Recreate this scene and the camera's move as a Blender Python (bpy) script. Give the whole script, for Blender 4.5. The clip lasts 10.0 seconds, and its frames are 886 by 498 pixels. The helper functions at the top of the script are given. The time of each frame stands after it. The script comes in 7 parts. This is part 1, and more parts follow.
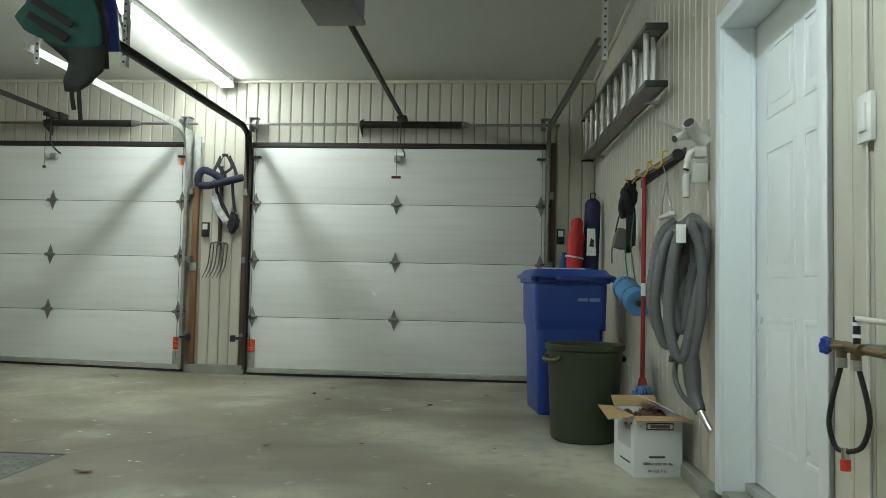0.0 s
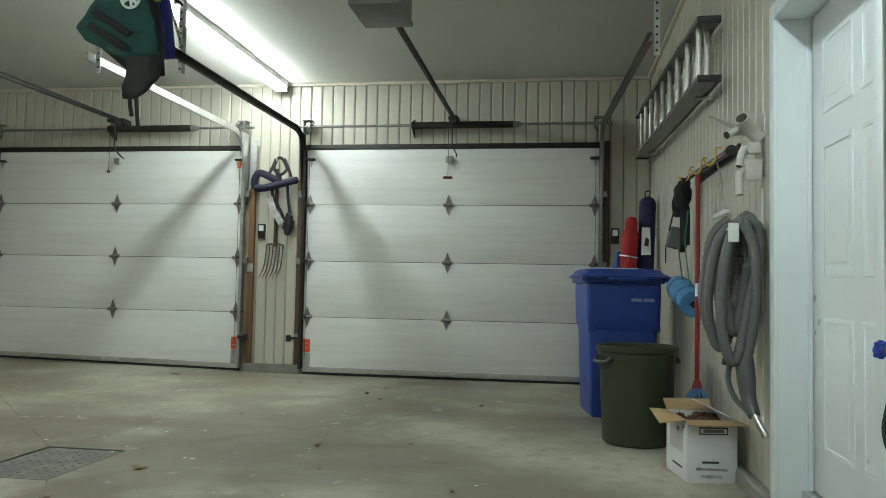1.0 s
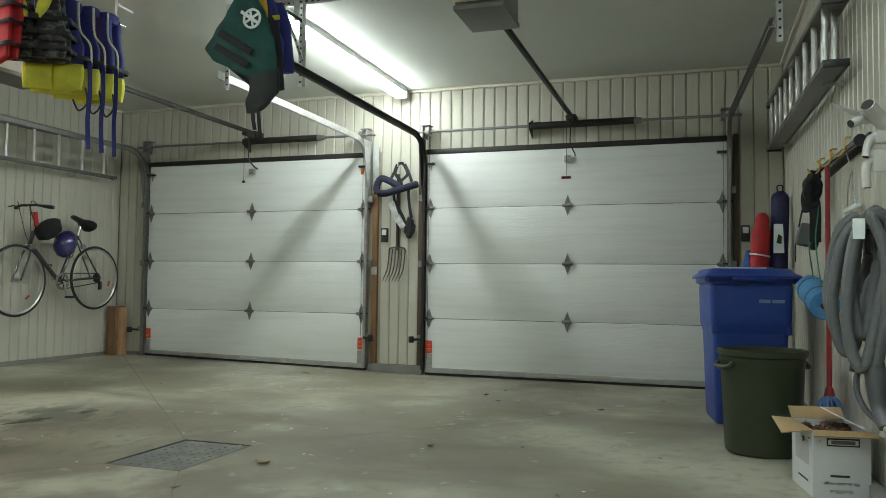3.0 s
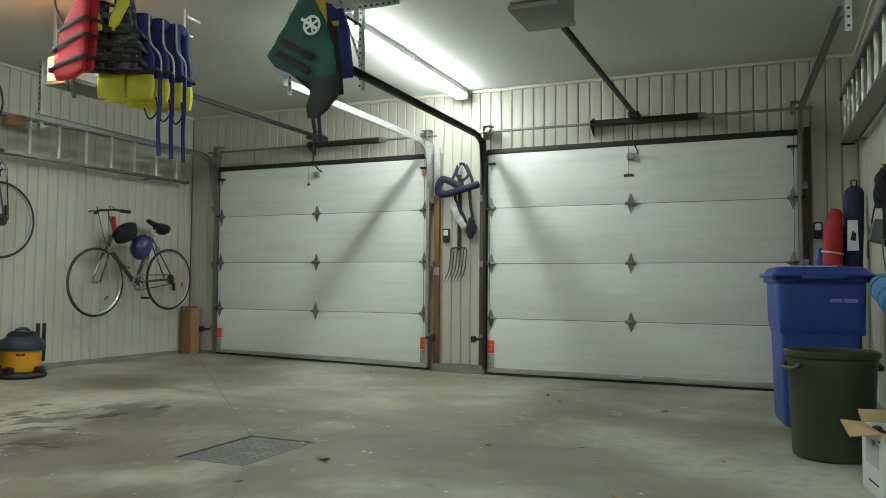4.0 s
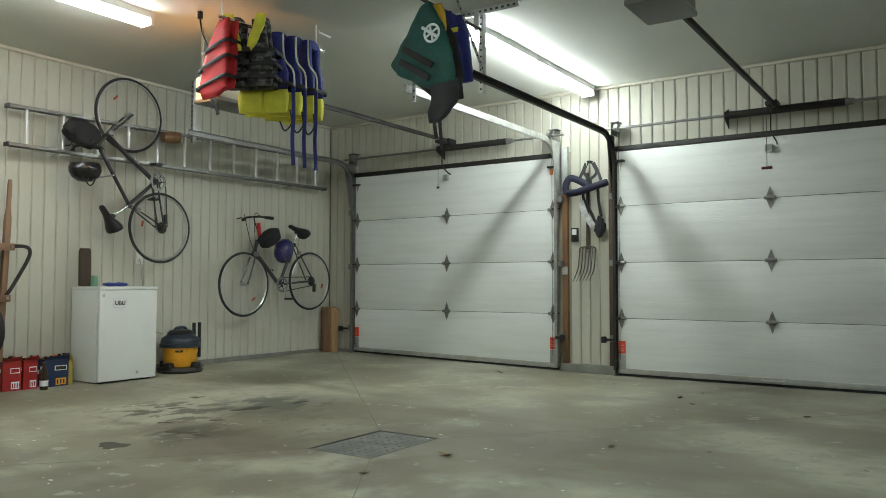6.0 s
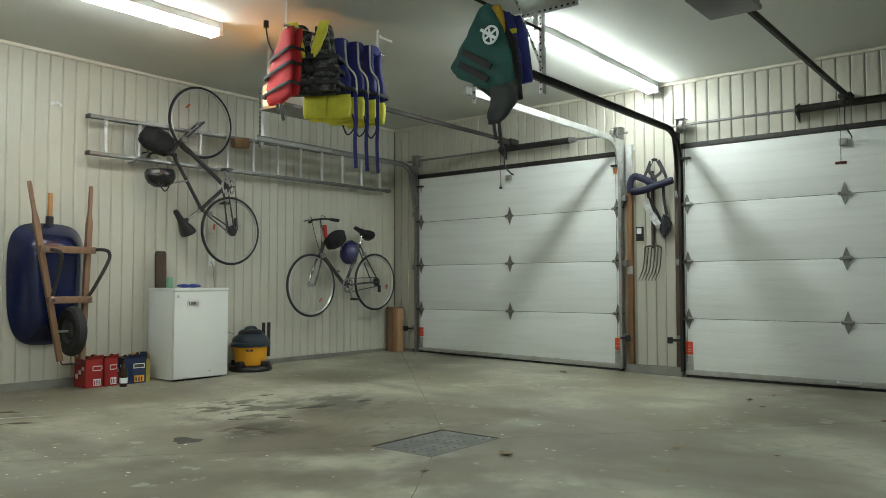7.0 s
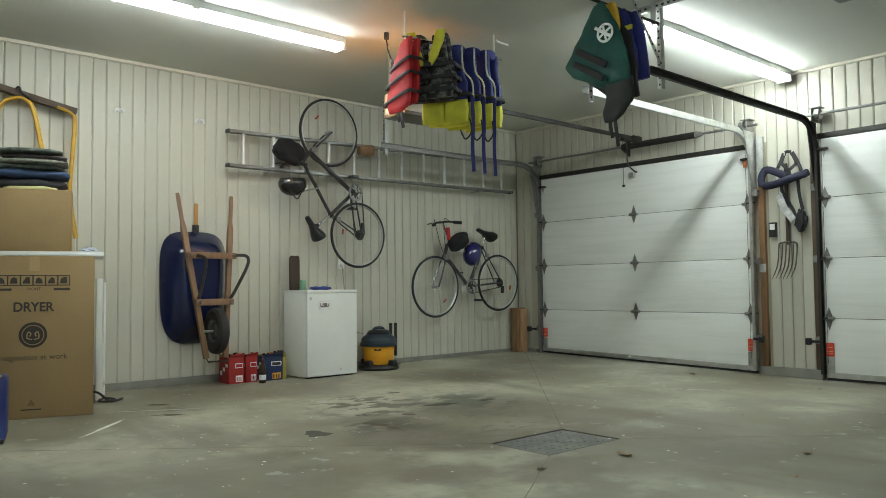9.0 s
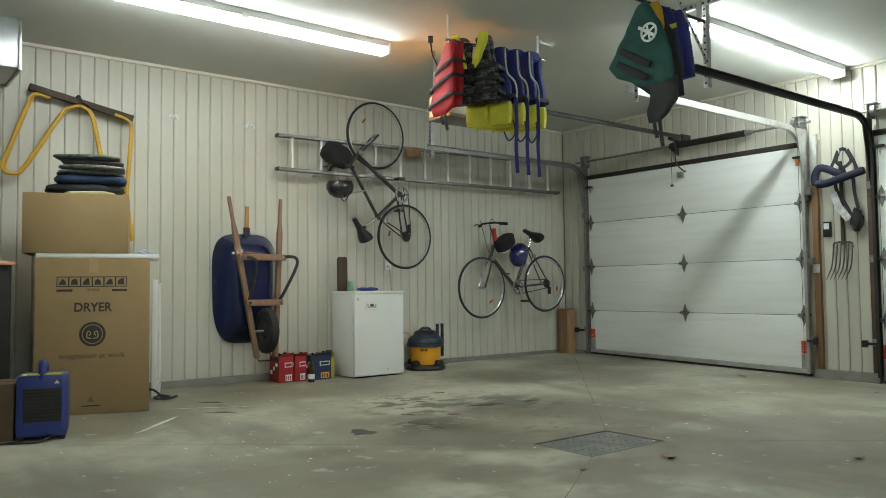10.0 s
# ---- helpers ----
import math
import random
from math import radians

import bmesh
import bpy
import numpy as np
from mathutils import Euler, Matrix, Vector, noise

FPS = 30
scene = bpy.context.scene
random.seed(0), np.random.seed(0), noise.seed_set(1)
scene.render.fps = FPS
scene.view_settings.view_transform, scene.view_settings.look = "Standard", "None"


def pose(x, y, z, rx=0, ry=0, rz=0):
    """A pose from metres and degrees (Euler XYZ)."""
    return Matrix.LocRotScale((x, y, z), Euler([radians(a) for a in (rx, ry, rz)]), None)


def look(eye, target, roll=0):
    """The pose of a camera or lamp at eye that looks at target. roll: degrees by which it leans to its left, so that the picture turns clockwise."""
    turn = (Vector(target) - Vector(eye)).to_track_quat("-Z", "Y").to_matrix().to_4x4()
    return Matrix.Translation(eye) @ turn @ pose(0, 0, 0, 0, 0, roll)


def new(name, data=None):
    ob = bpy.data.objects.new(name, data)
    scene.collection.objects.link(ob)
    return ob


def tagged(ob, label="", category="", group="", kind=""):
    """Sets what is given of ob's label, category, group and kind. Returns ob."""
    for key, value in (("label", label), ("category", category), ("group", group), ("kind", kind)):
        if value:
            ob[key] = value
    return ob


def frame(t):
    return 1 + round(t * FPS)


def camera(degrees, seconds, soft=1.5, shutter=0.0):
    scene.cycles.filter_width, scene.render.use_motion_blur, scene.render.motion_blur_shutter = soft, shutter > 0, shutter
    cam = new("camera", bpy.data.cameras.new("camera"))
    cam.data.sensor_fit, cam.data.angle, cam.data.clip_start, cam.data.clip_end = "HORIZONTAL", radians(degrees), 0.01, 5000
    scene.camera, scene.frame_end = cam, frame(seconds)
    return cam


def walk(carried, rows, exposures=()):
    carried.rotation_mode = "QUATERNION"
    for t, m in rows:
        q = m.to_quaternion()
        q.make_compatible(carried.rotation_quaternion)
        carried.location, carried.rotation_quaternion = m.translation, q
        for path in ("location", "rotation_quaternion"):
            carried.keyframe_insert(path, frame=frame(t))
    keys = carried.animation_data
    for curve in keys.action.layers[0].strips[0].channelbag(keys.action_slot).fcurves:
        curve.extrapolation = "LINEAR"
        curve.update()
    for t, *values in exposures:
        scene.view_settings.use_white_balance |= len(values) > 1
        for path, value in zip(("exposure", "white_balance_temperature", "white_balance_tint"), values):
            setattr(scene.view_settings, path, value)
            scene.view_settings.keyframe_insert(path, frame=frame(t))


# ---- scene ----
cam = camera(60.0, 10.0, soft=0.9)
PATH = [
    (0, (0.974, -7.156, 0.815), (0.829, -5.164, 0.919), 1.2),
    (0.5, (0.999, -7.143, 0.819), (0.782, -5.158, 0.921), 1.2),
    (1, (1.026, -7.136, 0.822), (0.731, -5.161, 0.922), 1.1),
    (1.5, (1.056, -7.13, 0.825), (0.679, -5.169, 0.923), 1.0),
    (2, (1.087, -7.12, 0.828), (0.624, -5.177, 0.925), 0.9),
    (2.5, (1.122, -7.113, 0.832), (0.574, -5.192, 0.929), 0.8),
    (4, (1.216, -7.111, 0.833), (0.421, -5.278, 0.928), 0.5),
    (4.5, (1.248, -7.11, 0.834), (0.371, -5.315, 0.928), 0.4),
    (5, (1.279, -7.106, 0.833), (0.319, -5.354, 0.927), 0.3),
    (5.5, (1.31, -7.105, 0.831), (0.272, -5.398, 0.925), 0.2),
    (7, (1.393, -7.113, 0.835), (0.141, -5.556, 0.929), -0.1),
    (7.5, (1.417, -7.113, 0.834), (0.098, -5.612, 0.929), -0.2),
    (8, (1.443, -7.111, 0.833), (0.061, -5.668, 0.93), -0.3),
    (8.5, (1.471, -7.118, 0.832), (0.031, -5.733, 0.929), -0.4),
    (9, (1.497, -7.121, 0.831), (0.003, -5.794, 0.93), -0.6),
    (9.5, (1.529, -7.118, 0.831), (-0.013, -5.848, 0.931), -0.6),
    (10, (1.558, -7.115, 0.833), (-0.019, -5.889, 0.935), -0.6),
]
walk(cam, [(t, look(eye, target, roll)) for t, eye, target, roll in PATH])

# ---- world and exposure ----
world = bpy.data.worlds.new("world")
scene.world = world
world.use_nodes = True
world.node_tree.nodes["Background"].inputs[0].default_value = (0.5, 0.55, 0.6, 1)
world.node_tree.nodes["Background"].inputs[1].default_value = 0.02
scene.view_settings.exposure = 0.0

# ---- plan, in metres: the garage doors stand in the wall y = 0.05 ----
LEFT, RIGHT, BACK, FRONT, TOP = -5.154, 1.86, -8.7, 0.05, 2.80
DOOR_R, DOOR_L = (-1.385, 1.395), (-4.70, -2.035)   # the two garage doors along x
DOOR_H = 2.134
ENTRY = (-4.99, -4.11)                             # entry door along y in the wall x = RIGHT
ENTRY_TOP = 1.865


# ---- materials ----
def mat(name, color, rough=0.5, metal=0.0, var=0.12, scale=6.0, fine=60.0, bump=0.0, bump_scale=120.0, stretch=(1, 1, 1), dirt=None, dirt_amount=0.0, dirt_scale=2.0, per_object=0.0, emission=0.0, coat=0.0):
    """A surface with two scales of tone variation, optional dirt and fine relief."""
    m = bpy.data.materials.new(name)
    m.use_nodes = True
    nt = m.node_tree
    n, l = nt.nodes, nt.links
    b = n["Principled BSDF"]
    b.inputs["Roughness"].default_value = rough
    b.inputs["Metallic"].default_value = metal
    b.inputs["Coat Weight"].default_value = coat
    tc = n.new("ShaderNodeTexCoord")
    mp = n.new("ShaderNodeMapping")
    mp.inputs["Scale"].default_value = stretch
    l.new(tc.outputs["Object"], mp.inputs[0])
    a, f = n.new("ShaderNodeTexNoise"), n.new("ShaderNodeTexNoise")
    a.inputs["Scale"].default_value, f.inputs["Scale"].default_value = scale, fine
    a.inputs["Detail"].default_value, f.inputs["Detail"].default_value = 5, 3
    l.new(mp.outputs[0], a.inputs[0]), l.new(mp.outputs[0], f.inputs[0])
    mix = n.new("ShaderNodeMath")
    mix.operation = "MULTIPLY_ADD"
    mix.inputs[1].default_value = 0.35
    l.new(f.outputs[0], mix.inputs[0]), l.new(a.outputs[0], mix.inputs[2])
    mr = n.new("ShaderNodeMapRange")
    mr.inputs[1].default_value, mr.inputs[2].default_value = 0.35, 1.0
    mr.inputs[3].default_value, mr.inputs[4].default_value = 1 - var, 1 + var
    l.new(mix.outputs[0], mr.inputs[0])
    tint = n.new("ShaderNodeVectorMath")
    tint.operation = "SCALE"
    tint.inputs[0].default_value = color
    l.new(mr.outputs[0], tint.inputs["Scale"])
    out = tint.outputs[0]
    if per_object:
        oi = n.new("ShaderNodeObjectInfo")
        pr = n.new("ShaderNodeMapRange")
        pr.inputs[3].default_value, pr.inputs[4].default_value = 1 - per_object, 1 + per_object
        l.new(oi.outputs["Random"], pr.inputs[0])
        t2 = n.new("ShaderNodeVectorMath")
        t2.operation = "SCALE"
        l.new(out, t2.inputs[0]), l.new(pr.outputs[0], t2.inputs["Scale"])
        out = t2.outputs[0]
    if dirt:
        d = n.new("ShaderNodeTexNoise")
        d.inputs["Scale"].default_value, d.inputs["Detail"].default_value = dirt_scale, 7
        l.new(mp.outputs[0], d.inputs[0])
        dr = n.new("ShaderNodeMapRange")
        dr.inputs[1].default_value, dr.inputs[2].default_value = 0.48, 0.72
        dr.inputs[3].default_value, dr.inputs[4].default_value = 0, dirt_amount
        l.new(d.outputs[0], dr.inputs[0])
        mx = n.new("ShaderNodeMix")
        mx.data_type = "RGBA"
        l.new(dr.outputs[0], mx.inputs[0]), l.new(out, mx.inputs[6])
        mx.inputs[7].default_value = (*dirt, 1)
        out = mx.outputs[2]
    l.new(out, b.inputs["Base Color"])
    rr = n.new("ShaderNodeMapRange")
    rr.inputs[3].default_value, rr.inputs[4].default_value = max(rough - 0.08, 0.03), min(rough + 0.1, 1)
    l.new(a.outputs[0], rr.inputs[0]), l.new(rr.outputs[0], b.inputs["Roughness"])
    if bump:
        bn, bp = n.new("ShaderNodeTexNoise"), n.new("ShaderNodeBump")
        bn.inputs["Scale"].default_value, bn.inputs["Detail"].default_value = bump_scale, 4
        bp.inputs["Strength"].default_value, bp.inputs["Distance"].default_value = bump, 0.004
        l.new(mp.outputs[0], bn.inputs[0]), l.new(bn.outputs[0], bp.inputs["Height"]), l.new(bp.outputs[0], b.inputs["Normal"])
    if emission:
        b.inputs["Emission Color"].default_value = (*color, 1)
        b.inputs["Emission Strength"].default_value = emission
    return m


def glow(name, color, strength):
    m = bpy.data.materials.new(name)
    m.use_nodes = True
    b = m.node_tree.nodes["Principled BSDF"]
    b.inputs["Base Color"].default_value = (0.8, 0.8, 0.8, 1)
    b.inputs["Emission Color"].default_value = (*color, 1)
    b.inputs["Emission Strength"].default_value = strength
    return m


def concrete():
    """Trowelled garage floor: pale cement, damp dark patches, tyre smears, white specks."""
    m = bpy.data.materials.new("floor_concrete")
    m.use_nodes = True
    nt = m.node_tree
    n, l = nt.nodes, nt.links
    b = n["Principled BSDF"]
    tc = n.new("ShaderNodeTexCoord")

    def noise_tex(scale, detail, stretch=(1, 1, 1), rough=0.55, turn=0.0):
        mp, t = n.new("ShaderNodeMapping"), n.new("ShaderNodeTexNoise")
        mp.inputs["Scale"].default_value = stretch
        mp.inputs["Rotation"].default_value = (0, 0, turn)
        t.inputs["Scale"].default_value, t.inputs["Detail"].default_value, t.inputs["Roughness"].default_value = scale, detail, rough
        l.new(tc.outputs["Object"], mp.inputs[0]), l.new(mp.outputs[0], t.inputs[0])
        return t.outputs[0]

    def ramp(value, lo, hi, a=0.0, z=1.0):
        r = n.new("ShaderNodeMapRange")
        r.interpolation_type = "SMOOTHSTEP"
        r.inputs[1].default_value, r.inputs[2].default_value, r.inputs[3].default_value, r.inputs[4].default_value = lo, hi, a, z
        l.new(value, r.inputs[0])
        return r.outputs[0]

    def blend(fac, a, c):
        x = n.new("ShaderNodeMix")
        x.data_type = "RGBA"
        l.new(fac, x.inputs[0])
        for i, v in ((6, a), (7, c)):
            if isinstance(v, tuple):
                x.inputs[i].default_value = (*v, 1)
            else:
                l.new(v, x.inputs[i])
        return x.outputs[2]

    base = blend(ramp(noise_tex(0.8, 8), 0.38, 0.62), (0.21, 0.192, 0.13), (0.47, 0.46, 0.365))
    base = blend(ramp(noise_tex(0.55, 5, (1, 1, 1)), 0.45, 0.66, 0, 0.7), base, (0.165, 0.145, 0.105))
    base = blend(ramp(noise_tex(0.9, 6, (0.35, 1.6, 1), turn=0.25), 0.50, 0.68, 0, 0.62), base, (0.14, 0.125, 0.095))
    gap = n.new("ShaderNodeVectorMath")
    gap.operation = "DISTANCE"
    gap.inputs[1].default_value = (-1.6, -4.2, 0)
    l.new(tc.outputs["Object"], gap.inputs[0])
    worn = n.new("ShaderNodeMath")
    worn.operation = "MULTIPLY"
    l.new(ramp(gap.outputs["Value"], 0.6, 2.3, 1.0, 0.0), worn.inputs[0]), l.new(ramp(noise_tex(2.2, 8, (1, 0.7, 1)), 0.38, 0.6, 0.0, 0.85), worn.inputs[1])
    base = blend(worn.outputs[0], base, (0.15, 0.13, 0.095))
    base = blend(ramp(noise_tex(11, 7), 0.48, 0.72, 0, 0.4), base, (0.2, 0.185, 0.15))
    base = blend(ramp(noise_tex(7, 4), 0.64, 0.72, 0, 0.45), base, (0.55, 0.55, 0.5))
    # broken oil and damp stains in front of the fridge
    # the last entry is a broad darker tone round the drain
    for (sx, sy), rad, nscale, lo, hi, amt, tone in (((-2.42, -4.12), 0.42, 7.0, 0.46, 0.55, 0.9, (0.065, 0.06, 0.042)), ((-2.78, -3.12), 0.62, 6.0, 0.45, 0.53, 0.9, (0.08, 0.09, 0.07)), ((-3.1, -3.7), 0.7, 8.0, 0.50, 0.57, 0.85, (0.075, 0.072, 0.05)), ((-2.2, -3.6), 0.9, 12.0, 0.54, 0.62, 0.6, (0.11, 0.09, 0.065)), ((-3.9, -4.95), 0.35, 9.0, 0.52, 0.62, 0.6, (0.11, 0.10, 0.075)), ((-1.5, -3.3), 1.7, 1.6, 0.28, 0.6, 0.6, (0.15, 0.132, 0.095))):
        far = n.new("ShaderNodeVectorMath")
        far.operation = "DISTANCE"
        far.inputs[1].default_value = (sx, sy, 0)
        l.new(tc.outputs["Object"], far.inputs[0])
        both = n.new("ShaderNodeMath")
        both.operation = "MULTIPLY"
        l.new(ramp(far.outputs["Value"], rad * 0.35, rad, 1.0, 0.0), both.inputs[0])
        l.new(ramp(noise_tex(nscale, 6, (1.0, 0.6, 1), turn=0.5 + sx), lo, hi, 0.0, amt), both.inputs[1])
        base = blend(both.outputs[0], base, tone)
    base = blend(ramp(noise_tex(160, 2), 0.35, 0.8, 0, 0.18), base, (0.14, 0.13, 0.11))
    l.new(base, b.inputs["Base Color"])
    l.new(ramp(noise_tex(1.6, 6), 0.35, 0.7, 0.5, 0.78), b.inputs["Roughness"])
    bp = n.new("ShaderNodeBump")
    bp.inputs["Strength"].default_value, bp.inputs["Distance"].default_value = 0.25, 0.004
    l.new(noise_tex(45, 6), bp.inputs["Height"]), l.new(bp.outputs[0], b.inputs["Normal"])
    return m


FLOOR = concrete()
PANEL = mat("beige_panel", (0.52, 0.505, 0.425), 0.42, var=0.06, scale=2.5, stretch=(1, 1, 0.25), dirt=(0.42, 0.37, 0.27), dirt_amount=0.2, per_object=0.03, bump=0.08, bump_scale=40)
GROOVE = mat("panel_backing", (0.30, 0.27, 0.20), 0.8)
TRIM = mat("beige_trim", (0.64, 0.6, 0.5), 0.45, var=0.06)
CEIL = mat("ceiling_paint", (0.61, 0.62, 0.575), 0.75, var=0.05, scale=1.5, bump=0.15, bump_scale=150)
DOORWHITE = mat("door_white", (0.86, 0.88, 0.86), 0.38, var=0.03, scale=3, dirt=(0.6, 0.6, 0.56), dirt_amount=0.25, bump=0.35, bump_scale=16, stretch=(0.5, 1, 9))
SMOOTHWHITE = mat("white_paint", (0.83, 0.88, 0.89), 0.3, var=0.03, bump=0.05)
ENAMEL = mat("white_enamel", (0.8, 0.82, 0.8), 0.22, var=0.03, bump=0.04, bump_scale=300)
HINGE = mat("hinge_steel", (0.26, 0.255, 0.245), 0.42, 0.7, var=0.25, scale=30)
STEEL = mat("galvanised_steel", (0.5, 0.51, 0.5), 0.38, 0.85, var=0.2, scale=25, dirt=(0.25, 0.22, 0.18), dirt_amount=0.5, dirt_scale=8)
DARKSTEEL = mat("dark_steel", (0.036, 0.033, 0.03), 0.58, 0.4, var=0.25, scale=15)
ALU = mat("aluminium", (0.62, 0.63, 0.62), 0.35, 0.9, var=0.15, scale=20, dirt=(0.35, 0.33, 0.3), dirt_amount=0.4, dirt_scale=5)
CHROME = mat("chrome", (0.75, 0.75, 0.75), 0.12, 1.0, var=0.05)
RUBBER = mat("black_rubber", (0.018, 0.018, 0.018), 0.7, var=0.25, scale=20, bump=0.1)
BLACKPL = mat("black_plastic", (0.013, 0.013, 0.015), 0.45, var=0.2, scale=20)
WOOD = mat("brown_wood", (0.21, 0.115, 0.055), 0.55, var=0.35, scale=5, stretch=(6, 6, 0.6), bump=0.3, bump_scale=30)
PALEWOOD = mat("pale_wood", (0.42, 0.25, 0.13), 0.55, var=0.3, scale=5, stretch=(6, 6, 0.6), bump=0.25, bump_scale=30)
DARKWOOD = mat("dark_wood", (0.055, 0.035, 0.022), 0.7, var=0.35, scale=6, stretch=(5, 5, 0.5), bump=0.3)
CURB = mat("grey_curb", (0.22, 0.215, 0.19), 0.75, var=0.2, scale=7, bump=0.3, bump_scale=60)


# ---- shaping helpers ----
ROOT = {}


def thing(name, at, label, category, group="", kind=""):
    ob = new(name)
    ob.empty_display_size = 0.1
    ob.location = at
    ROOT[ob] = Vector(at)
    return tagged(ob, label, category, group, kind)


def part(name, bm, material, parent, label="", smooth=True):
    """Links a bmesh that was shaped in world coordinates as one mesh under a thing or part."""
    bm.normal_update()
    me = bpy.data.meshes.new(name)
    origin = ROOT.get(parent, Vector((0, 0, 0)))
    bmesh.ops.translate(bm, verts=bm.verts, vec=-origin)
    bm.to_mesh(me)
    bm.free()
    me.materials.append(material)
    if smooth:
        me.polygons.foreach_set("use_smooth", [True] * len(me.polygons))
        me.set_sharp_from_angle(angle=radians(38))
    ob = new(name, me)
    ob.parent = parent
    ROOT[ob] = origin
    return tagged(ob, label)


def solid(name, bm, material, label, category, kind="structure", smooth=True):
    ob = part(name, bm, material, None, label, smooth)
    ROOT[ob] = Vector((0, 0, 0))
    return tagged(ob, label, category, "", kind)


def merge(bm, tmp, m=None):
    me = bpy.data.meshes.new("tmp")
    if m is not None:
        tmp.transform(m)
    tmp.to_mesh(me)
    tmp.free()
    bm.from_mesh(me)
    bpy.data.meshes.remove(me)
    return bm


def box(c, s, bevel=0.0, m=None, bm=None, seg=2):
    """A box of size s round c, with rounded edges; m turns it about c."""
    t = bmesh.new()
    bmesh.ops.create_cube(t, size=1)
    bmesh.ops.scale(t, vec=s, verts=t.verts)
    if bevel:
        bmesh.ops.bevel(t, geom=t.edges, offset=bevel, segments=seg, affect="EDGES", profile=0.6)
    return merge(bm or bmesh.new(), t, Matrix.Translation(c) @ (m or Matrix()))


def span(lo, hi, bevel=0.0, bm=None):
    return box([(a + b) / 2 for a, b in zip(lo, hi)], [abs(b - a) for a, b in zip(lo, hi)], bevel, None, bm)


def rod(p, q, r, r2=None, seg=14, bm=None, caps=True):
    """A round bar from p to q."""
    p, q = Vector(p), Vector(q)
    t = bmesh.new()
    bmesh.ops.create_cone(t, cap_ends=caps, segments=seg, radius1=r, radius2=r if r2 is None else r2, depth=(q - p).length)
    turn = (q - p).to_track_quat("Z", "Y").to_matrix().to_4x4()
    return merge(bm or bmesh.new(), t, Matrix.Translation((p + q) / 2) @ turn)


def smooth_line(pts, n=8, closed=False):
    """Points of a soft curve through pts."""
    p = [Vector(v) for v in pts]
    out, k = [], len(p)
    for i in range(k if closed else k - 1):
        a, b, c, d = (p[(i - 1) % k], p[i], p[(i + 1) % k], p[(i + 2) % k]) if closed else (p[max(i - 1, 0)], p[i], p[i + 1], p[min(i + 2, k - 1)])
        for j in range(n):
            t = j / n
            out.append(0.5 * (2 * b + (c - a) * t + (2 * a - 5 * b + 4 * c - d) * t * t + (3 * b - a - 3 * c + d) * t ** 3))
    if not closed:
        out.append(p[-1])
    return out


def tube(pts, r, seg=8, closed=False, bm=None, flat=1.0, normal=(0, 0, 1)):
    """A round or flattened bar along pts; r may be one radius or one for each point."""
    bm = bm or bmesh.new()
    p = [Vector(v) for v in pts]
    k, rings, ref = len(p), [], None
    for i in range(k):
        a, b = (p[i - 1], p[(i + 1) % k]) if closed else (p[max(i - 1, 0)], p[min(i + 1, k - 1)])
        d = (b - a).normalized()
        if ref is None:
            ref = Vector(normal) if abs(d.dot(Vector(normal))) < 0.95 else Vector((1, 0, 0))
        u = (ref - d * ref.dot(d)).normalized()
        ref = u
        v = d.cross(u)
        ri = r[i] if isinstance(r, (list, tuple)) else r
        rings.append([bm.verts.new(p[i] + (u * math.cos(2 * math.pi * j / seg) * flat + v * math.sin(2 * math.pi * j / seg)) * ri) for j in range(seg)])
    for i in range(k if closed else k - 1):
        a, b = rings[i], rings[(i + 1) % k]
        for j in range(seg):
            bm.faces.new((a[j], a[(j + 1) % seg], b[(j + 1) % seg], b[j]))
    if not closed:
        bm.faces.new(list(reversed(rings[0]))), bm.faces.new(rings[-1])
    return bm


def turned(profile, at, seg=32, axis=(0, 0, 1), bm=None):
    """A turned body: profile rows of (radius, height) along axis from at."""
    t = bmesh.new()
    rings = [[t.verts.new((max(r, 1e-4) * math.cos(2 * math.pi * j / seg), max(r, 1e-4) * math.sin(2 * math.pi * j / seg), z)) for j in range(seg)] for r, z in profile]
    for a, b in zip(rings, rings[1:]):
        for j in range(seg):
            t.faces.new((a[j], a[(j + 1) % seg], b[(j + 1) % seg], b[j]))
    bmesh.ops.remove_doubles(t, verts=t.verts, dist=1e-4)
    turn = Vector(axis).to_track_quat("Z", "Y").to_matrix().to_4x4()
    return merge(bm or bmesh.new(), t, Matrix.Translation(at) @ turn)


def plate(pts, thick, bevel=0.0, bm=None):
    """A flat plate with outline pts, thick along its normal on both sides."""
    t = bmesh.new()
    f = t.faces.new([t.verts.new(v) for v in pts])
    t.normal_update()
    nrm = f.normal.copy()
    bmesh.ops.translate(t, verts=t.verts, vec=-nrm * thick / 2)
    e = bmesh.ops.extrude_face_region(t, geom=[f])
    bmesh.ops.translate(t, verts=[v for v in e["geom"] if isinstance(v, bmesh.types.BMVert)], vec=nrm * thick)
    bmesh.ops.recalc_face_normals(t, faces=t.faces)
    if bevel:
        bmesh.ops.bevel(t, geom=t.edges, offset=bevel, segments=2, affect="EDGES")
    return merge(bm or bmesh.new(), t)


def placed(bm, m):
    bm.transform(m)
    return bm


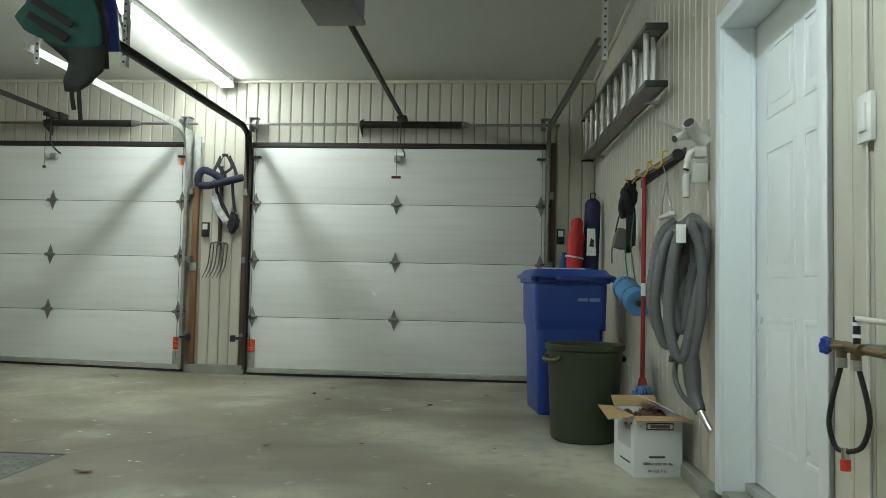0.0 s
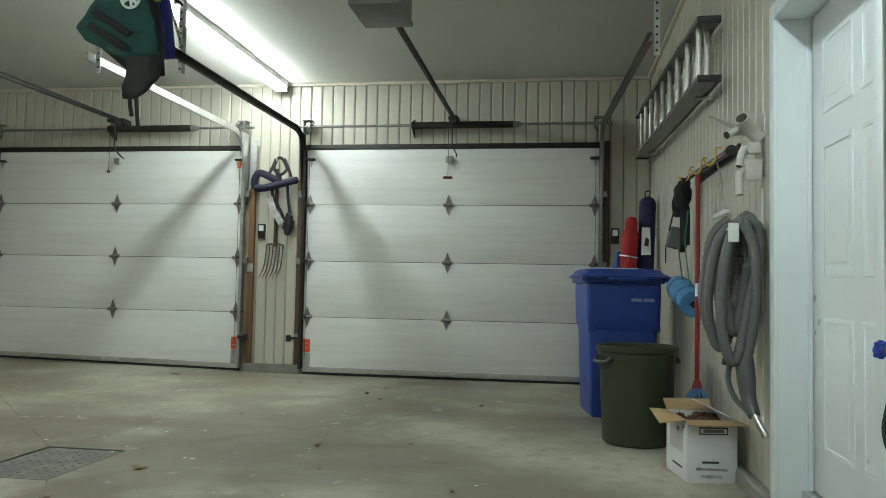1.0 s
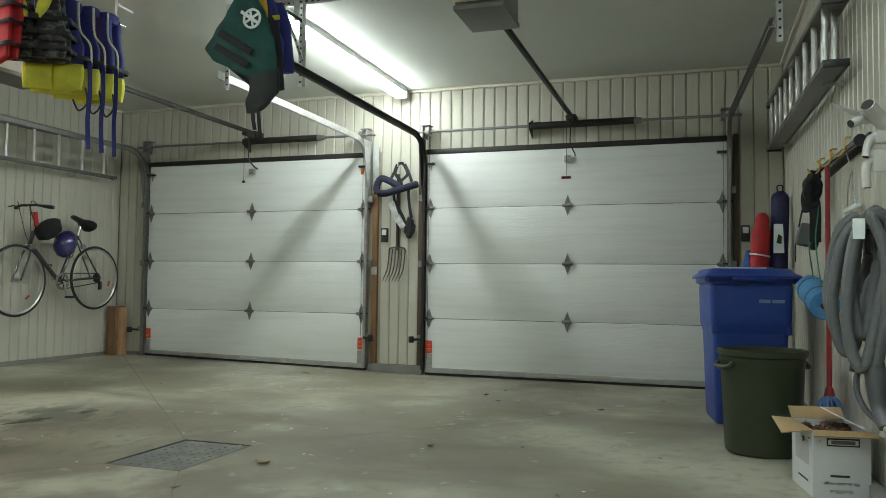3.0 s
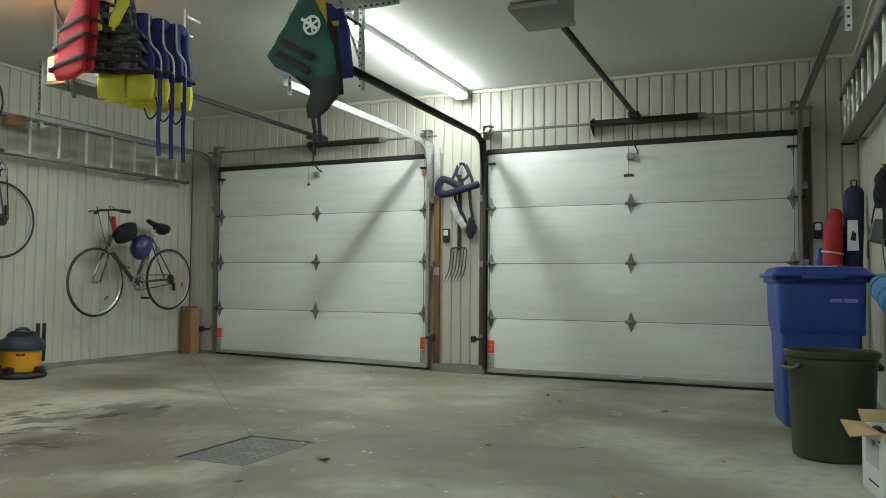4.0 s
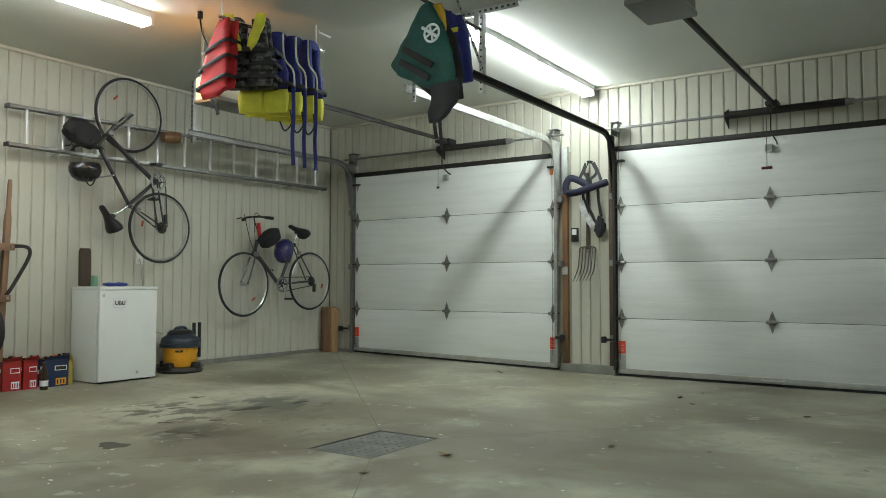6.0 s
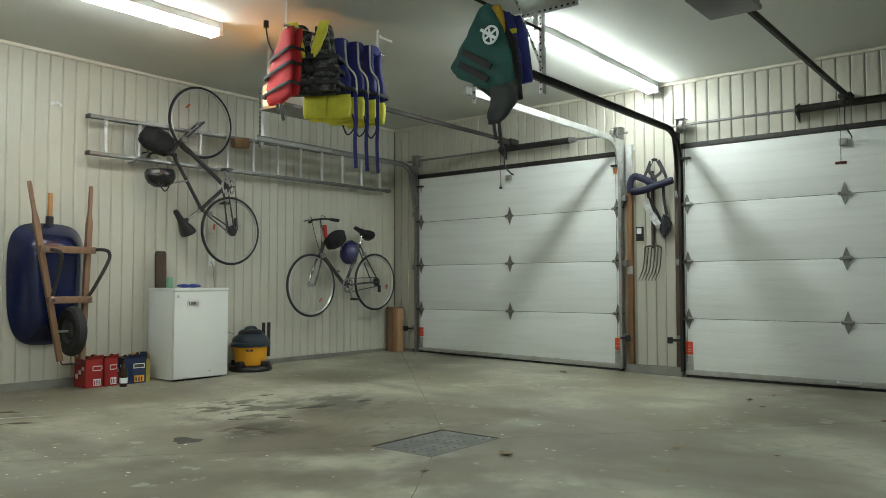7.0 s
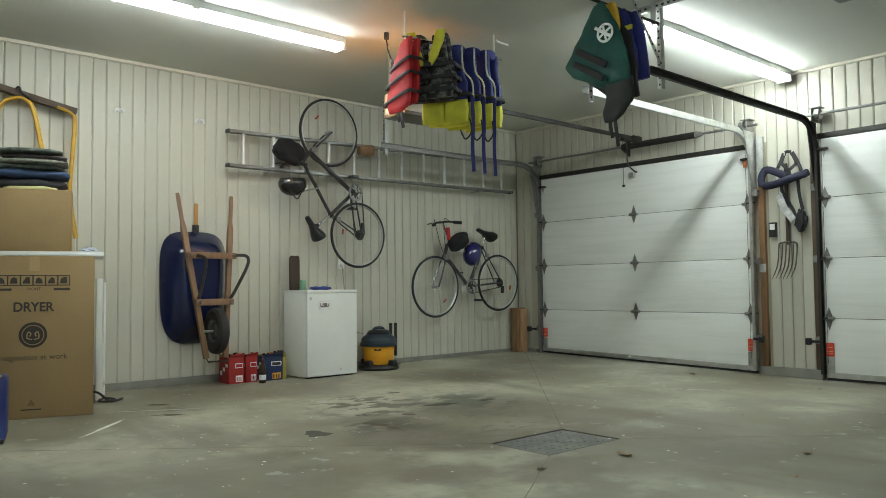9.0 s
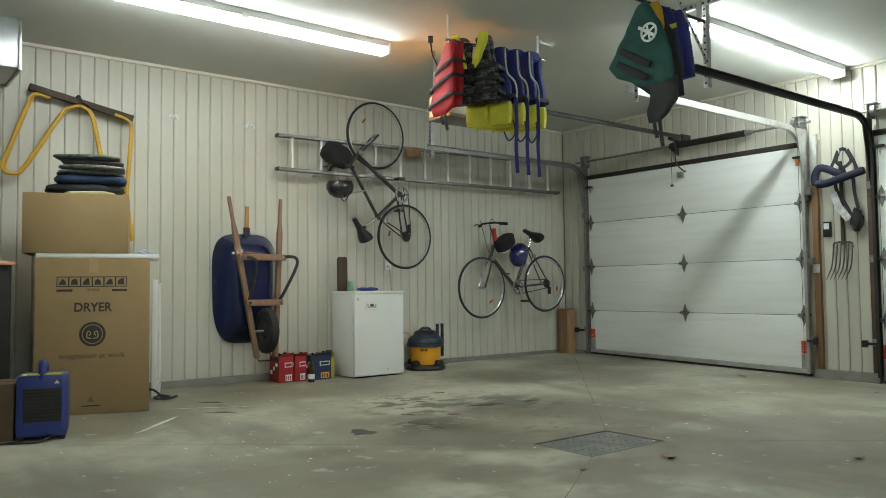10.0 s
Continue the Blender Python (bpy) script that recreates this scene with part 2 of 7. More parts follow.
def text_mesh(words, size, material, m, parent, name="lettering", label="", turn=0, wide=1.0, bold=0.0):
    cu = bpy.data.curves.new("text", "FONT")
    cu.body, cu.size, cu.align_x, cu.align_y, cu.extrude, cu.offset = words, size, "CENTER", "CENTER", 0.0008, bold
    tmp = bpy.data.objects.new("text", cu)
    scene.collection.objects.link(tmp)
    me = bpy.data.meshes.new_from_object(tmp.evaluated_get(bpy.context.evaluated_depsgraph_get()))
    bpy.data.objects.remove(tmp)
    bm = bmesh.new()
    bm.from_mesh(me)
    bpy.data.meshes.remove(me)
    bm.transform(m @ pose(0, 0, 0, 0, 0, turn) @ Matrix.Diagonal((wide, 1, 1, 1)))
    return part(name, bm, material, parent, label, smooth=False)


# ---- the shell ----
floor_bm = bmesh.new()
DRAIN = (-1.615, -1.175, -4.02, -3.385)            # x and y of the floor drain
DZ = -0.055                                         # the floor falls to the drain
corners = [(LEFT - 0.3, BACK - 0.3), (RIGHT + 0.3, BACK - 0.3), (RIGHT + 0.3, FRONT + 0.4), (LEFT - 0.3, FRONT + 0.4)]
inner = [(DRAIN[0], DRAIN[2]), (DRAIN[1], DRAIN[2]), (DRAIN[1], DRAIN[3]), (DRAIN[0], DRAIN[3])]


def floor_z(x, y):
    """Height of the floor, which falls from the walls to the drain and along the garage doors."""
    s = max((DRAIN[0] - x) / (DRAIN[0] - LEFT + 0.3), (x - DRAIN[1]) / (RIGHT + 0.3 - DRAIN[1]), (DRAIN[2] - y) / (DRAIN[2] - BACK + 0.3), (y - DRAIN[3]) / (FRONT + 0.4 - DRAIN[3]), 0)
    along = min(max((x + 4.7) / 3.4, 0), 1)
    return DZ * (1 - min(s, 1)) + (0.03 - 0.062 * along) * min(max((y + 3.375) / 3.4, 0), 1)


NU, NV = 16, 20
for i in range(4):
    a, b, c, d = (Vector(p) for p in (corners[i], corners[(i + 1) % 4], inner[(i + 1) % 4], inner[i]))
    rows = []
    for v in range(NV + 1):
        p, q = a.lerp(d, v / NV), b.lerp(c, v / NV)
        rows.append([floor_bm.verts.new((*p.lerp(q, u / NU), floor_z(*p.lerp(q, u / NU)))) for u in range(NU + 1)])
    for lo, hi in zip(rows, rows[1:]):
        for u in range(NU):
            floor_bm.faces.new((lo[u], lo[u + 1], hi[u + 1], hi[u]))
    pit = [floor_bm.verts.new((p.x, p.y, -0.14)) for p in (d, c)]
    floor_bm.faces.new((rows[-1][0], *rows[-1][1:], pit[1], pit[0]))
bmesh.ops.remove_doubles(floor_bm, verts=floor_bm.verts, dist=1e-5)
span((LEFT - 0.3, BACK - 0.3, -0.3), (RIGHT + 0.3, FRONT + 0.4, -0.14), 0, floor_bm)


floor = solid("floor", floor_bm, FLOOR, "stained grey trowelled concrete garage floor", "floor")
solid("ceiling", span((LEFT - 0.2, BACK - 0.2, TOP), (RIGHT + 0.2, FRONT + 0.2, TOP + 0.12)), CEIL, "smooth off-white painted ceiling", "ceiling")

wall_left = solid("wall_left", span((LEFT - 0.15, BACK, -0.1), (LEFT - 0.012, FRONT, TOP)), GROOVE, "beige vertical panelled garage wall", "wall")
wall_back = solid("wall_back", span((LEFT - 0.15, BACK - 0.15, 0), (RIGHT + 0.3, BACK, TOP)), PANEL, "plain beige wall closing the garage", "wall")
wb = span((LEFT - 0.15, FRONT + 0.012, DOOR_H - 0.02), (RIGHT + 0.3, FRONT + 0.2, TOP))
for lo, hi in ((LEFT - 0.15, DOOR_L[0] + 0.03), (DOOR_L[1] - 0.03, DOOR_R[0] + 0.03), (DOOR_R[1] - 0.03, RIGHT + 0.3)):
    span((lo, FRONT + 0.012, -0.1), (hi, FRONT + 0.2, DOOR_H - 0.02), 0, wb)
wall_front = solid("wall_front", wb, GROOVE, "beige vertical panelled wall round two garage doors", "wall")
wb = span((RIGHT + 0.012, BACK, 0), (RIGHT + 0.3, ENTRY[0] - 0.03, TOP))
span((RIGHT + 0.012, ENTRY[1] + 0.03, -0.1), (RIGHT + 0.3, FRONT + 0.012, TOP), 0, wb)
span((RIGHT + 0.012, ENTRY[0] - 0.03, ENTRY_TOP + 0.03), (RIGHT + 0.3, ENTRY[1] + 0.03, TOP), 0, wb)
wall_right = solid("wall_right", wb, GROOVE, "beige vertical panelled wall with an entry door", "wall")

# ---- strip lights ----


def strip_light(x, y0, y1, strength, color, label):
    """A two-tube batten: a deep white channel on the ceiling with the tubes below it."""
    tube_mat = glow("lit_tube", color, strength)
    o = thing("strip_light", (x, (y0 + y1) / 2, TOP), label, "ceiling light", "fluorescent strip lights")
    bm = bmesh.new()
    prof = ((-0.058, 0), (-0.058, -0.05), (-0.03, -0.064), (0.03, -0.064), (0.058, -0.05), (0.058, 0))
    a, b = [[bm.verts.new((x + px, yy, TOP + pz)) for px, pz in prof] for yy in (y0, y1)]
    for i in range(5):
        bm.faces.new((a[i], a[i + 1], b[i + 1], b[i]))
    bm.faces.new(a), bm.faces.new(list(reversed(b)))
    bmesh.ops.recalc_face_normals(bm, faces=bm.faces)
    part("housing", bm, ENAMEL, o)
    for dx in (-0.036, 0.036):
        part("fluorescent_tube", rod((x + dx, y0 + 0.03, TOP - 0.083), (x + dx, y1 - 0.03, TOP - 0.083), 0.0165, seg=12), tube_mat, o, "glowing white tube")
    for yy in (y0 + 0.015, y1 - 0.015):
        part("end_cap", box((x, yy, TOP - 0.053), (0.128, 0.03, 0.102), 0.006), ENAMEL, o, "white lamp holder")
    part("joint_cover", box((x, (y0 + y1) / 2, TOP - 0.033), (0.121, 0.05, 0.067), 0.004), ENAMEL, o)
    return o


strip_light(-1.652, -2.50, -0.05, 66.0, (0.90, 1.0, 0.975), "long lit white fluorescent strip above the pillar")
strip_light(-3.50, -6.18, -3.73, 50.0, (0.92, 1.0, 0.975), "long lit white fluorescent strip under the ceiling")
strip_light(0.95, -7.2, -4.75, 62.0, (0.86, 1.0, 1.0), "lit white fluorescent strip in the back bay")


# ---- garage doors with their tracks, springs and openers ----
def hinge(o, x, z, side):
    """A diamond strap hinge; end hinges carry a roller."""
    h = part("hinge", plate([(x - 0.036, -0.006, z), (x, -0.006, z - 0.1), (x + 0.036, -0.006, z), (x, -0.006, z + 0.1)], 0.006, 0.001), HINGE, o)
    part("knuckle", rod((x - 0.048, -0.016, z), (x + 0.048, -0.016, z), 0.015, seg=10), HINGE, h)
    if side:
        part("roller", rod((x, -0.03, z + 0.005), (x + side * 0.085, -0.03, z + 0.005), 0.007, seg=8), DARKSTEEL, h)
    return h


def garage_door(x0, x1, rows, foot, label):
    """Four sections between the heights in rows; the foot slopes with the floor from foot[0] to foot[1]."""
    xc = (x0 + x1) / 2
    o = thing("garage_door", (xc, 0, 0), label, "garage door", "sectional garage doors")
    zs = [0.0, *rows, DOOR_H]

    def footed(bm):
        for v in bm.verts:
            t = (v.co.x - x0) / (x1 - x0)
            v.co.z += (foot[0] + (foot[1] - foot[0]) * t) * max(1 - max(v.co.z, 0) / rows[0], 0)
        return bm

    for k in range(4):
        lo, hi = zs[k] + (0.06 if k == 0 else 0.002), zs[k + 1] - 0.002
        part("door_panel", footed(span((x0, 0, lo), (x1, 0.045, hi), 0.004)), DOORWHITE, o, "white wood-grain insulated door section")
        part("joint_strip", span((x0 + 0.01, 0.008, hi - 0.004), (x1 - 0.01, 0.04, hi + 0.006)), DARKSTEEL, o) if k < 3 else None
        if k:
            for x, s in ((x0 + 0.037, -1), (xc, 0), (x1 - 0.037, 1)):
                hinge(o, x, zs[k], s)
    part("bottom_rail", footed(span((x0, -0.008, 0.014), (x1, 0.05, 0.06), 0.003)), ALU, o, "aluminium bottom rail")
    part("weather_seal", footed(span((x0, -0.004, -0.008), (x1, 0.046, 0.014), 0.004)), RUBBER, o)
    part("lift_handle", footed(tube(smooth_line([(xc - 0.085, 0.0, 0.045), (xc - 0.07, -0.05, 0.036), (xc + 0.07, -0.05, 0.036), (xc + 0.085, 0.0, 0.045)], 5), 0.01)), ALU, o)
    for x, s in ((x0 + 0.037, -1), (x1 - 0.037, 1)):
        part("bottom_fixture", footed(span((x - 0.035, -0.014, 0.055), (x + 0.035, 0, 0.185), 0.002)), STEEL, o)
        tag = part("warning_tag", footed(span((x - 0.034, -0.012, 0.195), (x + 0.034, -0.001, 0.31), 0.001)), TAG, o, "orange-red warning label")
        for zz, wd in ((0.22, 0.022), (0.236, 0.026), (0.268, 0.02)):
            part("label_bar", footed(span((x - wd, -0.0135, zz), (x + wd, -0.012, zz + 0.004))), TAGPRINT, tag)
        part("top_roller_bracket", box((x, -0.025, 2.035), (0.085, 0.05, 0.018), 0.002), DARKSTEEL, o)
        part("top_hinge", plate([(x - 0.02, -0.005, 2.03), (x, -0.005, 1.96), (x + 0.02, -0.005, 2.03)], 0.005), STEEL, o)
    # small orange box paints the warm bulb light seen on this hinge
    part("orange_glint", box((x1 - 0.04, -0.03, 1.985), (0.03, 0.02, 0.06), 0.004), mat("orange_glint", (0.6, 0.16, 0.04), 0.4), o) if x0 < -2 else None
    part("arm_bracket", box((xc, -0.02, 2.03), (0.06, 0.05, 0.06), 0.004), STEEL, o)
    return o


TAG = mat("orange_tag", (0.75, 0.08, 0.03), 0.5)
TAGPRINT = mat("tag_print", (0.8, 0.45, 0.35), 0.6)
garage_door(*DOOR_R, (0.515, 1.052, 1.598), (-0.024, -0.030), "closed white four-section garage door with steel hinges")
garage_door(*DOOR_L, (0.545, 1.073, 1.602), (0.036, -0.014), "closed white sectional garage door beside the wooden post")

R_CURVE = 0.30
TRACK_Z = 2.285


def track(x, side, y_end, material, label, flare=0.0):
    """A C-shaped roller track: up the jamb, round the bend and back under the ceiling."""
    o = thing("door_track", (x, -0.04, 0), label, "door track", "garage door tracks")
    line = [Vector((x, -0.03, 0.02)), Vector((x, -0.03, 1.0)), Vector((x, -0.03, TRACK_Z - R_CURVE))]
    for i in range(1, 9):
        a = i / 8 * math.pi / 2
        line.append(Vector((x, -0.03 - R_CURVE * (1 - math.cos(a)), TRACK_Z - R_CURVE + R_CURVE * math.sin(a))))
    line.append(Vector((x + flare / 2, (y_end - 0.33) / 2, TRACK_Z)))
    line.append(Vector((x + flare, y_end, TRACK_Z)))
    prof = ((-side * 0.028, 0.027), (side * 0.0, 0.027), (side * 0.0, -0.027), (-side * 0.028, -0.027), (-side * 0.028, -0.022), (-side * 0.004, -0.022), (-side * 0.004, 0.022), (-side * 0.028, 0.022))
    bm, rings = bmesh.new(), []
    for i, p in enumerate(line):
        d = (line[min(i + 1, len(line) - 1)] - line[max(i - 1, 0)]).normalized()
        w = d.cross(Vector((1, 0, 0)))
        rings.append([bm.verts.new(p + Vector((px, 0, 0)) + w * pw) for px, pw in prof])
    for a, b in zip(rings, rings[1:]):
        for j in range(8):
            bm.faces.new((a[j], a[(j + 1) % 8], b[(j + 1) % 8], b[j]))
    bm.faces.new(rings[0]), bm.faces.new(list(reversed(rings[-1])))
    bmesh.ops.recalc_face_normals(bm, faces=bm.faces)
    part("rail", bm, material, o)
    for z in (0.32, 1.05, 1.7):
        part("jamb_bracket", span((x - 0.004 + side * 0.004, -0.04, z - 0.03), (x + side * 0.045, FRONT - 0.02, z + 0.03), 0.001), HINGE, o)
    xh, zt = x + flare + side * 0.012, TRACK_Z - 0.09
    hy = y_end + (0.19 if material == DARKSTEEL else 0.06)
    hb = bmesh.new()
    for a, b in (((xh, hy), (xh + side * 0.004, hy + 0.04)), ((xh, hy), (xh + side * 0.034, hy + 0.004))):
        span((min(a[0], b[0]), a[1], zt), (max(a[0], b[0]), b[1], TOP), 0, hb)
    h = part("hanger_angle", hb, STEEL, o, "perforated steel hanger")
    for i in range(12):
        part("slot", rod((xh + side * 0.018, hy - 0.001, zt + 0.03 + i * 0.047), (xh + side * 0.018, hy + 0.002, zt + 0.03 + i * 0.047), 0.008, seg=8), DARKSTEEL, h)
    p, q = Vector((xh, hy + 0.01, TRACK_Z + 0.06)), Vector((xh, hy - 0.36, TOP - 0.02))
    if material == DARKSTEEL:
        part("brace", tube([p, q], 0.017, 4, flat=0.25, normal=(1, 0, 0)), STEEL, o, "perforated diagonal brace")
        for i in range(11):
            c = p.lerp(q, (i + 0.7) / 11.5)
            part("slot", box(c, (0.012, 0.014, 0.014), 0.003), DARKSTEEL, o)
        ca = part("ceiling_angle", span((xh - 0.22, hy - 0.02, TOP - 0.006), (xh + 0.3, hy + 0.022, TOP - 0.0005)), STEEL, o, "perforated steel angle on the ceiling")
        span_lip = span((xh - 0.22, hy - 0.024, TOP - 0.045), (xh + 0.3, hy - 0.02, TOP - 0.0005))
        part("angle_lip", span_lip, STEEL, ca)
        for i in range(11):
            part("slot", span((xh - 0.205 + i * 0.046, hy - 0.0265, TOP - 0.03), (xh - 0.185 + i * 0.046, hy - 0.0235, TOP - 0.016)), DARKSTEEL, ca)
    part("flag_bracket", plate([(x + side * 0.006, FRONT - 0.02, 1.62), (x + side * 0.006, -0.05, 1.7), (x + side * 0.006, -0.16, 2.2), (x + side * 0.006, -0.2, 2.29), (x + side * 0.006, FRONT - 0.02, 2.29)], 0.004), material, o)
    return o


track(DOOR_R[0] - 0.03, -1, -2.66, DARKSTEEL, "dark steel curved garage door track")
track(DOOR_R[1] + 0.03, 1, -2.66, HINGE, "dark steel curved garage door track by the side wall", 0.13)
track(DOOR_L[1] + 0.03, 1, -2.61, STEEL, "galvanised curved garage door track")
track(DOOR_L[0] - 0.03, -1, -2.42, HINGE, "dark curved garage door track in the corner")


def torsion_bar(x0, x1, xs0, xs1):
    z, y = 2.345, -0.075
    o = thing("torsion_spring", ((x0 + x1) / 2, y, z), "dark steel torsion spring on a shaft above the door", "spring", "door springs")
    part("shaft", rod((x0 - 0.12, y, z), (x1 + 0.12, y, z), 0.0127), HINGE, o)
    coil = rod((xs0, y, z), (xs1, y, z), 0.030, seg=16)
    n = int((xs1 - xs0) / 0.022)
    for i in range(n):
        xx = xs0 + (i + 0.5) * (xs1 - xs0) / n
        rod((xx - 0.007, y, z), (xx + 0.007, y, z), 0.034, seg=12, bm=coil)
    part("coil", coil, DARKSTEEL, o)
    part("centre_bracket", plate([(xs0 - 0.012, -0.005 + 0.05, z + 0.08), (xs0 - 0.012, y - 0.045, z + 0.02), (xs0 - 0.012, y - 0.045, z - 0.03), (xs0 - 0.012, 0.045, z - 0.1)], 0.006), DARKSTEEL, o)
    part("winding_cone", rod((xs1 - 0.01, y, z), (xs1 + 0.06, y, z), 0.036, 0.022), HINGE, o)
    for x, s in ((x0, -1), (x1, 1)):
        part("cable_drum", turned([(0.0, -0.02), (0.05, -0.02), (0.045, 0), (0.05, 0.02), (0, 0.02)], (x - s * 0.03, y, z), 20, (1, 0, 0)), HINGE, o)
        part("bearing_plate", box((x + s * 0.02, -0.03, z), (0.006, 0.15, 0.12), 0.001), HINGE, o)
        part("cap_bracket", box((x + s * 0.0, -0.03, z + 0.065), (0.1, 0.11, 0.006), 0.001), HINGE, o)
        part("lift_cable", rod((x - s * 0.03, -0.035, 0.12), (x - s * 0.03, -0.035, z), 0.002, seg=5), DARKSTEEL, o)
    return o


torsion_bar(DOOR_R[0], DOOR_R[1], -0.33, 0.62)
torsion_bar(DOOR_L[0], DOOR_L[1], -3.42, -2.55)

for lo, hi in (DOOR_R, DOOR_L):
    solid("head_seal", span((lo - 0.02, -0.004, DOOR_H + 0.003), (hi + 0.02, FRONT, DOOR_H + 0.05), 0.004), DARKSTEEL, "dark header strip above the garage door", "trim")
JAMB = mat("stained_jamb", (0.20, 0.10, 0.042), 0.55, var=0.35, scale=4, stretch=(8, 8, 0.5), bump=0.2, bump_scale=30)
DARKJAMB = mat("dark_jamb", (0.09, 0.055, 0.035), 0.6, var=0.3, scale=4, stretch=(8, 8, 0.5))
for x, mm in ((DOOR_L[1] + 0.085, JAMB), (DOOR_R[0] - 0.075, DARKJAMB), (DOOR_R[1] + 0.075, DARKJAMB), (DOOR_L[0] - 0.07, DARKJAMB)):
    w = 0.028 if mm == JAMB else 0.022
    solid("trim", span((x - w, FRONT - 0.03, 0.03), (x + w, FRONT + 0.02, 1.76 if mm == JAMB else 2.2), 0.002), mm, "brown stained wooden door jamb board", "trim")

xj = DOOR_L[1] + 0.085
solid("trim", span((xj - 0.03, FRONT - 0.034, 1.763), (xj + 0.034, FRONT + 0.02, 2.24), 0.002), STEEL, "galvanised steel jamb angle above the wooden board", "trim")
solid("trim", span((xj - 0.032, FRONT - 0.036, 0.94), (xj + 0.03, FRONT - 0.0305, 1.02), 0.001), STEEL, "galvanised strap across the door jamb", "trim")


def opener(x, y0, y1, z0, z1, rail_z, lit):
    """A drawbar opener: power head hung from the ceiling, rail to the header, arm down to the door."""
    yc = (y0 + y1) / 2
    o = thing("garage_opener", (x, yc, TOP), "grey garage door opener with lit warm bulb" if lit else "grey garage door opener with a long drive rail", "door opener", "garage door openers")
    GREY = mat("opener_grey", (0.16, 0.16, 0.155), 0.45)
    hw = 0.135
    pull, grip = (1.895, 0.012) if lit else (1.828, 0.042)
    part("motor_housing", box((x, yc, (z0 + z1) / 2 + 0.01), (2 * hw, y1 - y0, z1 - z0 - 0.02), 0.02), mat("opener_white", (0.7, 0.7, 0.64), 0.5) if lit else GREY, o)
    part("bottom_cover", box((x, yc, z0 + 0.008), (2 * hw + 0.01, y1 - y0 + 0.01, 0.03), 0.008), GREY, o, "dark grey underside")
    lens = mat("lamp_lens", (0.85, 0.83, 0.6), 0.35)
    if lit:
        part("bulb", turned([(0, 0.06), (0.02, 0.055), (0.032, 0.03), (0.03, 0.005), (0.016, -0.03), (0.014, -0.05)], (x + 0.06, y0 - 0.05, (z0 + z1) / 2 - 0.02), 16, (0, -1, 0)), glow("warm_bulb", (1.0, 0.42, 0.10), 115.0), o, "glowing warm bulb")
        part("socket", rod((x + 0.06, y0 - 0.01, (z0 + z1) / 2 - 0.02), (x + 0.06, y0 + 0.02, (z0 + z1) / 2 - 0.02), 0.02), ENAMEL, o)
    else:
        part("lamp_lens", box((x, y0 - 0.05, (z0 + z1) / 2 + 0.02), (2 * hw, 0.1, z1 - z0 - 0.02), 0.02), lens, o, "pale cream lamp cover")
    bm = box((x, (y1 - 0.09) / 2, rail_z + 0.0), (0.026, -0.09 - y1, 0.03), 0.003, None)
    part("drive_rail", bm, DARKSTEEL, o)
    part("chain", span((x - 0.012, y1, rail_z + 0.018), (x + 0.012, -0.12, rail_z + 0.023)), DARKSTEEL, o)
    part("header_bracket", box((x, -0.03, rail_z), (0.07, 0.15, 0.06), 0.004), DARKSTEEL, o)
    part("trolley", box((x, -0.20, rail_z - 0.03), (0.06, 0.16, 0.03), 0.005), DARKSTEEL, o)
    part("door_arm", tube(smooth_line([(x, -0.19, rail_z - 0.04), (x, -0.185, 2.26), (x, -0.18, 2.14), (x + 0.03, -0.12, 2.065), (x + 0.02, -0.045, 2.055)], 6), 0.011, flat=0.5), DARKSTEEL, o, "curved door arm")
    part("release_cord", rod((x - 0.03, -0.22, rail_z - 0.04), (x - 0.03, -0.22, pull), 0.0025, seg=5), DARKSTEEL, o)
    part("release_handle", rod((x - 0.03 - grip, -0.22, pull), (x - 0.03 + grip, -0.22, pull), 0.012, seg=8), BLACKPL if lit else mat("dark_red_handle", (0.12, 0.015, 0.012), 0.5), o, "dark red pull handle")
    for sx in (-1, 1):
        for yy in (y0 + 0.05, y1 - 0.05):
            part("hanger", span((x + sx * 0.12 - 0.015, yy - 0.002, z1 - 0.02), (x + sx * 0.12 + 0.015, yy + 0.002, TOP)), STEEL, o)
    return o


opener(0.055, -3.27, -2.90, 2.31, 2.47, 2.40, False)
opener(-3.31, -3.36, -2.90, 2.21, 2.41, 2.42, True)

# ---- trim, curbs and the entry door ----
solid("trim", span((LEFT, FRONT - 0.03, TOP - 0.028), (RIGHT, FRONT + 0.0, TOP - 0.0005), 0.004), TRIM, "beige ceiling moulding above the garage doors", "trim")
solid("trim", span((LEFT, BACK, TOP - 0.028), (LEFT + 0.03, FRONT - 0.03, TOP - 0.0005), 0.004), TRIM, "beige ceiling moulding on the long wall", "trim")
solid("trim", span((RIGHT - 0.03, BACK, TOP - 0.028), (RIGHT, FRONT - 0.03, TOP - 0.0005), 0.004), TRIM, "beige ceiling moulding on the entry wall", "trim")
solid("baseboard", span((LEFT, BACK, -0.03), (LEFT + 0.022, FRONT - 0.0, 0.06), 0.006), CURB, "grey concrete curb along the long wall", "curb")
solid("baseboard", span((RIGHT - 0.055, ENTRY[1] + 0.065, -0.1), (RIGHT, FRONT - 0.1, 0.055), 0.008), CURB, "grey concrete curb along the entry wall", "curb")
solid("baseboard", span((DOOR_L[1] + 0.05, FRONT - 0.07, -0.1), (DOOR_R[0] - 0.03, FRONT + 0.0, 0.05), 0.006), CURB, "grey concrete footing of the pillar", "curb")
solid("baseboard", span((LEFT + 0.022, FRONT - 0.05, -0.1), (DOOR_L[0] - 0.1, FRONT, 0.06), 0.006), CURB, "grey concrete footing in the corner", "curb")

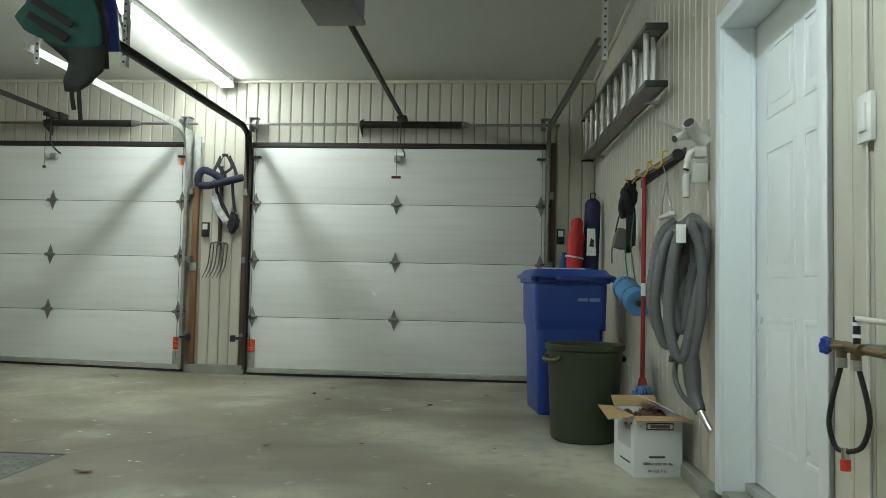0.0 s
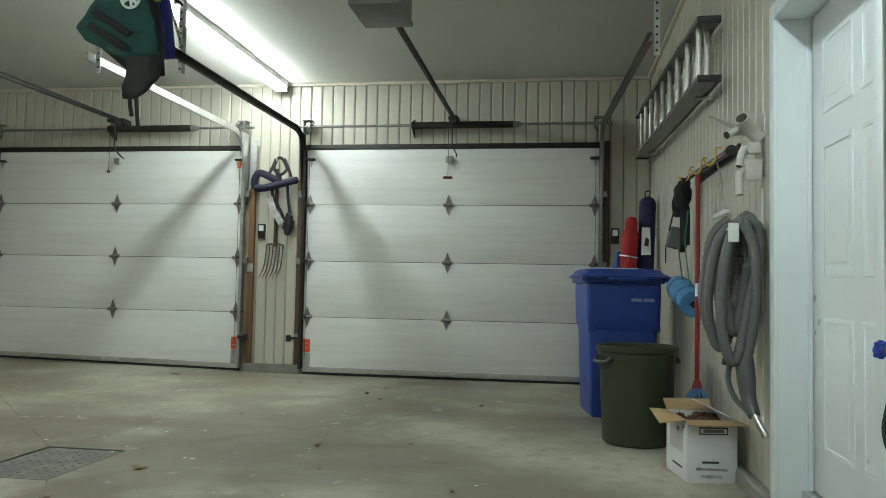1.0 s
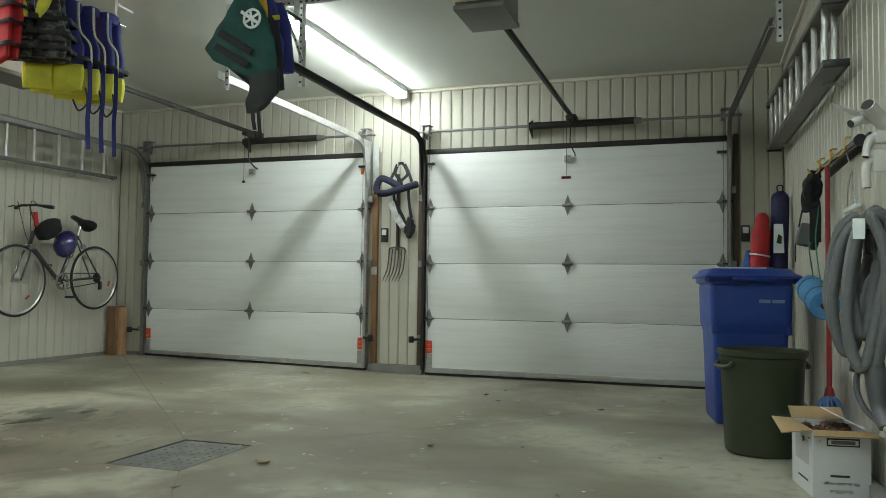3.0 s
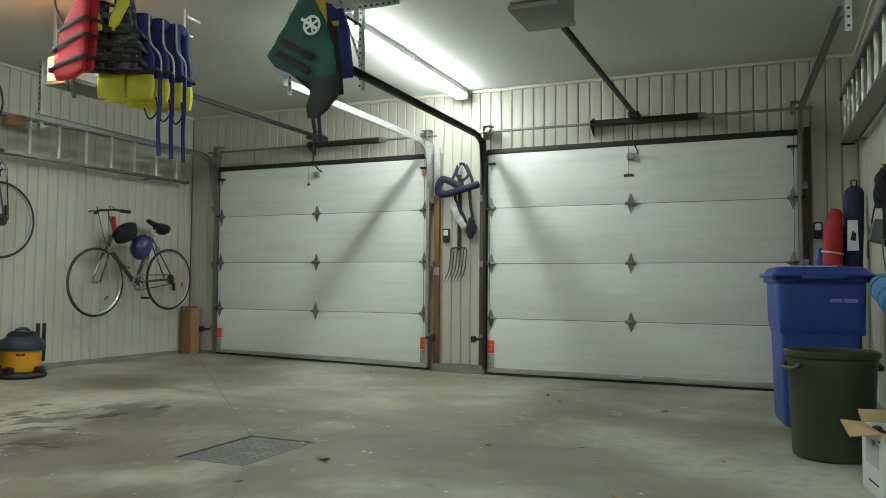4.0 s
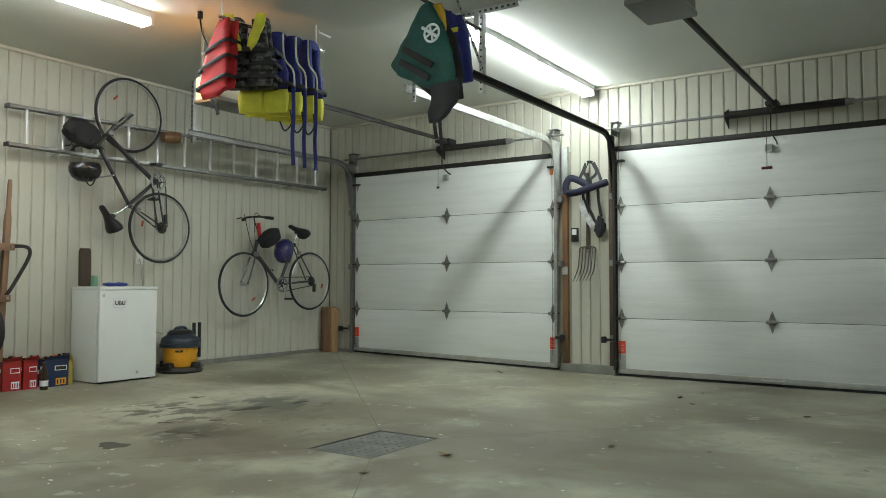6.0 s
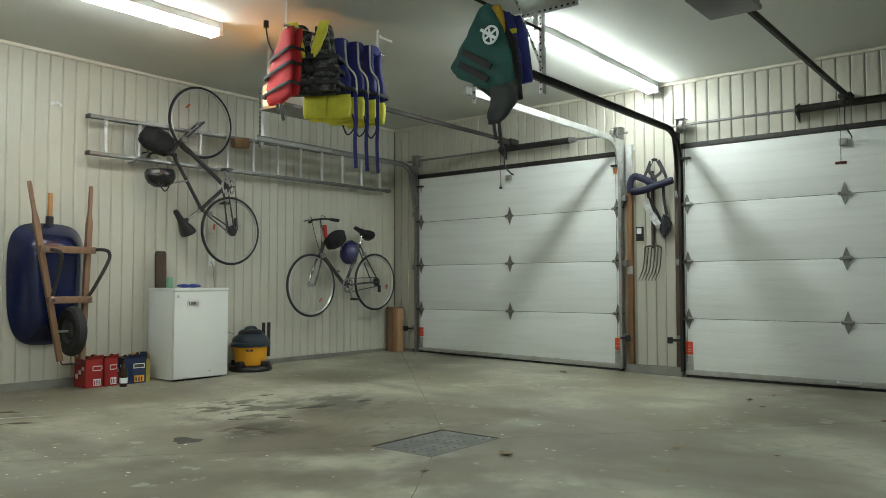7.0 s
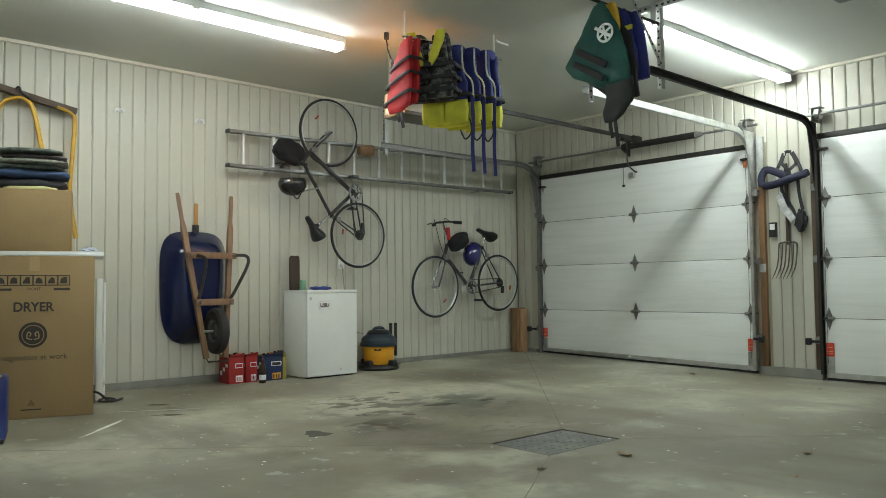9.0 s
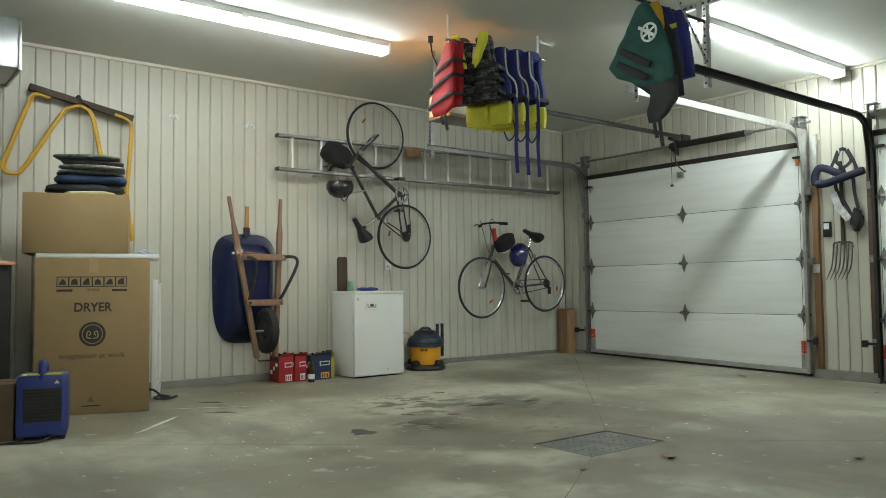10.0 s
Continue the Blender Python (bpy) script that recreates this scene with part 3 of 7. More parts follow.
door = thing("door_1", (RIGHT + 0.12, (ENTRY[0] + ENTRY[1]) / 2, 0.1), "closed white six-panel entry door in a white frame", "door", kind="structure")
xd = RIGHT + 0.105
part("slab", span((xd, ENTRY[0] + 0.003, 0.105), (xd + 0.045, ENTRY[1] - 0.003, ENTRY_TOP - 0.004), 0.002), SMOOTHWHITE, door)
ew = ENTRY[1] - ENTRY[0]
for y0, y1 in ((ENTRY[0] + 0.12, ENTRY[0] + 0.405), (ENTRY[1] - 0.405, ENTRY[1] - 0.12)):
    for z0, z1 in ((0.27, 0.74), (0.88, 1.36), (1.47, 1.74)):
        bm = bmesh.new()
        for a, b, c, d in ((y0, y0 + 0.018, z0, z1), (y1 - 0.018, y1, z0, z1), (y0 + 0.018, y1 - 0.018, z0, z0 + 0.018), (y0 + 0.018, y1 - 0.018, z1 - 0.018, z1)):
            span((xd - 0.0032, a, c), (xd + 0.002, b, d), 0.0022, bm)
        panel_moulding = part("panel_moulding", bm, SMOOTHWHITE, door)
        part("raised_field", span((xd - 0.0016, y0 + 0.05, z0 + 0.05), (xd + 0.002, y1 - 0.05, z1 - 0.05), 0.0012), SMOOTHWHITE, panel_moulding)
FR = mat("frame_white", (0.8, 0.86, 0.88), 0.34, var=0.015)
for y0, y1, z0, z1 in ((ENTRY[1], ENTRY[1] + 0.028, 0.05, ENTRY_TOP), (ENTRY[0] - 0.028, ENTRY[0], 0.05, ENTRY_TOP), (ENTRY[0] - 0.028, ENTRY[1] + 0.028, ENTRY_TOP, ENTRY_TOP + 0.028)):
    part("jamb", span((RIGHT - 0.014, y0, z0), (RIGHT + 0.2, y1, z1), 0.002), FR, door)
for y0, y1, z0, z1 in ((ENTRY[1] + 0.002, ENTRY[1] + 0.062, 0.05, ENTRY_TOP + 0.062), (ENTRY[0] - 0.062, ENTRY[0] - 0.002, 0.05, ENTRY_TOP + 0.062), (ENTRY[0] - 0.002, ENTRY[1] + 0.002, ENTRY_TOP + 0.002, ENTRY_TOP + 0.062)):
    part("casing", span((RIGHT - (0.017 if y1 < ENTRY[1] - 0.1 else 0.03), y0, z0), (RIGHT - 0.012, y1, z1), 0.002), FR, door)
part("door_stop", span((xd - 0.018, ENTRY[1] - 0.012, 0.105), (xd - 0.002, ENTRY[1], ENTRY_TOP), 0.002), FR, door)
part("threshold", span((xd - 0.04, ENTRY[0], 0.07), (xd + 0.06, ENTRY[1], 0.102), 0.004), ALU, door, "worn aluminium threshold")
solid("door_sill", span((RIGHT - 0.02, ENTRY[0] - 0.0, -0.05), (RIGHT + 0.3, ENTRY[1] + 0.0, 0.068), 0.006), CURB, "grey concrete step under the entry door", "sill")

# ---- floor drain, joints, stains and leaves ----
IRON = mat("drain_iron", (0.15, 0.153, 0.147), 0.8, 0.05, var=0.3, scale=12, bump=0.4, bump_scale=70, dirt=(0.27, 0.26, 0.21), dirt_amount=0.5, dirt_scale=9)
JOINTD = mat("rim_dirt", (0.12, 0.115, 0.10), 0.8)
dr = thing("floor_drain", ((DRAIN[0] + DRAIN[1]) / 2, (DRAIN[2] + DRAIN[3]) / 2, DZ - 0.03), "grey cast drain cover with rows of holes", "floor drain")
part("cover", span((DRAIN[0] + 0.014, DRAIN[2] + 0.014, DZ - 0.03), (DRAIN[1] - 0.014, DRAIN[3] - 0.014, DZ - 0.003), 0.003), IRON, dr)
for lo, hi in (((DRAIN[0], DRAIN[2]), (DRAIN[0] + 0.009, DRAIN[3])), ((DRAIN[1] - 0.009, DRAIN[2]), (DRAIN[1], DRAIN[3])), ((DRAIN[0] + 0.009, DRAIN[2]), (DRAIN[1] - 0.009, DRAIN[2] + 0.009)), ((DRAIN[0] + 0.009, DRAIN[3] - 0.009), (DRAIN[1] - 0.009, DRAIN[3]))):
    part("rim", span((*lo, DZ - 0.12), (*hi, DZ + 0.001)), JOINTD, dr)
for i in range(7):
    for j in range(10):
        if (i * 7 + j * 3) % 5:
            part("drain_hole", rod((DRAIN[0] + 0.06 + i * 0.053, DRAIN[2] + 0.06 + j * 0.054, DZ - 0.006), (DRAIN[0] + 0.06 + i * 0.053, DRAIN[2] + 0.06 + j * 0.054, DZ - 0.0022), 0.009, seg=8), BLACKPL, dr)

JOINT = mat("joint_dirt", (0.17, 0.155, 0.12), 0.9, var=0.5, scale=3)
for (cx, cy), (ox, oy) in zip(((DRAIN[0], DRAIN[3]), (DRAIN[0], DRAIN[2]), (DRAIN[1], DRAIN[2]), (DRAIN[1], DRAIN[3])), ((LEFT - 0.3, FRONT + 0.4), (LEFT - 0.3, BACK - 0.3), (RIGHT + 0.3, BACK - 0.3), (RIGHT + 0.3, FRONT + 0.4))):
    a, b = Vector((cx, cy, DZ)), Vector((ox, oy, 0))
    pts = []
    for i in range(75):
        p = a.lerp(b, i / 80)
        p.x, p.y = p.x + random.uniform(-0.004, 0.004), p.y + random.uniform(-0.004, 0.004)
        pts.append((p.x, p.y, floor_z(p.x, p.y) + 0.0002))
    solid("floor_joint", tube(pts, 0.0026, 4, flat=0.3), JOINT, "thin dark tooled joint in the concrete floor", "floor joint")


def blot(x, y, rx, ry, turn, material, name, label, category, rag=0.35, up=0.0012, n=28):
    """A thin ragged patch lying on the floor."""
    rnd = random.Random(int((x * 91 + y * 37) * 100))
    k = [1 + rag * (rnd.random() - 0.5) * 2 for _ in range(n)]
    k = [(k[i - 1] + 2 * k[i] + k[(i + 1) % n]) / 4 for i in range(n)]
    c, s = math.cos(turn), math.sin(turn)
    bm, ring = bmesh.new(), []
    for i in range(n):
        a = 2 * math.pi * i / n
        u, v = rx * k[i] * math.cos(a), ry * k[i] * math.sin(a)
        px, py = x + c * u - s * v, y + s * u + c * v
        ring.append(bm.verts.new((px, py, floor_z(px, py) + up)))
    bm.faces.new(ring)
    return solid(name, bm, material, label, category, smooth=False)


DAMP = mat("damp_concrete", (0.06, 0.058, 0.045), 0.75, var=0.3, scale=9)
OIL = mat("oil_stain", (0.07, 0.05, 0.034), 0.75, var=0.35, scale=14)
CHALK = mat("white_scuff", (0.72, 0.72, 0.68), 0.8, var=0.25, scale=40)
for x, y, rx, ry, a in ((-2.80, -3.33, 0.14, 0.045, 1.45), (-2.74, -2.93, 0.09, 0.03, 1.5), (-2.495, -4.605, 0.095, 0.075, 0.6), (-3.22, -3.64, 0.06, 0.025, 1.0), (-3.5, -3.25, 0.06, 0.025, 1.2)):
    blot(x, y, rx, ry, a, DAMP, "damp_patch", "dark damp patch on the concrete floor", "stain", 0.55)
for x, y, rx, ry, a in ((-2.50, -4.16, 0.10, 0.035, 0.5), (-2.33, -4.15, 0.07, 0.03, 0.2), (-2.84, -4.04, 0.05, 0.025, 1.0), (-2.64, -3.77, 0.05, 0.02, 0.8), (-4.2, -4.9, 0.09, 0.04, 0.9), (-3.72, -5.0, 0.1, 0.03, 1.0)):
    blot(x, y, rx, ry, a, OIL, "oil_stain", "brown oily stain on the concrete floor", "stain", 0.7)
for (x0, y0), (x1, y1), w in (((-3.326, -5.693), (-3.739, -5.316), 0.014), ((-4.067, -5.214), (-3.859, -4.795), 0.008)):
    c, d = ((x0 + x1) / 2, (y0 + y1) / 2), (x1 - x0, y1 - y0)
    blot(*c, math.hypot(*d) / 2, w, math.atan2(d[1], d[0]), CHALK, "chalk_mark", "white scuffed line on the concrete floor", "floor mark", 0.6)
bm = bmesh.new()
rs = random.Random(5)
for i in range(150):
    x, y = rs.uniform(-4.6, 1.2), rs.uniform(-6.3, -0.6)
    if i < 45:
        x, y = rs.gauss(-2.6, 0.35), rs.gauss(-5.3, 0.4)
    r = rs.uniform(0.003, 0.011)
    vs = [bm.verts.new((x + r * rs.uniform(0.5, 1.6) * math.cos(k * 1.05), y + r * rs.uniform(0.5, 1.3) * math.sin(k * 1.05), floor_z(x, y) + 0.0012)) for k in range(6)]
    bm.faces.new(vs)
specks = solid("paint_speck", bm, CHALK, "scattered white specks and crumbs on the floor", "specks", "stuff", False)

LEAF = mat("dry_leaf", (0.27, 0.17, 0.075), 0.7, var=0.4, scale=30)
DARKLEAF = mat("dark_leaf", (0.10, 0.06, 0.03), 0.75, var=0.4, scale=30)


def leaf(x, y, size, turn, material, label):
    bm = bmesh.new()
    n, rows = 5, []
    for i in range(n + 1):
        t = i / n
        w = size * 0.32 * math.sin(math.pi * min(t * 0.9 + 0.06, 1)) + 0.0005
        lift = 0.003 + 0.008 * (t - 0.5) ** 2 * 4 * size / 0.06
        u = (t - 0.5) * size
        rows.append([(u, -w, lift + w * 0.3), (u, 0, lift), (u, w * (0.7 + 0.6 * (i % 2)), lift + w * 0.15)])
    z = floor_z(x, y)
    m = Matrix.Translation((x, y, z)) @ pose(0, 0, 0, 0, 0, turn)
    vs = [[bm.verts.new(m @ Vector(p)) for p in r] for r in rows]
    for a, b in zip(vs, vs[1:]):
        bm.faces.new((a[0], a[1], b[1], b[0])), bm.faces.new((a[1], a[2], b[2], b[1]))
    me_ob = part("dead_leaf", bm, material, None)
    return tagged(me_ob, label, "leaf", "fallen leaves")


for i, (x, y, s) in enumerate(((-0.885, -3.76, 0.09), (-0.238, -3.10, 0.06), (-0.067, -3.63, 0.035), (0.487, -1.49, 0.06), (0.605, -3.93, 0.04), (-2.44, -0.47, 0.08), (-0.47, -1.09, 0.07), (-0.30, -1.36, 0.05), (-0.387, -0.77, 0.05), (0.97, -3.06, 0.03), (-0.987, -4.29, 0.05), (-2.38, -0.53, 0.05), (0.25, -3.0, 0.03), (-1.05, -2.2, 0.03), (0.9, -0.9, 0.04), (-1.2, -0.6, 0.04), (-3.2, -1.6, 0.035), (-2.1, -3.2, 0.03))):
    leaf(x, y, s, i * 77, DARKLEAF if i in (3, 6, 7, 10, 12) else LEAF, "small curled brown dry leaf on the concrete floor")

# ---- the pillar between the doors ----
YP = FRONT - 0.012


def wall_button(x, z):
    o = thing("wall_button", (x, YP, z), "black door control box with a white push button", "wall switch", "door control buttons")
    part("case", span((x - 0.035, YP - 0.03, z - 0.07), (x + 0.035, YP + 0.001, z + 0.07), 0.005), BLACKPL, o)
    part("push_button", span((x - 0.024, YP - 0.036, z - 0.0), (x + 0.024, YP - 0.028, z + 0.056), 0.003), ENAMEL, o, "white push button")


wall_button(-1.842, 1.338)
wall_button(1.545, 1.322)


def sensor(x, y, z, s):
    o = thing("safety_sensor", (x, y, z), "small black door safety sensor on a bracket", "sensor", "door safety sensors")
    part("bracket", span((x - 0.05, y - 0.004, z - 0.012), (x + 0.05, y, z + 0.012), 0.001), DARKSTEEL, o)
    part("eye", box((x + s * 0.045, y - 0.025, z), (0.04, 0.05, 0.06), 0.006), BLACKPL, o)


for x, s in ((DOOR_L[1] + 0.06, 1), (DOOR_R[0] - 0.07, -1), (DOOR_L[0] - 0.1, -1), (DOOR_R[1] + 0.07, 1)):
    sensor(x, -0.062, 0.31, s)

fork = thing("garden_fork", (-1.69, YP, 0.85), "old pitchfork hanging on the pillar tines down", "garden fork")
part("handle", rod((-1.70, 0.015, 1.19), (-1.70, 0.015, 1.95), 0.017, 0.016), DARKWOOD, fork, "dark weathered wooden handle")
TINE = mat("fork_steel", (0.12, 0.11, 0.095), 0.5, 0.7, var=0.3, scale=30)
part("shoulder", tube(smooth_line([(-1.785, 0.01, 1.16), (-1.775, 0.008, 1.205), (-1.70, 0.005, 1.215), (-1.625, 0.008, 1.205), (-1.615, 0.01, 1.16)], 5), 0.008), TINE, fork)
for i in range(6):
    x = -1.785 + i * 0.034
    part("tine", tube(smooth_line([(x, 0.01, 1.20), (x - 0.002, -0.005, 1.08), (x - 0.012, -0.02, 0.98), (x - 0.05, -0.045, 0.87)], 5), [0.0065] * 11 + [0.006, 0.005, 0.004, 0.003, 0.002], 6), TINE, fork)

NAVY = mat("navy_padding", (0.009, 0.010, 0.032), 0.75, var=0.3, scale=18, bump=0.2)
WEB = mat("black_webbing", (0.018, 0.018, 0.02), 0.85, var=0.3, scale=60, bump=0.3, bump_scale=400)
har = thing("harness", (-1.69, YP, 2.04), "navy padded harness with black straps on a hook", "harness")
part("hook", tube(smooth_line([(-1.69, YP, 2.06), (-1.69, -0.01, 2.06), (-1.69, -0.03, 2.03), (-1.69, -0.02, 2.02)], 5), 0.006), STEEL, har)
for pts in ([(-1.70, -0.02, 2.045), (-1.735, -0.03, 1.95), (-1.77, -0.045, 1.87)], [(-1.62, -0.02, 2.045), (-1.57, -0.03, 1.95), (-1.53, -0.05, 1.86)], [(-1.69, -0.02, 2.04), (-1.715, -0.03, 1.95), (-1.655, -0.03, 1.875), (-1.645, -0.03, 1.79)], [(-1.63, -0.02, 2.04), (-1.585, -0.03, 1.94), (-1.655, -0.035, 1.875)], [(-1.70, -0.03, 1.79), (-1.725, -0.03, 1.70), (-1.62, -0.03, 1.50), (-1.60, -0.035, 1.42)], [(-1.57, -0.04, 1.80), (-1.56, -0.04, 1.65), (-1.535, -0.035, 1.50)], [(-1.69, -0.02, 2.046), (-1.66, -0.035, 2.052), (-1.63, -0.02, 2.046)]):
    part("strap", tube(smooth_line(pts, 6), 0.017, 6, flat=0.2, normal=(0, 1, 0)), WEB, har)
part("roll_pad", tube(smooth_line([(-1.89, -0.05, 1.755), (-1.78, -0.075, 1.752), (-1.62, -0.08, 1.79), (-1.46, -0.06, 1.835)], 6), [0.026] + [0.036] * 17 + [0.03], 12), NAVY, har, "navy rolled hip pad")
part("side_pad", tube(smooth_line([(-1.90, -0.05, 1.75), (-1.905, -0.05, 1.83), (-1.86, -0.05, 1.90), (-1.77, -0.05, 1.875), (-1.66, -0.05, 1.81)], 6), [0.026] + [0.036] * 23 + [0.03], 10, flat=0.55, normal=(0, 1, 0)), NAVY, har)
part("reflective_strap", tube(smooth_line([(-1.745, -0.05, 1.66), (-1.695, -0.055, 1.53), (-1.615, -0.05, 1.41)], 5), 0.036, 6, flat=0.2, normal=(0, 1, 0)), mat("grey_webbing", (0.5, 0.5, 0.5), 0.5, var=0.5, scale=25), har, "grey reflective strap")
bm = bmesh.new()
bmesh.ops.create_icosphere(bm, subdivisions=3, radius=1)
for v in bm.verts:
    v.co = Vector((v.co.x * 0.055, v.co.y * 0.035, v.co.z * 0.1)) * (1 + 0.4 * noise.noise(v.co * 2.4))
part("pouch", placed(bm, Matrix.Translation((-1.56, -0.02, 1.40))), WEB, har, "bunched black buckles and webbing")

# ---- bicycles hung on the long wall ----
TYRE = RUBBER
RIM = mat("rim_alloy", (0.55, 0.55, 0.54), 0.3, 0.9, var=0.1)
REFLECT = mat("orange_reflector", (0.42, 0.07, 0.02), 0.3)


def wheel(o, x, y, z, r, rear, spin):
    circ = lambda rr, n=48: [(x, y + rr * math.cos(2 * math.pi * i / n), z + rr * math.sin(2 * math.pi * i / n)) for i in range(n)]
    wh = part("wheel", tube(circ(r - 0.03), 0.011, 6, True, flat=1.0, normal=(1, 0, 0)), RIM, o, "thin spoked wheel")
    part("tyre", tube(circ(r - 0.014), 0.0135, 8, True, normal=(1, 0, 0)), TYRE, wh)
    part("hub", rod((x - 0.05, y, z), (x + 0.05, y, z), 0.02), STEEL, wh)
    bm = bmesh.new()
    for i in range(28):
        a, b = 2 * math.pi * i / 28 + spin, 2 * math.pi * (i / 28 + (0.07 if i % 2 else -0.07)) + spin
        sx = 0.03 if i % 4 < 2 else -0.03
        rod((x + sx, y + 0.02 * math.cos(b), z + 0.02 * math.sin(b)), (x, y + (r - 0.035) * math.cos(a), z + (r - 0.035) * math.sin(a)), 0.0012, seg=4, bm=bm)
    part("spoke", bm, STEEL, wh)
    part("reflector", box((x + 0.012, y + 0.2 * math.cos(spin - 1.2), z + 0.2 * math.sin(spin - 1.2)), (0.012, 0.055, 0.018), 0.004, Matrix.Rotation(spin - 1.2 + 1.57, 4, "X")), REFLECT, wh, "orange spoke reflector")
    if rear:
        cas = bmesh.new()
        for i in range(6):
            rod((x + 0.022 + i * 0.006, y, z), (x + 0.026 + i * 0.006, y, z), 0.055 - i * 0.006, seg=20, bm=cas)
        part("cassette", cas, DARKSTEEL, wh)


def bicycle(P, x, frame_mat, label, lean):
    """A bicycle from its joints in (y, z): fw, rw hubs, bb, seat_top, saddle, head_lo, head_hi, bar."""
    o = thing("bicycle", (x, P["bb"][0], P["bb"][1]), label, "bicycle", "bicycles on the wall")
    V = lambda k, dx=0.0: Vector((x + dx, *P[k]))
    wheel(o, x, *P["fw"], 0.345, False, lean)
    wheel(o, x, *P["rw"], 0.338, True, lean + 0.6)
    for a, b, r in (("bb", "seat_top", 0.018), ("head_hi", "seat_top", 0.0165), ("head_lo", "bb", 0.021)):
        part("frame_tube", rod(V(a), V(b), r), frame_mat, o)
    part("head_tube", rod(V("head_lo"), V("head_hi"), 0.021), frame_mat, o)
    for s in (-1, 1):
        part("fork_blade", tube(smooth_line([V("head_lo", s * 0.02), V("head_lo", s * 0.045).lerp(V("fw", s * 0.055), 0.4), V("fw", s * 0.055)], 6), 0.010), frame_mat, o)
        part("chain_stay", rod(V("bb", s * 0.03), V("rw", s * 0.06), 0.008), frame_mat, o)
        part("seat_stay", rod(V("seat_top", s * 0.02), V("rw", s * 0.06), 0.007), frame_mat, o)
    d = (V("saddle") - V("seat_top")).normalized()
    part("seat_post", rod(V("seat_top"), V("saddle"), 0.0135), CHROME, o, "chrome seat post")
    part("seat_clamp", rod(V("seat_top") - d * 0.02, V("seat_top") + d * 0.015, 0.022), DARKSTEEL, o)
    low = V("saddle").lerp(V("seat_top"), 0.18)
    part("seat_rail", tube([low - Vector((0.02, 0, 0)), low, low + Vector((0.02, 0, 0))], 0.02), DARKSTEEL, o)
    f = (V("head_lo") - V("rw"))
    f = (f - d * f.dot(d)).normalized()
    sd = bmesh.new()
    base = V("saddle")
    line = [base - f * 0.13, base - f * 0.11, base - f * 0.04, base + f * 0.04, base + f * 0.11, base + f * 0.135]
    tube(smooth_line(line, 4), [0.05, 0.075, 0.09, 0.1, 0.102, 0.1, 0.095, 0.087, 0.076, 0.065, 0.055, 0.048, 0.044, 0.041, 0.039, 0.038, 0.037, 0.035, 0.032, 0.026, 0.016], 12, flat=0.62, normal=d, bm=sd)
    part("saddle", sd, BLACKPL, o, "black saddle")
    st = V("head_hi") + (V("head_hi") - V("head_lo")).normalized() * 0.05
    part("stem", tube([V("head_hi"), st, V("bar")], 0.014), CHROME, o)
    b = V("bar")
    g = (V("head_lo") - V("rw")).normalized()
    part("handlebar", tube(smooth_line([b + Vector((-0.22, 0, 0)) - g * 0.05, b + Vector((-0.1, 0, 0)), b, b + Vector((0.1, 0, 0)), b + Vector((0.24, 0, 0)) - g * 0.06], 5), 0.012), DARKSTEEL, o)
    for s in (-1, 1):
        part("grip", rod(b + Vector((s * 0.16, 0, 0)) - g * 0.028, b + Vector((s * 0.25, 0, 0)) - g * 0.062, 0.018), RUBBER, o)
        part("brake_lever", rod(b + Vector((s * 0.14, 0, -0.01)) + g * 0.03, b + Vector((s * 0.2, 0, -0.03)) + g * 0.05, 0.006), DARKSTEEL, o)
    for s in (-1, 1):
        part("brake_cable", tube(smooth_line([b + Vector((s * 0.12, 0, 0)), b + g * 0.05 + Vector((s * 0.08, 0, 0)), V("head_hi").lerp(V("head_lo"), 0.5) + g * 0.04 + Vector((s * 0.03, 0, 0)), V("head_lo") + Vector((0.03, 0, 0))], 7), 0.0035, 5), RUBBER, o)
    part("brake_caliper", box(V("head_lo").lerp(V("fw"), 0.08) + Vector((0.045, 0, 0)), (0.03, 0.06, 0.05), 0.01), HINGE, o)
    part("brake_caliper", box(V("seat_top").lerp(V("rw"), 0.22) + Vector((0.03, 0, 0)), (0.03, 0.05, 0.05), 0.01), HINGE, o)
    bb = V("bb")
    part("chainring", turned([(0.06, -0.003), (0.085, -0.003), (0.088, 0), (0.085, 0.003), (0.06, 0.003), (0.06, -0.003)], bb + Vector((0.05, 0, 0)), 32, (1, 0, 0)), HINGE, o)
    part("chain_guard", turned([(0.0, -0.002), (0.03, -0.002), (0.032, 0.002), (0.0, 0.002)], bb + Vector((0.056, 0, 0)), 20, (1, 0, 0)), DARKSTEEL, o)
    for a in range(5):
        part("chainring_arm", rod(bb + Vector((0.054, 0, 0)), bb + Vector((0.054, 0.066 * math.cos(a * 1.257), 0.066 * math.sin(a * 1.257))), 0.006, seg=6), DARKSTEEL, o)
    c = Vector((0, math.sin(lean), -math.cos(lean)))
    for s in (-1, 1):
        part("crank", rod(bb + Vector((s * 0.07, 0, 0)), bb + Vector((s * 0.075, 0, 0)) + c * s * 0.165, 0.010), STEEL, o)
        part("pedal", box(bb + Vector((s * 0.12, 0, 0)) + c * s * 0.165, (0.09, 0.08, 0.024), 0.006), BLACKPL, o)
    rw = V("rw")
    for s in (0.05, -0.05):
        off = (rw - bb).normalized().cross(Vector((1, 0, 0)))
        part("chain", rod(bb + Vector((0.05, 0, 0)) + off * s * 1.6, rw + Vector((0.04, 0, 0)) + off * s, 0.005, seg=6), DARKSTEEL, o)
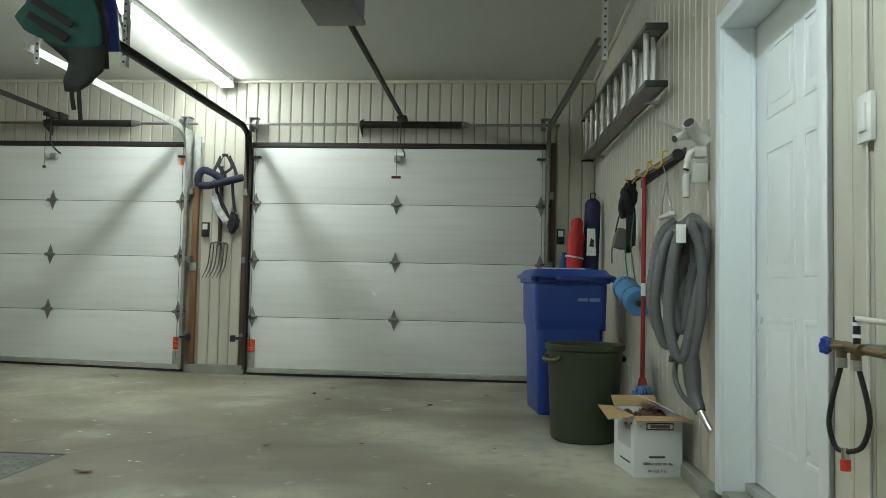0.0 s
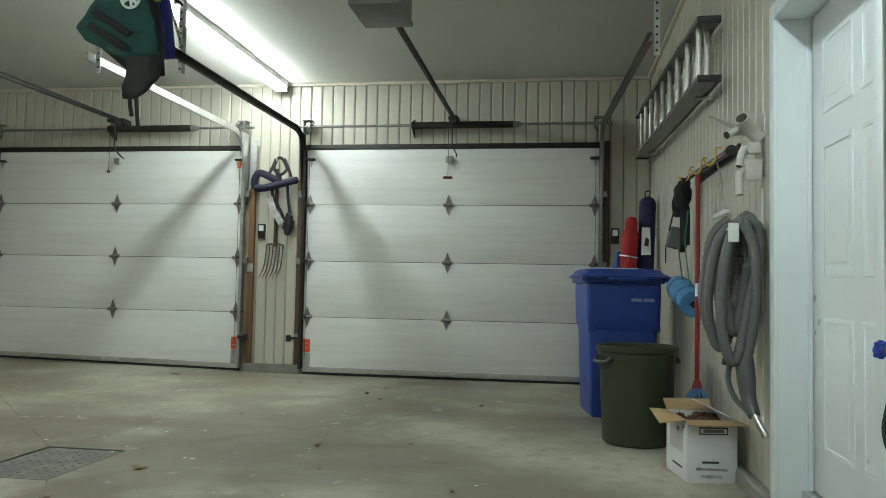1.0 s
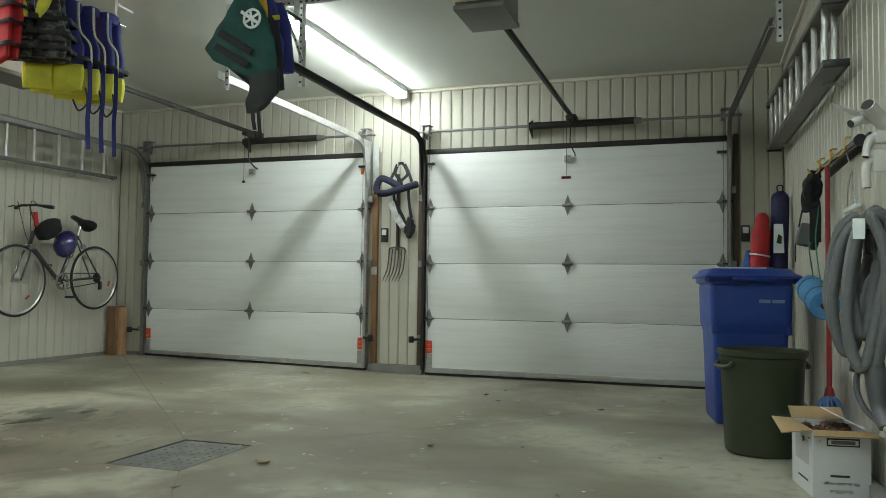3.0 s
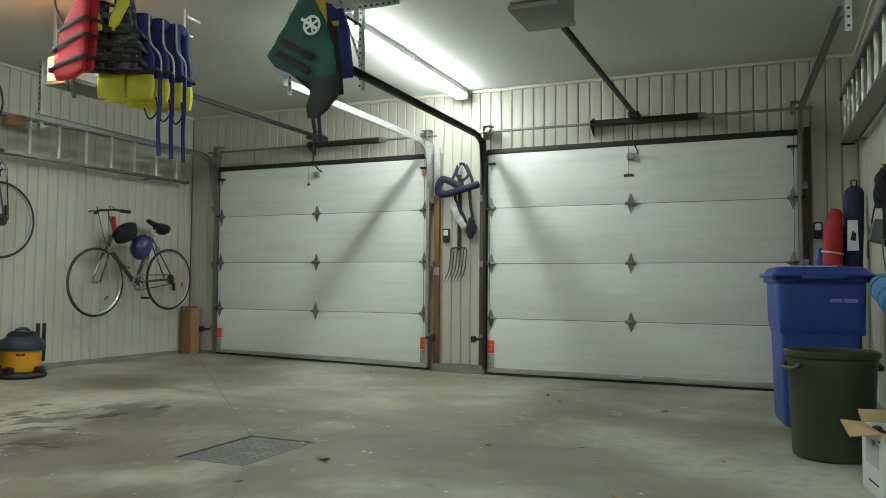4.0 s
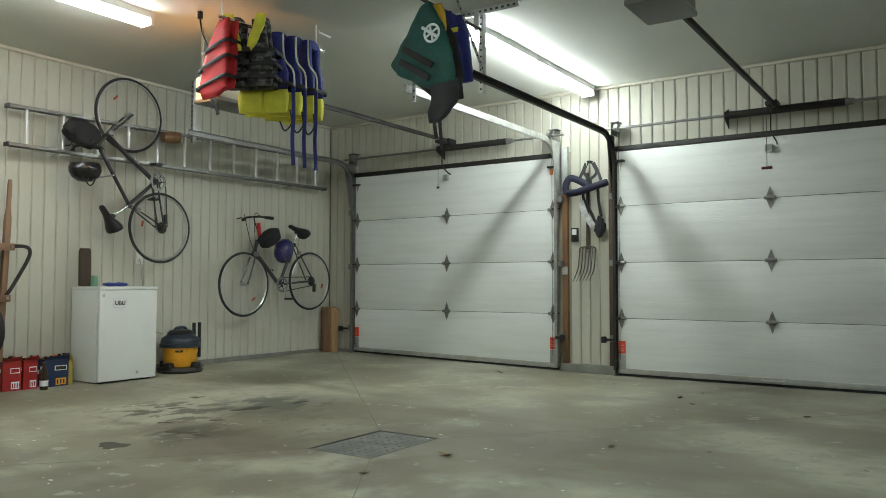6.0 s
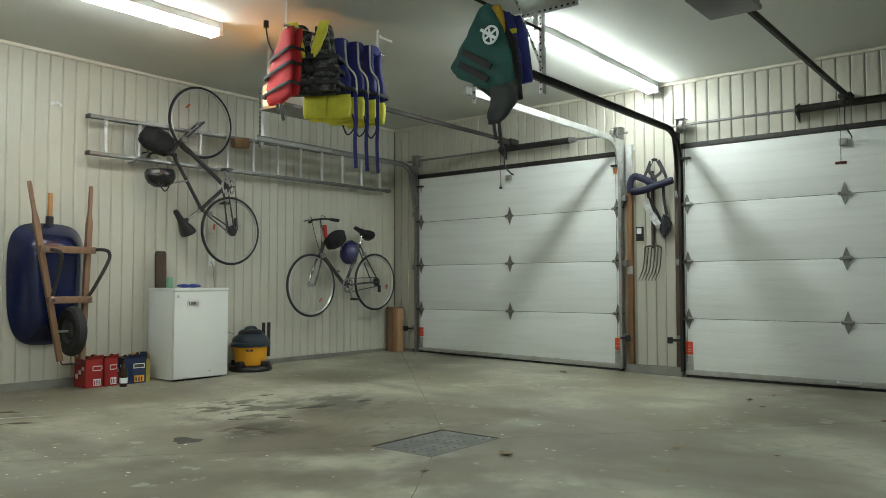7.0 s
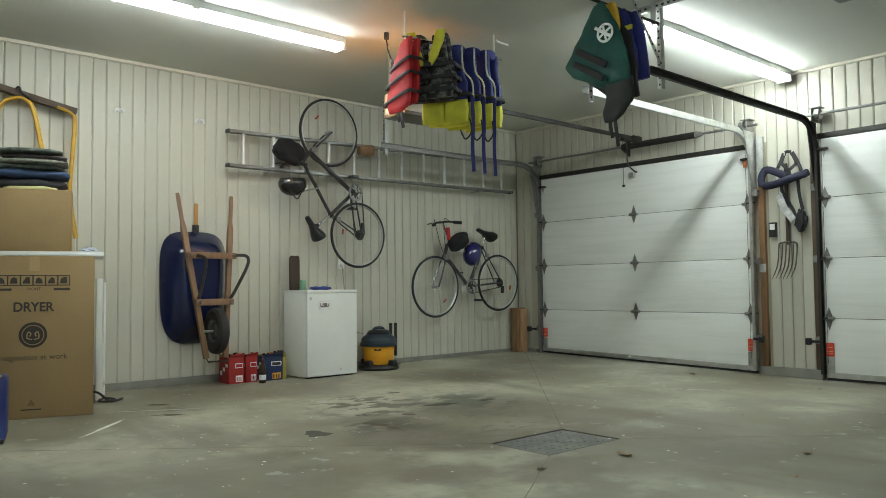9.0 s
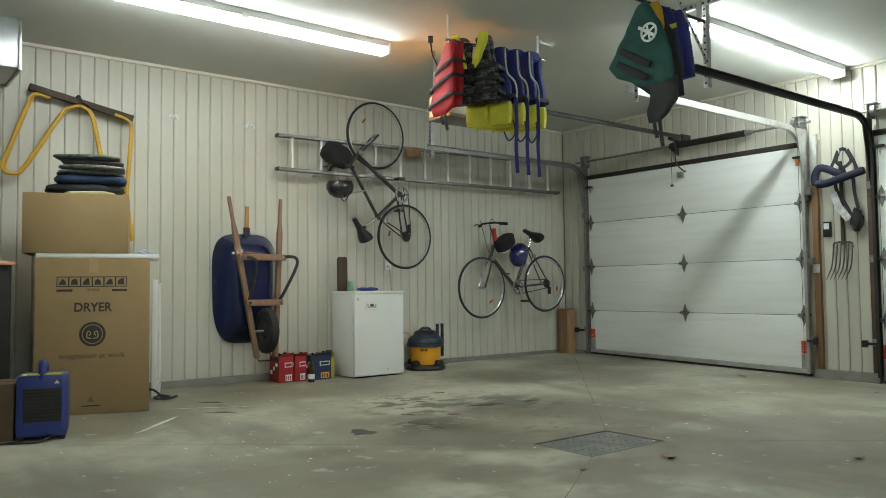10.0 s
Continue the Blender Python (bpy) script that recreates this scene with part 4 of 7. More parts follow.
    part("derailleur", box(rw + Vector((0.05, 0, 0)) + Vector((0, 0.02, -0.08 if lean < 1 else 0.08)), (0.03, 0.03, 0.09), 0.008), DARKSTEEL, o)
    h = part("hanging_hook", tube([(LEFT, P["head_hi"][0] * 0.55 + P["seat_top"][0] * 0.45, P["head_hi"][1] * 0.55 + P["seat_top"][1] * 0.45 - 0.03), (x + 0.03, P["head_hi"][0] * 0.55 + P["seat_top"][0] * 0.45, P["head_hi"][1] * 0.55 + P["seat_top"][1] * 0.45 - 0.03)], 0.008), STEEL, o)
    return o


BX = -4.95
GREYFRAME = mat("grey_frame_paint", (0.04, 0.04, 0.043), 0.3, 0.4, var=0.1, coat=0.4)
DARKFRAME = mat("dark_frame_paint", (0.05, 0.045, 0.05), 0.3, 0.3, var=0.1, coat=0.4)
bicycle({"fw": (-2.905, 2.385), "rw": (-2.555, 1.37), "bb": (-2.62, 1.80), "seat_top": (-2.89, 1.56), "saddle": (-3.09, 1.42), "head_lo": (-3.13, 2.17), "head_hi": (-3.21, 2.07), "bar": (-3.36, 2.04)}, BX, GREYFRAME, "grey road bicycle hung upside down on the panelled wall", 3.6)
bicycle({"fw": (-1.51, 0.835), "rw": (-0.515, 0.875), "bb": (-1.005, 0.835), "seat_top": (-0.785, 1.29), "saddle": (-0.725, 1.455), "head_lo": (-1.37, 1.19), "head_hi": (-1.33, 1.31), "bar": (-1.40, 1.56)}, BX, DARKFRAME, "dark trail bicycle hung upright on the panelled wall", 0.3)


def soft_bag(name, c, size, material, label, category, turn=0.0):
    bm = bmesh.new()
    bmesh.ops.create_icosphere(bm, subdivisions=4, radius=1)
    for v in bm.verts:
        k = 1 + 0.16 * noise.noise(v.co * 1.7 + Vector(c)) + 0.06 * noise.noise(v.co * 5)
        v.co = Vector((math.copysign(abs(v.co.x) ** 0.75, v.co.x) * size[0], math.copysign(abs(v.co.y) ** 0.75, v.co.y) * size[1], math.copysign(abs(v.co.z) ** 0.75, v.co.z) * size[2])) * k
    bm.transform(Matrix.Translation(c) @ Matrix.Rotation(turn, 4, "X"))
    o = thing(name, (c[0], c[1], c[2] - size[2]), label, category)
    part("body", bm, material, o)
    return o


def helmet(c, r, material, label, flip):
    o = thing("bicycle_helmet", c, label, "helmet")
    bm = turned([(0, r * 0.8), (r * 0.45, r * 0.74), (r * 0.8, r * 0.48), (r * 0.97, r * 0.1), (r * 0.98, -r * 0.25), (r * 0.86, -r * 0.5), (r * 0.78, -r * 0.52), (r * 0.8, -r * 0.2), (0, r * 0.55)], (0, 0, 0), 28)
    bm.transform(Matrix.Translation(c) @ Matrix.Rotation(flip, 4, "X") @ Matrix.Diagonal((0.85, 1.15, 1, 1)))
    part("shell", bm, material, o)
    part("chin_strap", tube(smooth_line([(c[0] + 0.06, c[1] - r * 0.7, c[2]), (c[0] + 0.08, c[1], c[2] - r * 1.1), (c[0] + 0.06, c[1] + r * 0.7, c[2])], 6), 0.006, 5), WEB, o)
    return o


FABRIC = mat("black_cloth", (0.010, 0.010, 0.012), 0.9, var=0.4, scale=12, bump=0.4, bump_scale=40)
soft_bag("handlebar_bag", (-4.85, -3.42, 2.125), (0.09, 0.155, 0.105), FABRIC, "soft black cloth bag hanging from the bicycle handlebar", "bag", -0.3)
helmet((-4.86, -3.375, 1.81), 0.125, mat("gloss_black", (0.012, 0.012, 0.014), 0.25, coat=0.3), "glossy black bicycle helmet hanging below the handlebar", 3.2)
soft_bag("handlebar_bag", (-4.87, -1.23, 1.34), (0.08, 0.135, 0.085), FABRIC, "black cloth bag strapped to the dark bicycle", "bag", 0.5)
helmet((-4.84, -1.05, 1.21), 0.125, mat("gloss_navy", (0.018, 0.016, 0.10), 0.15, coat=0.6), "dark blue glossy bicycle helmet on the dark bicycle", 1.2)
rl = thing("bike_lock", (-4.86, -1.34, 1.42), "red plastic bicycle lock on the head tube", "bike lock")
part("body", rod((-4.90, -1.345, 1.36), (-4.90, -1.365, 1.50), 0.022), mat("red_plastic", (0.45, 0.02, 0.02), 0.35), rl)


# ---- ladders ----
LADRAIL = mat("dull_rail", (0.19, 0.187, 0.175), 0.36, 0.6, var=0.25, scale=8)
LADRUNG = mat("rung_alloy", (0.72, 0.72, 0.70), 0.4, 0.6, var=0.1)
def ladder(near, far, x, gap_near, gap_far, rungs, label, depth, double=False):
    """An aluminium ladder lying on edge along y: rails below and above, rungs upright."""
    o = thing("ladder", (x, (near[0] + far[0]) / 2, near[1]), label, "ladder", "ladders on the walls")
    A, B = Vector((x, *near)), Vector((x, *far))
    C, D = A + Vector((0, 0, gap_near)), B + Vector((0, 0, gap_far))
    for p, q in ((A, B), (C, D)):
        d = q - p
        bm = bmesh.new()
        for off, s in ((0, (depth, 0.005)), (depth / 2, (0.006, 0.028)), (-depth / 2, (0.006, 0.028))):
            m = d.to_track_quat("Y", "Z").to_matrix().to_4x4()
            box((p + q) / 2 + Vector((off, 0, 0)), (s[0], d.length, s[1]), 0.001, m, bm, 1)
        part("rail", bm, LADRAIL, o)
        for e in (p, q):
            part("end_cap", box(e, (depth + 0.004, 0.022, 0.034), 0.004), BLACKPL, o)
    for i in range(rungs):
        t = (i + 0.5) / rungs
        for off in ((-0.028, 0.028) if double else (0,)):
            part("rung", rod(A.lerp(B, t) + Vector((off, off * 1.5, 0)), C.lerp(D, t) + Vector((off, off * 1.5, 0)), 0.0155, seg=10), LADRUNG, o)
    for t in (0.12, 0.86):
        p = A.lerp(B, t)
        part("wall_bracket", span((min(x, LEFT if x < 0 else RIGHT), p.y - 0.012, p.z - 0.03), (max(x, LEFT if x < 0 else RIGHT), p.y + 0.012, p.z - 0.016)), STEEL, o)
    return o


ladder((-3.96, 1.965), (-0.22, 1.99), -5.01, 0.315, 0.36, 12, "long aluminium ladder hung level on the panelled wall", 0.07)
ladder((-3.2, 1.89), (-0.12, 2.02), 1.765, 0.30, 0.37, 9, "aluminium extension ladder hung on the wall above the bin", 0.112, True)
wblk = thing("wood_block", (-4.93, -2.5, 2.2), "short brown wooden block wedged on the ladder", "wood block")
part("body", turned([(0, -0.09), (0.05, -0.085), (0.06, 0), (0.055, 0.08), (0, 0.09)], (-4.92, -2.47, 2.25), 12, (0.2, 1, 0.1)), WOOD, wblk)

for y, z in ((-4.893, 2.35), (-4.179, 2.357)):
    o = thing("wall_hook", (LEFT, y, z), "white plastic coated wall hook", "hook", "white wall hooks")
    for d in (-1, 1):
        part("hook", tube(smooth_line([(LEFT + 0.01, y, z + 0.012), (LEFT + 0.03, y + d * 0.015, z + 0.016), (LEFT + 0.035, y + d * 0.034, z + 0.002), (LEFT + 0.03, y + d * 0.036, z - 0.016)], 5), 0.011), ENAMEL, o)
    part("base", rod((LEFT - 0.001, y, z + 0.012), (LEFT + 0.02, y, z + 0.012), 0.016), ENAMEL, o)

# ---- things against the long wall ----
CARD = mat("cardboard", (0.335, 0.225, 0.105), 0.8, var=0.12, scale=4, bump=0.15, bump_scale=90, dirt=(0.25, 0.16, 0.08), dirt_amount=0.3)
CARDIN = mat("cardboard_inside", (0.42, 0.29, 0.15), 0.85, var=0.12)
PRINT = mat("dark_print", (0.05, 0.04, 0.035), 0.8)


def frame_on(p, q, z=None):
    """A local frame with x from p to q along the front, y into depth, z up."""
    u = (Vector((q[0], q[1], 0)) - Vector((p[0], p[1], 0))).normalized()
    n = Vector((-u.y, u.x, 0))
    m = Matrix((u, n, (0, 0, 1))).transposed().to_4x4()
    return Matrix.Translation((p[0], p[1], floor_z(*p) if z is None else z)) @ m


def lettering(words, size, material, m, x, z, parent, y=-0.0016, wide=1.0, turn=0, name="lettering", bold=0.0):
    return text_mesh(words, size, material, m @ Matrix.Translation((x, y, z)) @ pose(0, 0, 0, 90, 0, 0), parent, name, turn=turn, wide=wide, bold=bold)


# small refrigerator
M = frame_on((-4.665, -3.335), (-4.655, -2.80))
fw, fh, fd = 0.55, 0.82, 0.44
o = thing("refrigerator", M.translation, "small white refrigerator with a lettered sticker", "refrigerator")
part("cabinet", placed(span((0, 0.045, 0.012), (fw, fd, fh), 0.008), M), ENAMEL, o)
d = part("door", placed(span((0, 0, 0.022), (fw, 0.04, fh - 0.025), 0.008), M), ENAMEL, o, "white door")
part("top_cover", placed(span((-0.004, -0.004, fh - 0.022), (fw + 0.004, fd, fh + 0.006), 0.006), M), ENAMEL, o)
# black block fills the gap under the cabinet as its shade
part("gap_shade", placed(span((0.03, 0.05, 0.0), (fw - 0.03, fd - 0.02, 0.03)), M), BLACKPL, o)
stick = part("sticker", placed(plate([(0.125 + 0.12 * u, -0.0012, 0.645 + 0.075 * v) for u, v in ((0.08, 0), (0.92, 0), (1, 0.15), (1, 0.85), (0.92, 1), (0.08, 1), (0, 0.85), (0, 0.15))], 0.0016), M), mat("sticker_edge", (0.5, 0.5, 0.5), 0.5), d, "white lettered sticker")
part("sticker_field", placed(plate([(0.1275 + 0.115 * u, -0.0022, 0.6475 + 0.07 * v) for u, v in ((0.08, 0), (0.92, 0), (1, 0.15), (1, 0.85), (0.92, 1), (0.08, 1), (0, 0.85), (0, 0.15))], 0.0016), M), mat("sticker_white", (0.85, 0.85, 0.85), 0.5), stick)
lettering("UBU", 0.05, PRINT, M, 0.185, 0.683, stick, -0.0058, bold=0.001)
part("lock", placed(rod((0.36, -0.006, 0.075), (0.36, 0.002, 0.075), 0.008), M), STEEL, d)
part("badge", placed(span((0.025, -0.002, 0.735), (0.045, 0.0, 0.76)), M), STEEL, d)
ft = fh + 0.006
o = thing("wood_board", M @ Vector((0.08, 0.33, ft)), "dark rough wooden board standing on the refrigerator", "board")
part("plank_body", placed(plate([(0.02, 0.36, ft), (0.125, 0.36, ft), (0.125, 0.37, ft + 0.31), (0.115, 0.37, ft + 0.335), (0.035, 0.37, ft + 0.335), (0.02, 0.37, ft + 0.31)], 0.03, 0.004), M), DARKWOOD, o)
o = thing("drink_can", M @ Vector((0.13, 0.26, ft)), "pale green drink can on the refrigerator", "can")
part("body", placed(turned([(0, 0), (0.026, 0), (0.031, 0.008), (0.031, 0.085), (0.026, 0.095), (0, 0.095)], (0.115, 0.28, ft), 20), M), mat("can_green", (0.22, 0.45, 0.30), 0.3, 0.5), o)
part("tab", placed(box((0.115, 0.28, ft + 0.097), (0.02, 0.012, 0.003)), M), ALU, o)
o = thing("blue_glove", M @ Vector((0.28, 0.2, ft)), "crumpled dark blue work gloves on the refrigerator", "gloves")
for i, (x, y, s) in enumerate(((0.22, 0.2, 0.07), (0.32, 0.22, 0.075), (0.28, 0.17, 0.06))):
    bm = bmesh.new()
    bmesh.ops.create_icosphere(bm, subdivisions=3, radius=1)
    for v in bm.verts:
        v.co = Vector((v.co.x * s, v.co.y * s * 0.6, v.co.z * 0.016 + 0.016)) * (1 + 0.25 * noise.noise(v.co * 2.5 + Vector((i, 0, 0))))
    part("glove", placed(bm, M @ Matrix.Translation((x, y, ft))), mat("glove_blue", (0.03, 0.05, 0.25), 0.8, var=0.4, scale=20), o)

# wet and dry vacuum
vx, vy = -4.86, -2.37
vz = floor_z(vx, vy)
YEL = mat("vac_yellow", (0.80, 0.37, 0.02), 0.4, var=0.1)
VACT = mat("vac_top", (0.02, 0.034, 0.05), 0.45, var=0.15)
o = thing("shop_vacuum", (vx, vy, vz), "yellow drum shop vacuum with a dark blue-grey lid", "vacuum cleaner")
part("drum", turned([(0, 0.05), (0.135, 0.05), (0.15, 0.07), (0.162, 0.24), (0.165, 0.25), (0, 0.25)], (vx, vy, vz), 36), YEL, o)
part("base_ring", turned([(0.10, 0.0), (0.2, 0.0), (0.21, 0.02), (0.2, 0.045), (0.14, 0.055), (0.10, 0.05)], (vx, vy, vz), 36), BLACKPL, o)
for a in (0.3, 1.87, 3.44, 5.0):
    part("caster", box((vx + 0.165 * math.cos(a), vy + 0.165 * math.sin(a), vz + 0.065), (0.09, 0.075, 0.07), 0.02, Matrix.Rotation(a, 4, "Z")), BLACKPL, o)
part("lid", turned([(0.165, 0.25), (0.178, 0.255), (0.18, 0.30), (0.168, 0.325), (0.13, 0.35), (0.10, 0.385), (0.085, 0.40), (0, 0.405)], (vx, vy, vz), 36), VACT, o, "dark blue-grey motor lid")
part("lid_skirt", turned([(0.17, 0.235), (0.19, 0.24), (0.192, 0.268), (0.176, 0.285)], (vx, vy, vz), 36), VACT, o)
part("motor_cap", turned([(0.12, 0.35), (0.122, 0.372), (0.1, 0.395), (0, 0.398)], (vx, vy, vz), 28), BLACKPL, o)
part("carry_handle", tube(smooth_line([(vx, vy - 0.07, vz + 0.385), (vx, vy - 0.045, vz + 0.418), (vx, vy + 0.045, vz + 0.418), (vx, vy + 0.07, vz + 0.385)], 5), 0.014), VACT, o)
part("badge", box((vx + 0.118, vy - 0.104, vz + 0.205), (0.07, 0.004, 0.02), 0.001, Matrix.Rotation(0.85, 4, "Z")), PRINT, o)
for dy, h in ((0.17, 0.46), (0.235, 0.46)):
    part("wand", rod((vx - 0.02, vy + dy, vz + 0.12), (vx - 0.03, vy + dy + 0.01, vz + h), 0.017), BLACKPL, o)
part("power_cord", tube(smooth_line([(vx - 0.1, vy + 0.15, vz + 0.3), (vx - 0.08, vy + 0.28, vz + 0.28), (vx - 0.1, vy + 0.31, vz + 0.15), (vx - 0.1, vy + 0.25, vz + 0.1), (vx - 0.12, vy + 0.31, vz + 0.03), (vx - 0.15, vy + 0.4, vz + 0.02)], 6), 0.004, 5), RUBBER, o)
o = thing("power_cable", (LEFT, -2.62, 0.35), "thin grey cord from the outlet down to the vacuum", "cord")
part("cable", tube(smooth_line([(LEFT + 0.02, -2.632, 1.07), (LEFT + 0.02, -2.60, 0.8), (LEFT + 0.02, -2.57, 0.55), (LEFT + 0.06, -2.60, 0.42), (vx - 0.1, vy - 0.12, vz + 0.36)], 8), 0.004, 5), mat("grey_cable", (0.3, 0.3, 0.28), 0.6), o)
o = thing("power_outlet", (LEFT, -2.632, 1.089), "white wall power outlet on the panelled wall", "outlet")
part("plate", span((LEFT - 0.001, -2.667, 1.03), (LEFT + 0.008, -2.597, 1.145), 0.003), ENAMEL, o)
part("plug", box((LEFT + 0.02, -2.632, 1.065), (0.03, 0.03, 0.03), 0.005), ENAMEL, o)


# drink cases, bottle and boxes
def drink_case(p, q, h, depth, main, label, stripe):
    m = frame_on(p, q)
    w = math.dist(p, q) - 0.008
    o = thing("drink_case", m.translation, label, "drink case", "drink cases by the wall")
    for nm, lo, hi in (("front_panel", (0, 0, 0), (w, 0.004, h)), ("rear_panel", (0, depth - 0.004, 0), (w, depth, h)), ("side_panel", (0, 0.004, 0), (0.004, depth - 0.004, h)), ("side_panel", (w - 0.004, 0.004, 0), (w, depth - 0.004, h)), ("bottom_panel", (0.004, 0.004, 0.002), (w - 0.004, depth - 0.004, 0.006))):
        part(nm, placed(span(lo, hi), m), main, o)
    part("open_flap", placed(plate([(0, 0, h), (w, 0, h), (w * 0.95, -0.03, h + 0.035), (w * 0.08, -0.02, h + 0.02)], 0.003), m), main, o)
    part("open_flap", placed(plate([(0, 0.005, h), (0, depth, h), (-0.02, depth * 0.9, h + 0.03), (-0.03, 0.03, h + 0.02)], 0.003), m), CARDIN, o)
    lab = part("label", placed(span((w * 0.4, -0.0025, h * 0.58), (w * 0.92, 0, h * 0.76), 0.0006), m), SMOOTHWHITE, o, "white printed label")
    part("label_bar", placed(span((w * 0.44, -0.004, h * 0.61), (w * 0.88, -0.002, h * 0.73)), m), stripe, lab)
    part("print_patch", placed(span((w * 0.45, -0.0025, h * 0.06), (w * 0.9, 0, h * 0.3), 0.0006), m), SMOOTHWHITE if stripe != PRINT else YEL, o)
    for k in range(3):
        part("side_print", placed(span((-0.0025, depth * (0.15 + 0.27 * k), h * (0.62 - 0.16 * k)), (0, depth * (0.34 + 0.27 * k), h * (0.74 - 0.14 * k))), m), SMOOTHWHITE, o)
        part("print_bar", placed(span((w * (0.5 + 0.13 * k), -0.004, h * 0.09), (w * (0.56 + 0.13 * k), -0.002, h * 0.25)), m), main, o)
    rnd = random.Random(int(p[0] * 100))
    for i in range(2):
        for j in range(3):
            x, y = w * (0.3 + 0.4 * i), depth * (0.2 + 0.3 * j)
            part("bottle", placed(turned([(0, 0.008), (0.028, 0.008), (0.03, 0.02), (0.03, 0.13), (0.014, 0.18), (0.013, 0.22), (0, 0.222)], (x, y, 0), 12), m @ Matrix.Translation((0, 0, h * rnd.uniform(0.0, 0.2)))), mat_bottle, o)
    return o


mat_bottle = mat("brown_bottle", (0.035, 0.02, 0.01), 0.15, var=0.2, coat=0.5)
REDCARD = mat("red_carton", (0.36, 0.016, 0.016), 0.5, var=0.2, scale=18, dirt=(0.20, 0.015, 0.015), dirt_amount=0.6, dirt_scale=14)
BLUECARD = mat("navy_carton", (0.014, 0.028, 0.085), 0.45, var=0.15)
drink_case((-4.87, -4.01), (-4.868, -3.86), 0.235, 0.2, REDCARD, "open red beer carton with bottles on the floor", REDCARD)
drink_case((-4.868, -3.85), (-4.866, -3.73), 0.235, 0.2, REDCARD, "narrow open red beer carton on the floor", REDCARD)
drink_case((-4.86, -3.68), (-4.855, -3.475), 0.225, 0.22, BLUECARD, "open navy blue beer carton with yellow print", PRINT)
o = thing("dark_bottle", (-4.755, -3.745, -0.01), "dark bottle with a white label standing on the floor", "bottle")
part("glass", turned([(0, 0), (0.028, 0), (0.031, 0.01), (0.031, 0.13), (0.014, 0.18), (0.013, 0.215), (0, 0.217)], (-4.755, -3.745, floor_z(-4.755, -3.745)), 18), mat_bottle, o)
part("label", turned([(0.0316, 0.03), (0.0316, 0.075)], (-4.755, -3.745, floor_z(-4.755, -3.745)), 18), SMOOTHWHITE, o)
o = thing("yellow_box", (-4.95, -3.50, 0), "small open yellow carton beside the refrigerator", "box")
m = frame_on((-4.93, -3.60), (-4.85, -3.44))
for lo, hi in (((0, 0, 0), (0.17, 0.004, 0.2)), ((0, 0.14, 0), (0.17, 0.144, 0.24)), ((0, 0.004, 0), (0.004, 0.14, 0.2)), ((0.166, 0.004, 0), (0.17, 0.14, 0.23))):
    part("side_panel", placed(span(lo, hi), m), mat("yellow_carton", (0.45, 0.36, 0.05), 0.5, var=0.2), o)
part("orange_can", placed(turned([(0, 0.02), (0.03, 0.02), (0.03, 0.25), (0, 0.25)], (0.05, 0.07, 0), 14), m), mat("orange_tin", (0.7, 0.2, 0.03), 0.4), o)
part("brown_can", placed(turned([(0, 0.02), (0.03, 0.02), (0.03, 0.26), (0, 0.26)], (0.12, 0.07, 0), 14), m), DARKWOOD, o)

# wooden post end in the corner
o = thing("wood_post", (-5.05, -0.04, 0), "short reddish brown timber post in the corner", "post")
part("timber", box((-5.045, -0.075, 0.28), (0.12, 0.15, 0.57), 0.008), WOOD, o)
part("split_timber", box((-4.965, -0.06, 0.275), (0.05, 0.10, 0.55), 0.012), PALEWOOD, o)

# wheelbarrow stood up against the wall
TRAY = mat("blue_tray", (0.006, 0.011, 0.05), 0.2, var=0.15, scale=5, coat=0.3, dirt=(0.03, 0.03, 0.05), dirt_amount=0.4)
o = thing("wheelbarrow", (-4.95, -4.2, 0.21), "dark blue wheelbarrow with wooden handles stood against the wall", "wheelbarrow")
bm, rings = bmesh.new(), []
for k, (xo, hw, hh, cz) in enumerate(((0.012, 0.325, 0.49, 0.85), (0.02, 0.335, 0.50, 0.85), (0.035, 0.325, 0.49, 0.85), (0.09, 0.29, 0.44, 0.86), (0.16, 0.24, 0.37, 0.88), (0.20, 0.20, 0.31, 0.89), (0.21, 0.15, 0.25, 0.89), (0.212, 0.0, 0.0, 0.89))):
    ring = []
    for i in range(40):
        a = 2 * math.pi * i / 40
        c, s = math.cos(a), math.sin(a)
        p = 0.55
        taper = 1 - 0.16 * (1 - s) / 2
        ring.append(bm.verts.new((LEFT + xo, -4.225 + math.copysign(abs(c) ** p, c) * hw * taper, cz + math.copysign(abs(s) ** p, s) * hh)))
    rings.append(ring)
for a, b in zip(rings, rings[1:]):
    for i in range(40):
        bm.faces.new((a[i], a[(i + 1) % 40], b[(i + 1) % 40], b[i]))
bmesh.ops.remove_doubles(bm, verts=bm.verts, dist=1e-4)
bmesh.ops.recalc_face_normals(bm, faces=bm.faces)
part("tray", bm, TRAY, o, "glossy dark blue steel tray")
GRIPW = mat("handle_wood", (0.21, 0.115, 0.06), 0.5, var=0.3, scale=6, stretch=(6, 6, 0.6), bump=0.25, bump_scale=30)
hl, hr = ((-4.90, -4.477, 1.66), (-4.84, -4.235, 0.235)), ((-4.93, -3.965, 1.667), (-4.84, -4.06, 0.235))
for p, q in (hl, hr):
    p, q = Vector(p), Vector(q)
    bm = tube([p, p.lerp(q, 0.03), p.lerp(q, 0.16), p.lerp(q, 0.22), q], [0.017, 0.02, 0.02, 0.032, 0.03], 4, flat=0.95, normal=(1, 1, 0))
    part("handle", bm, GRIPW, o, "worn wooden handle")
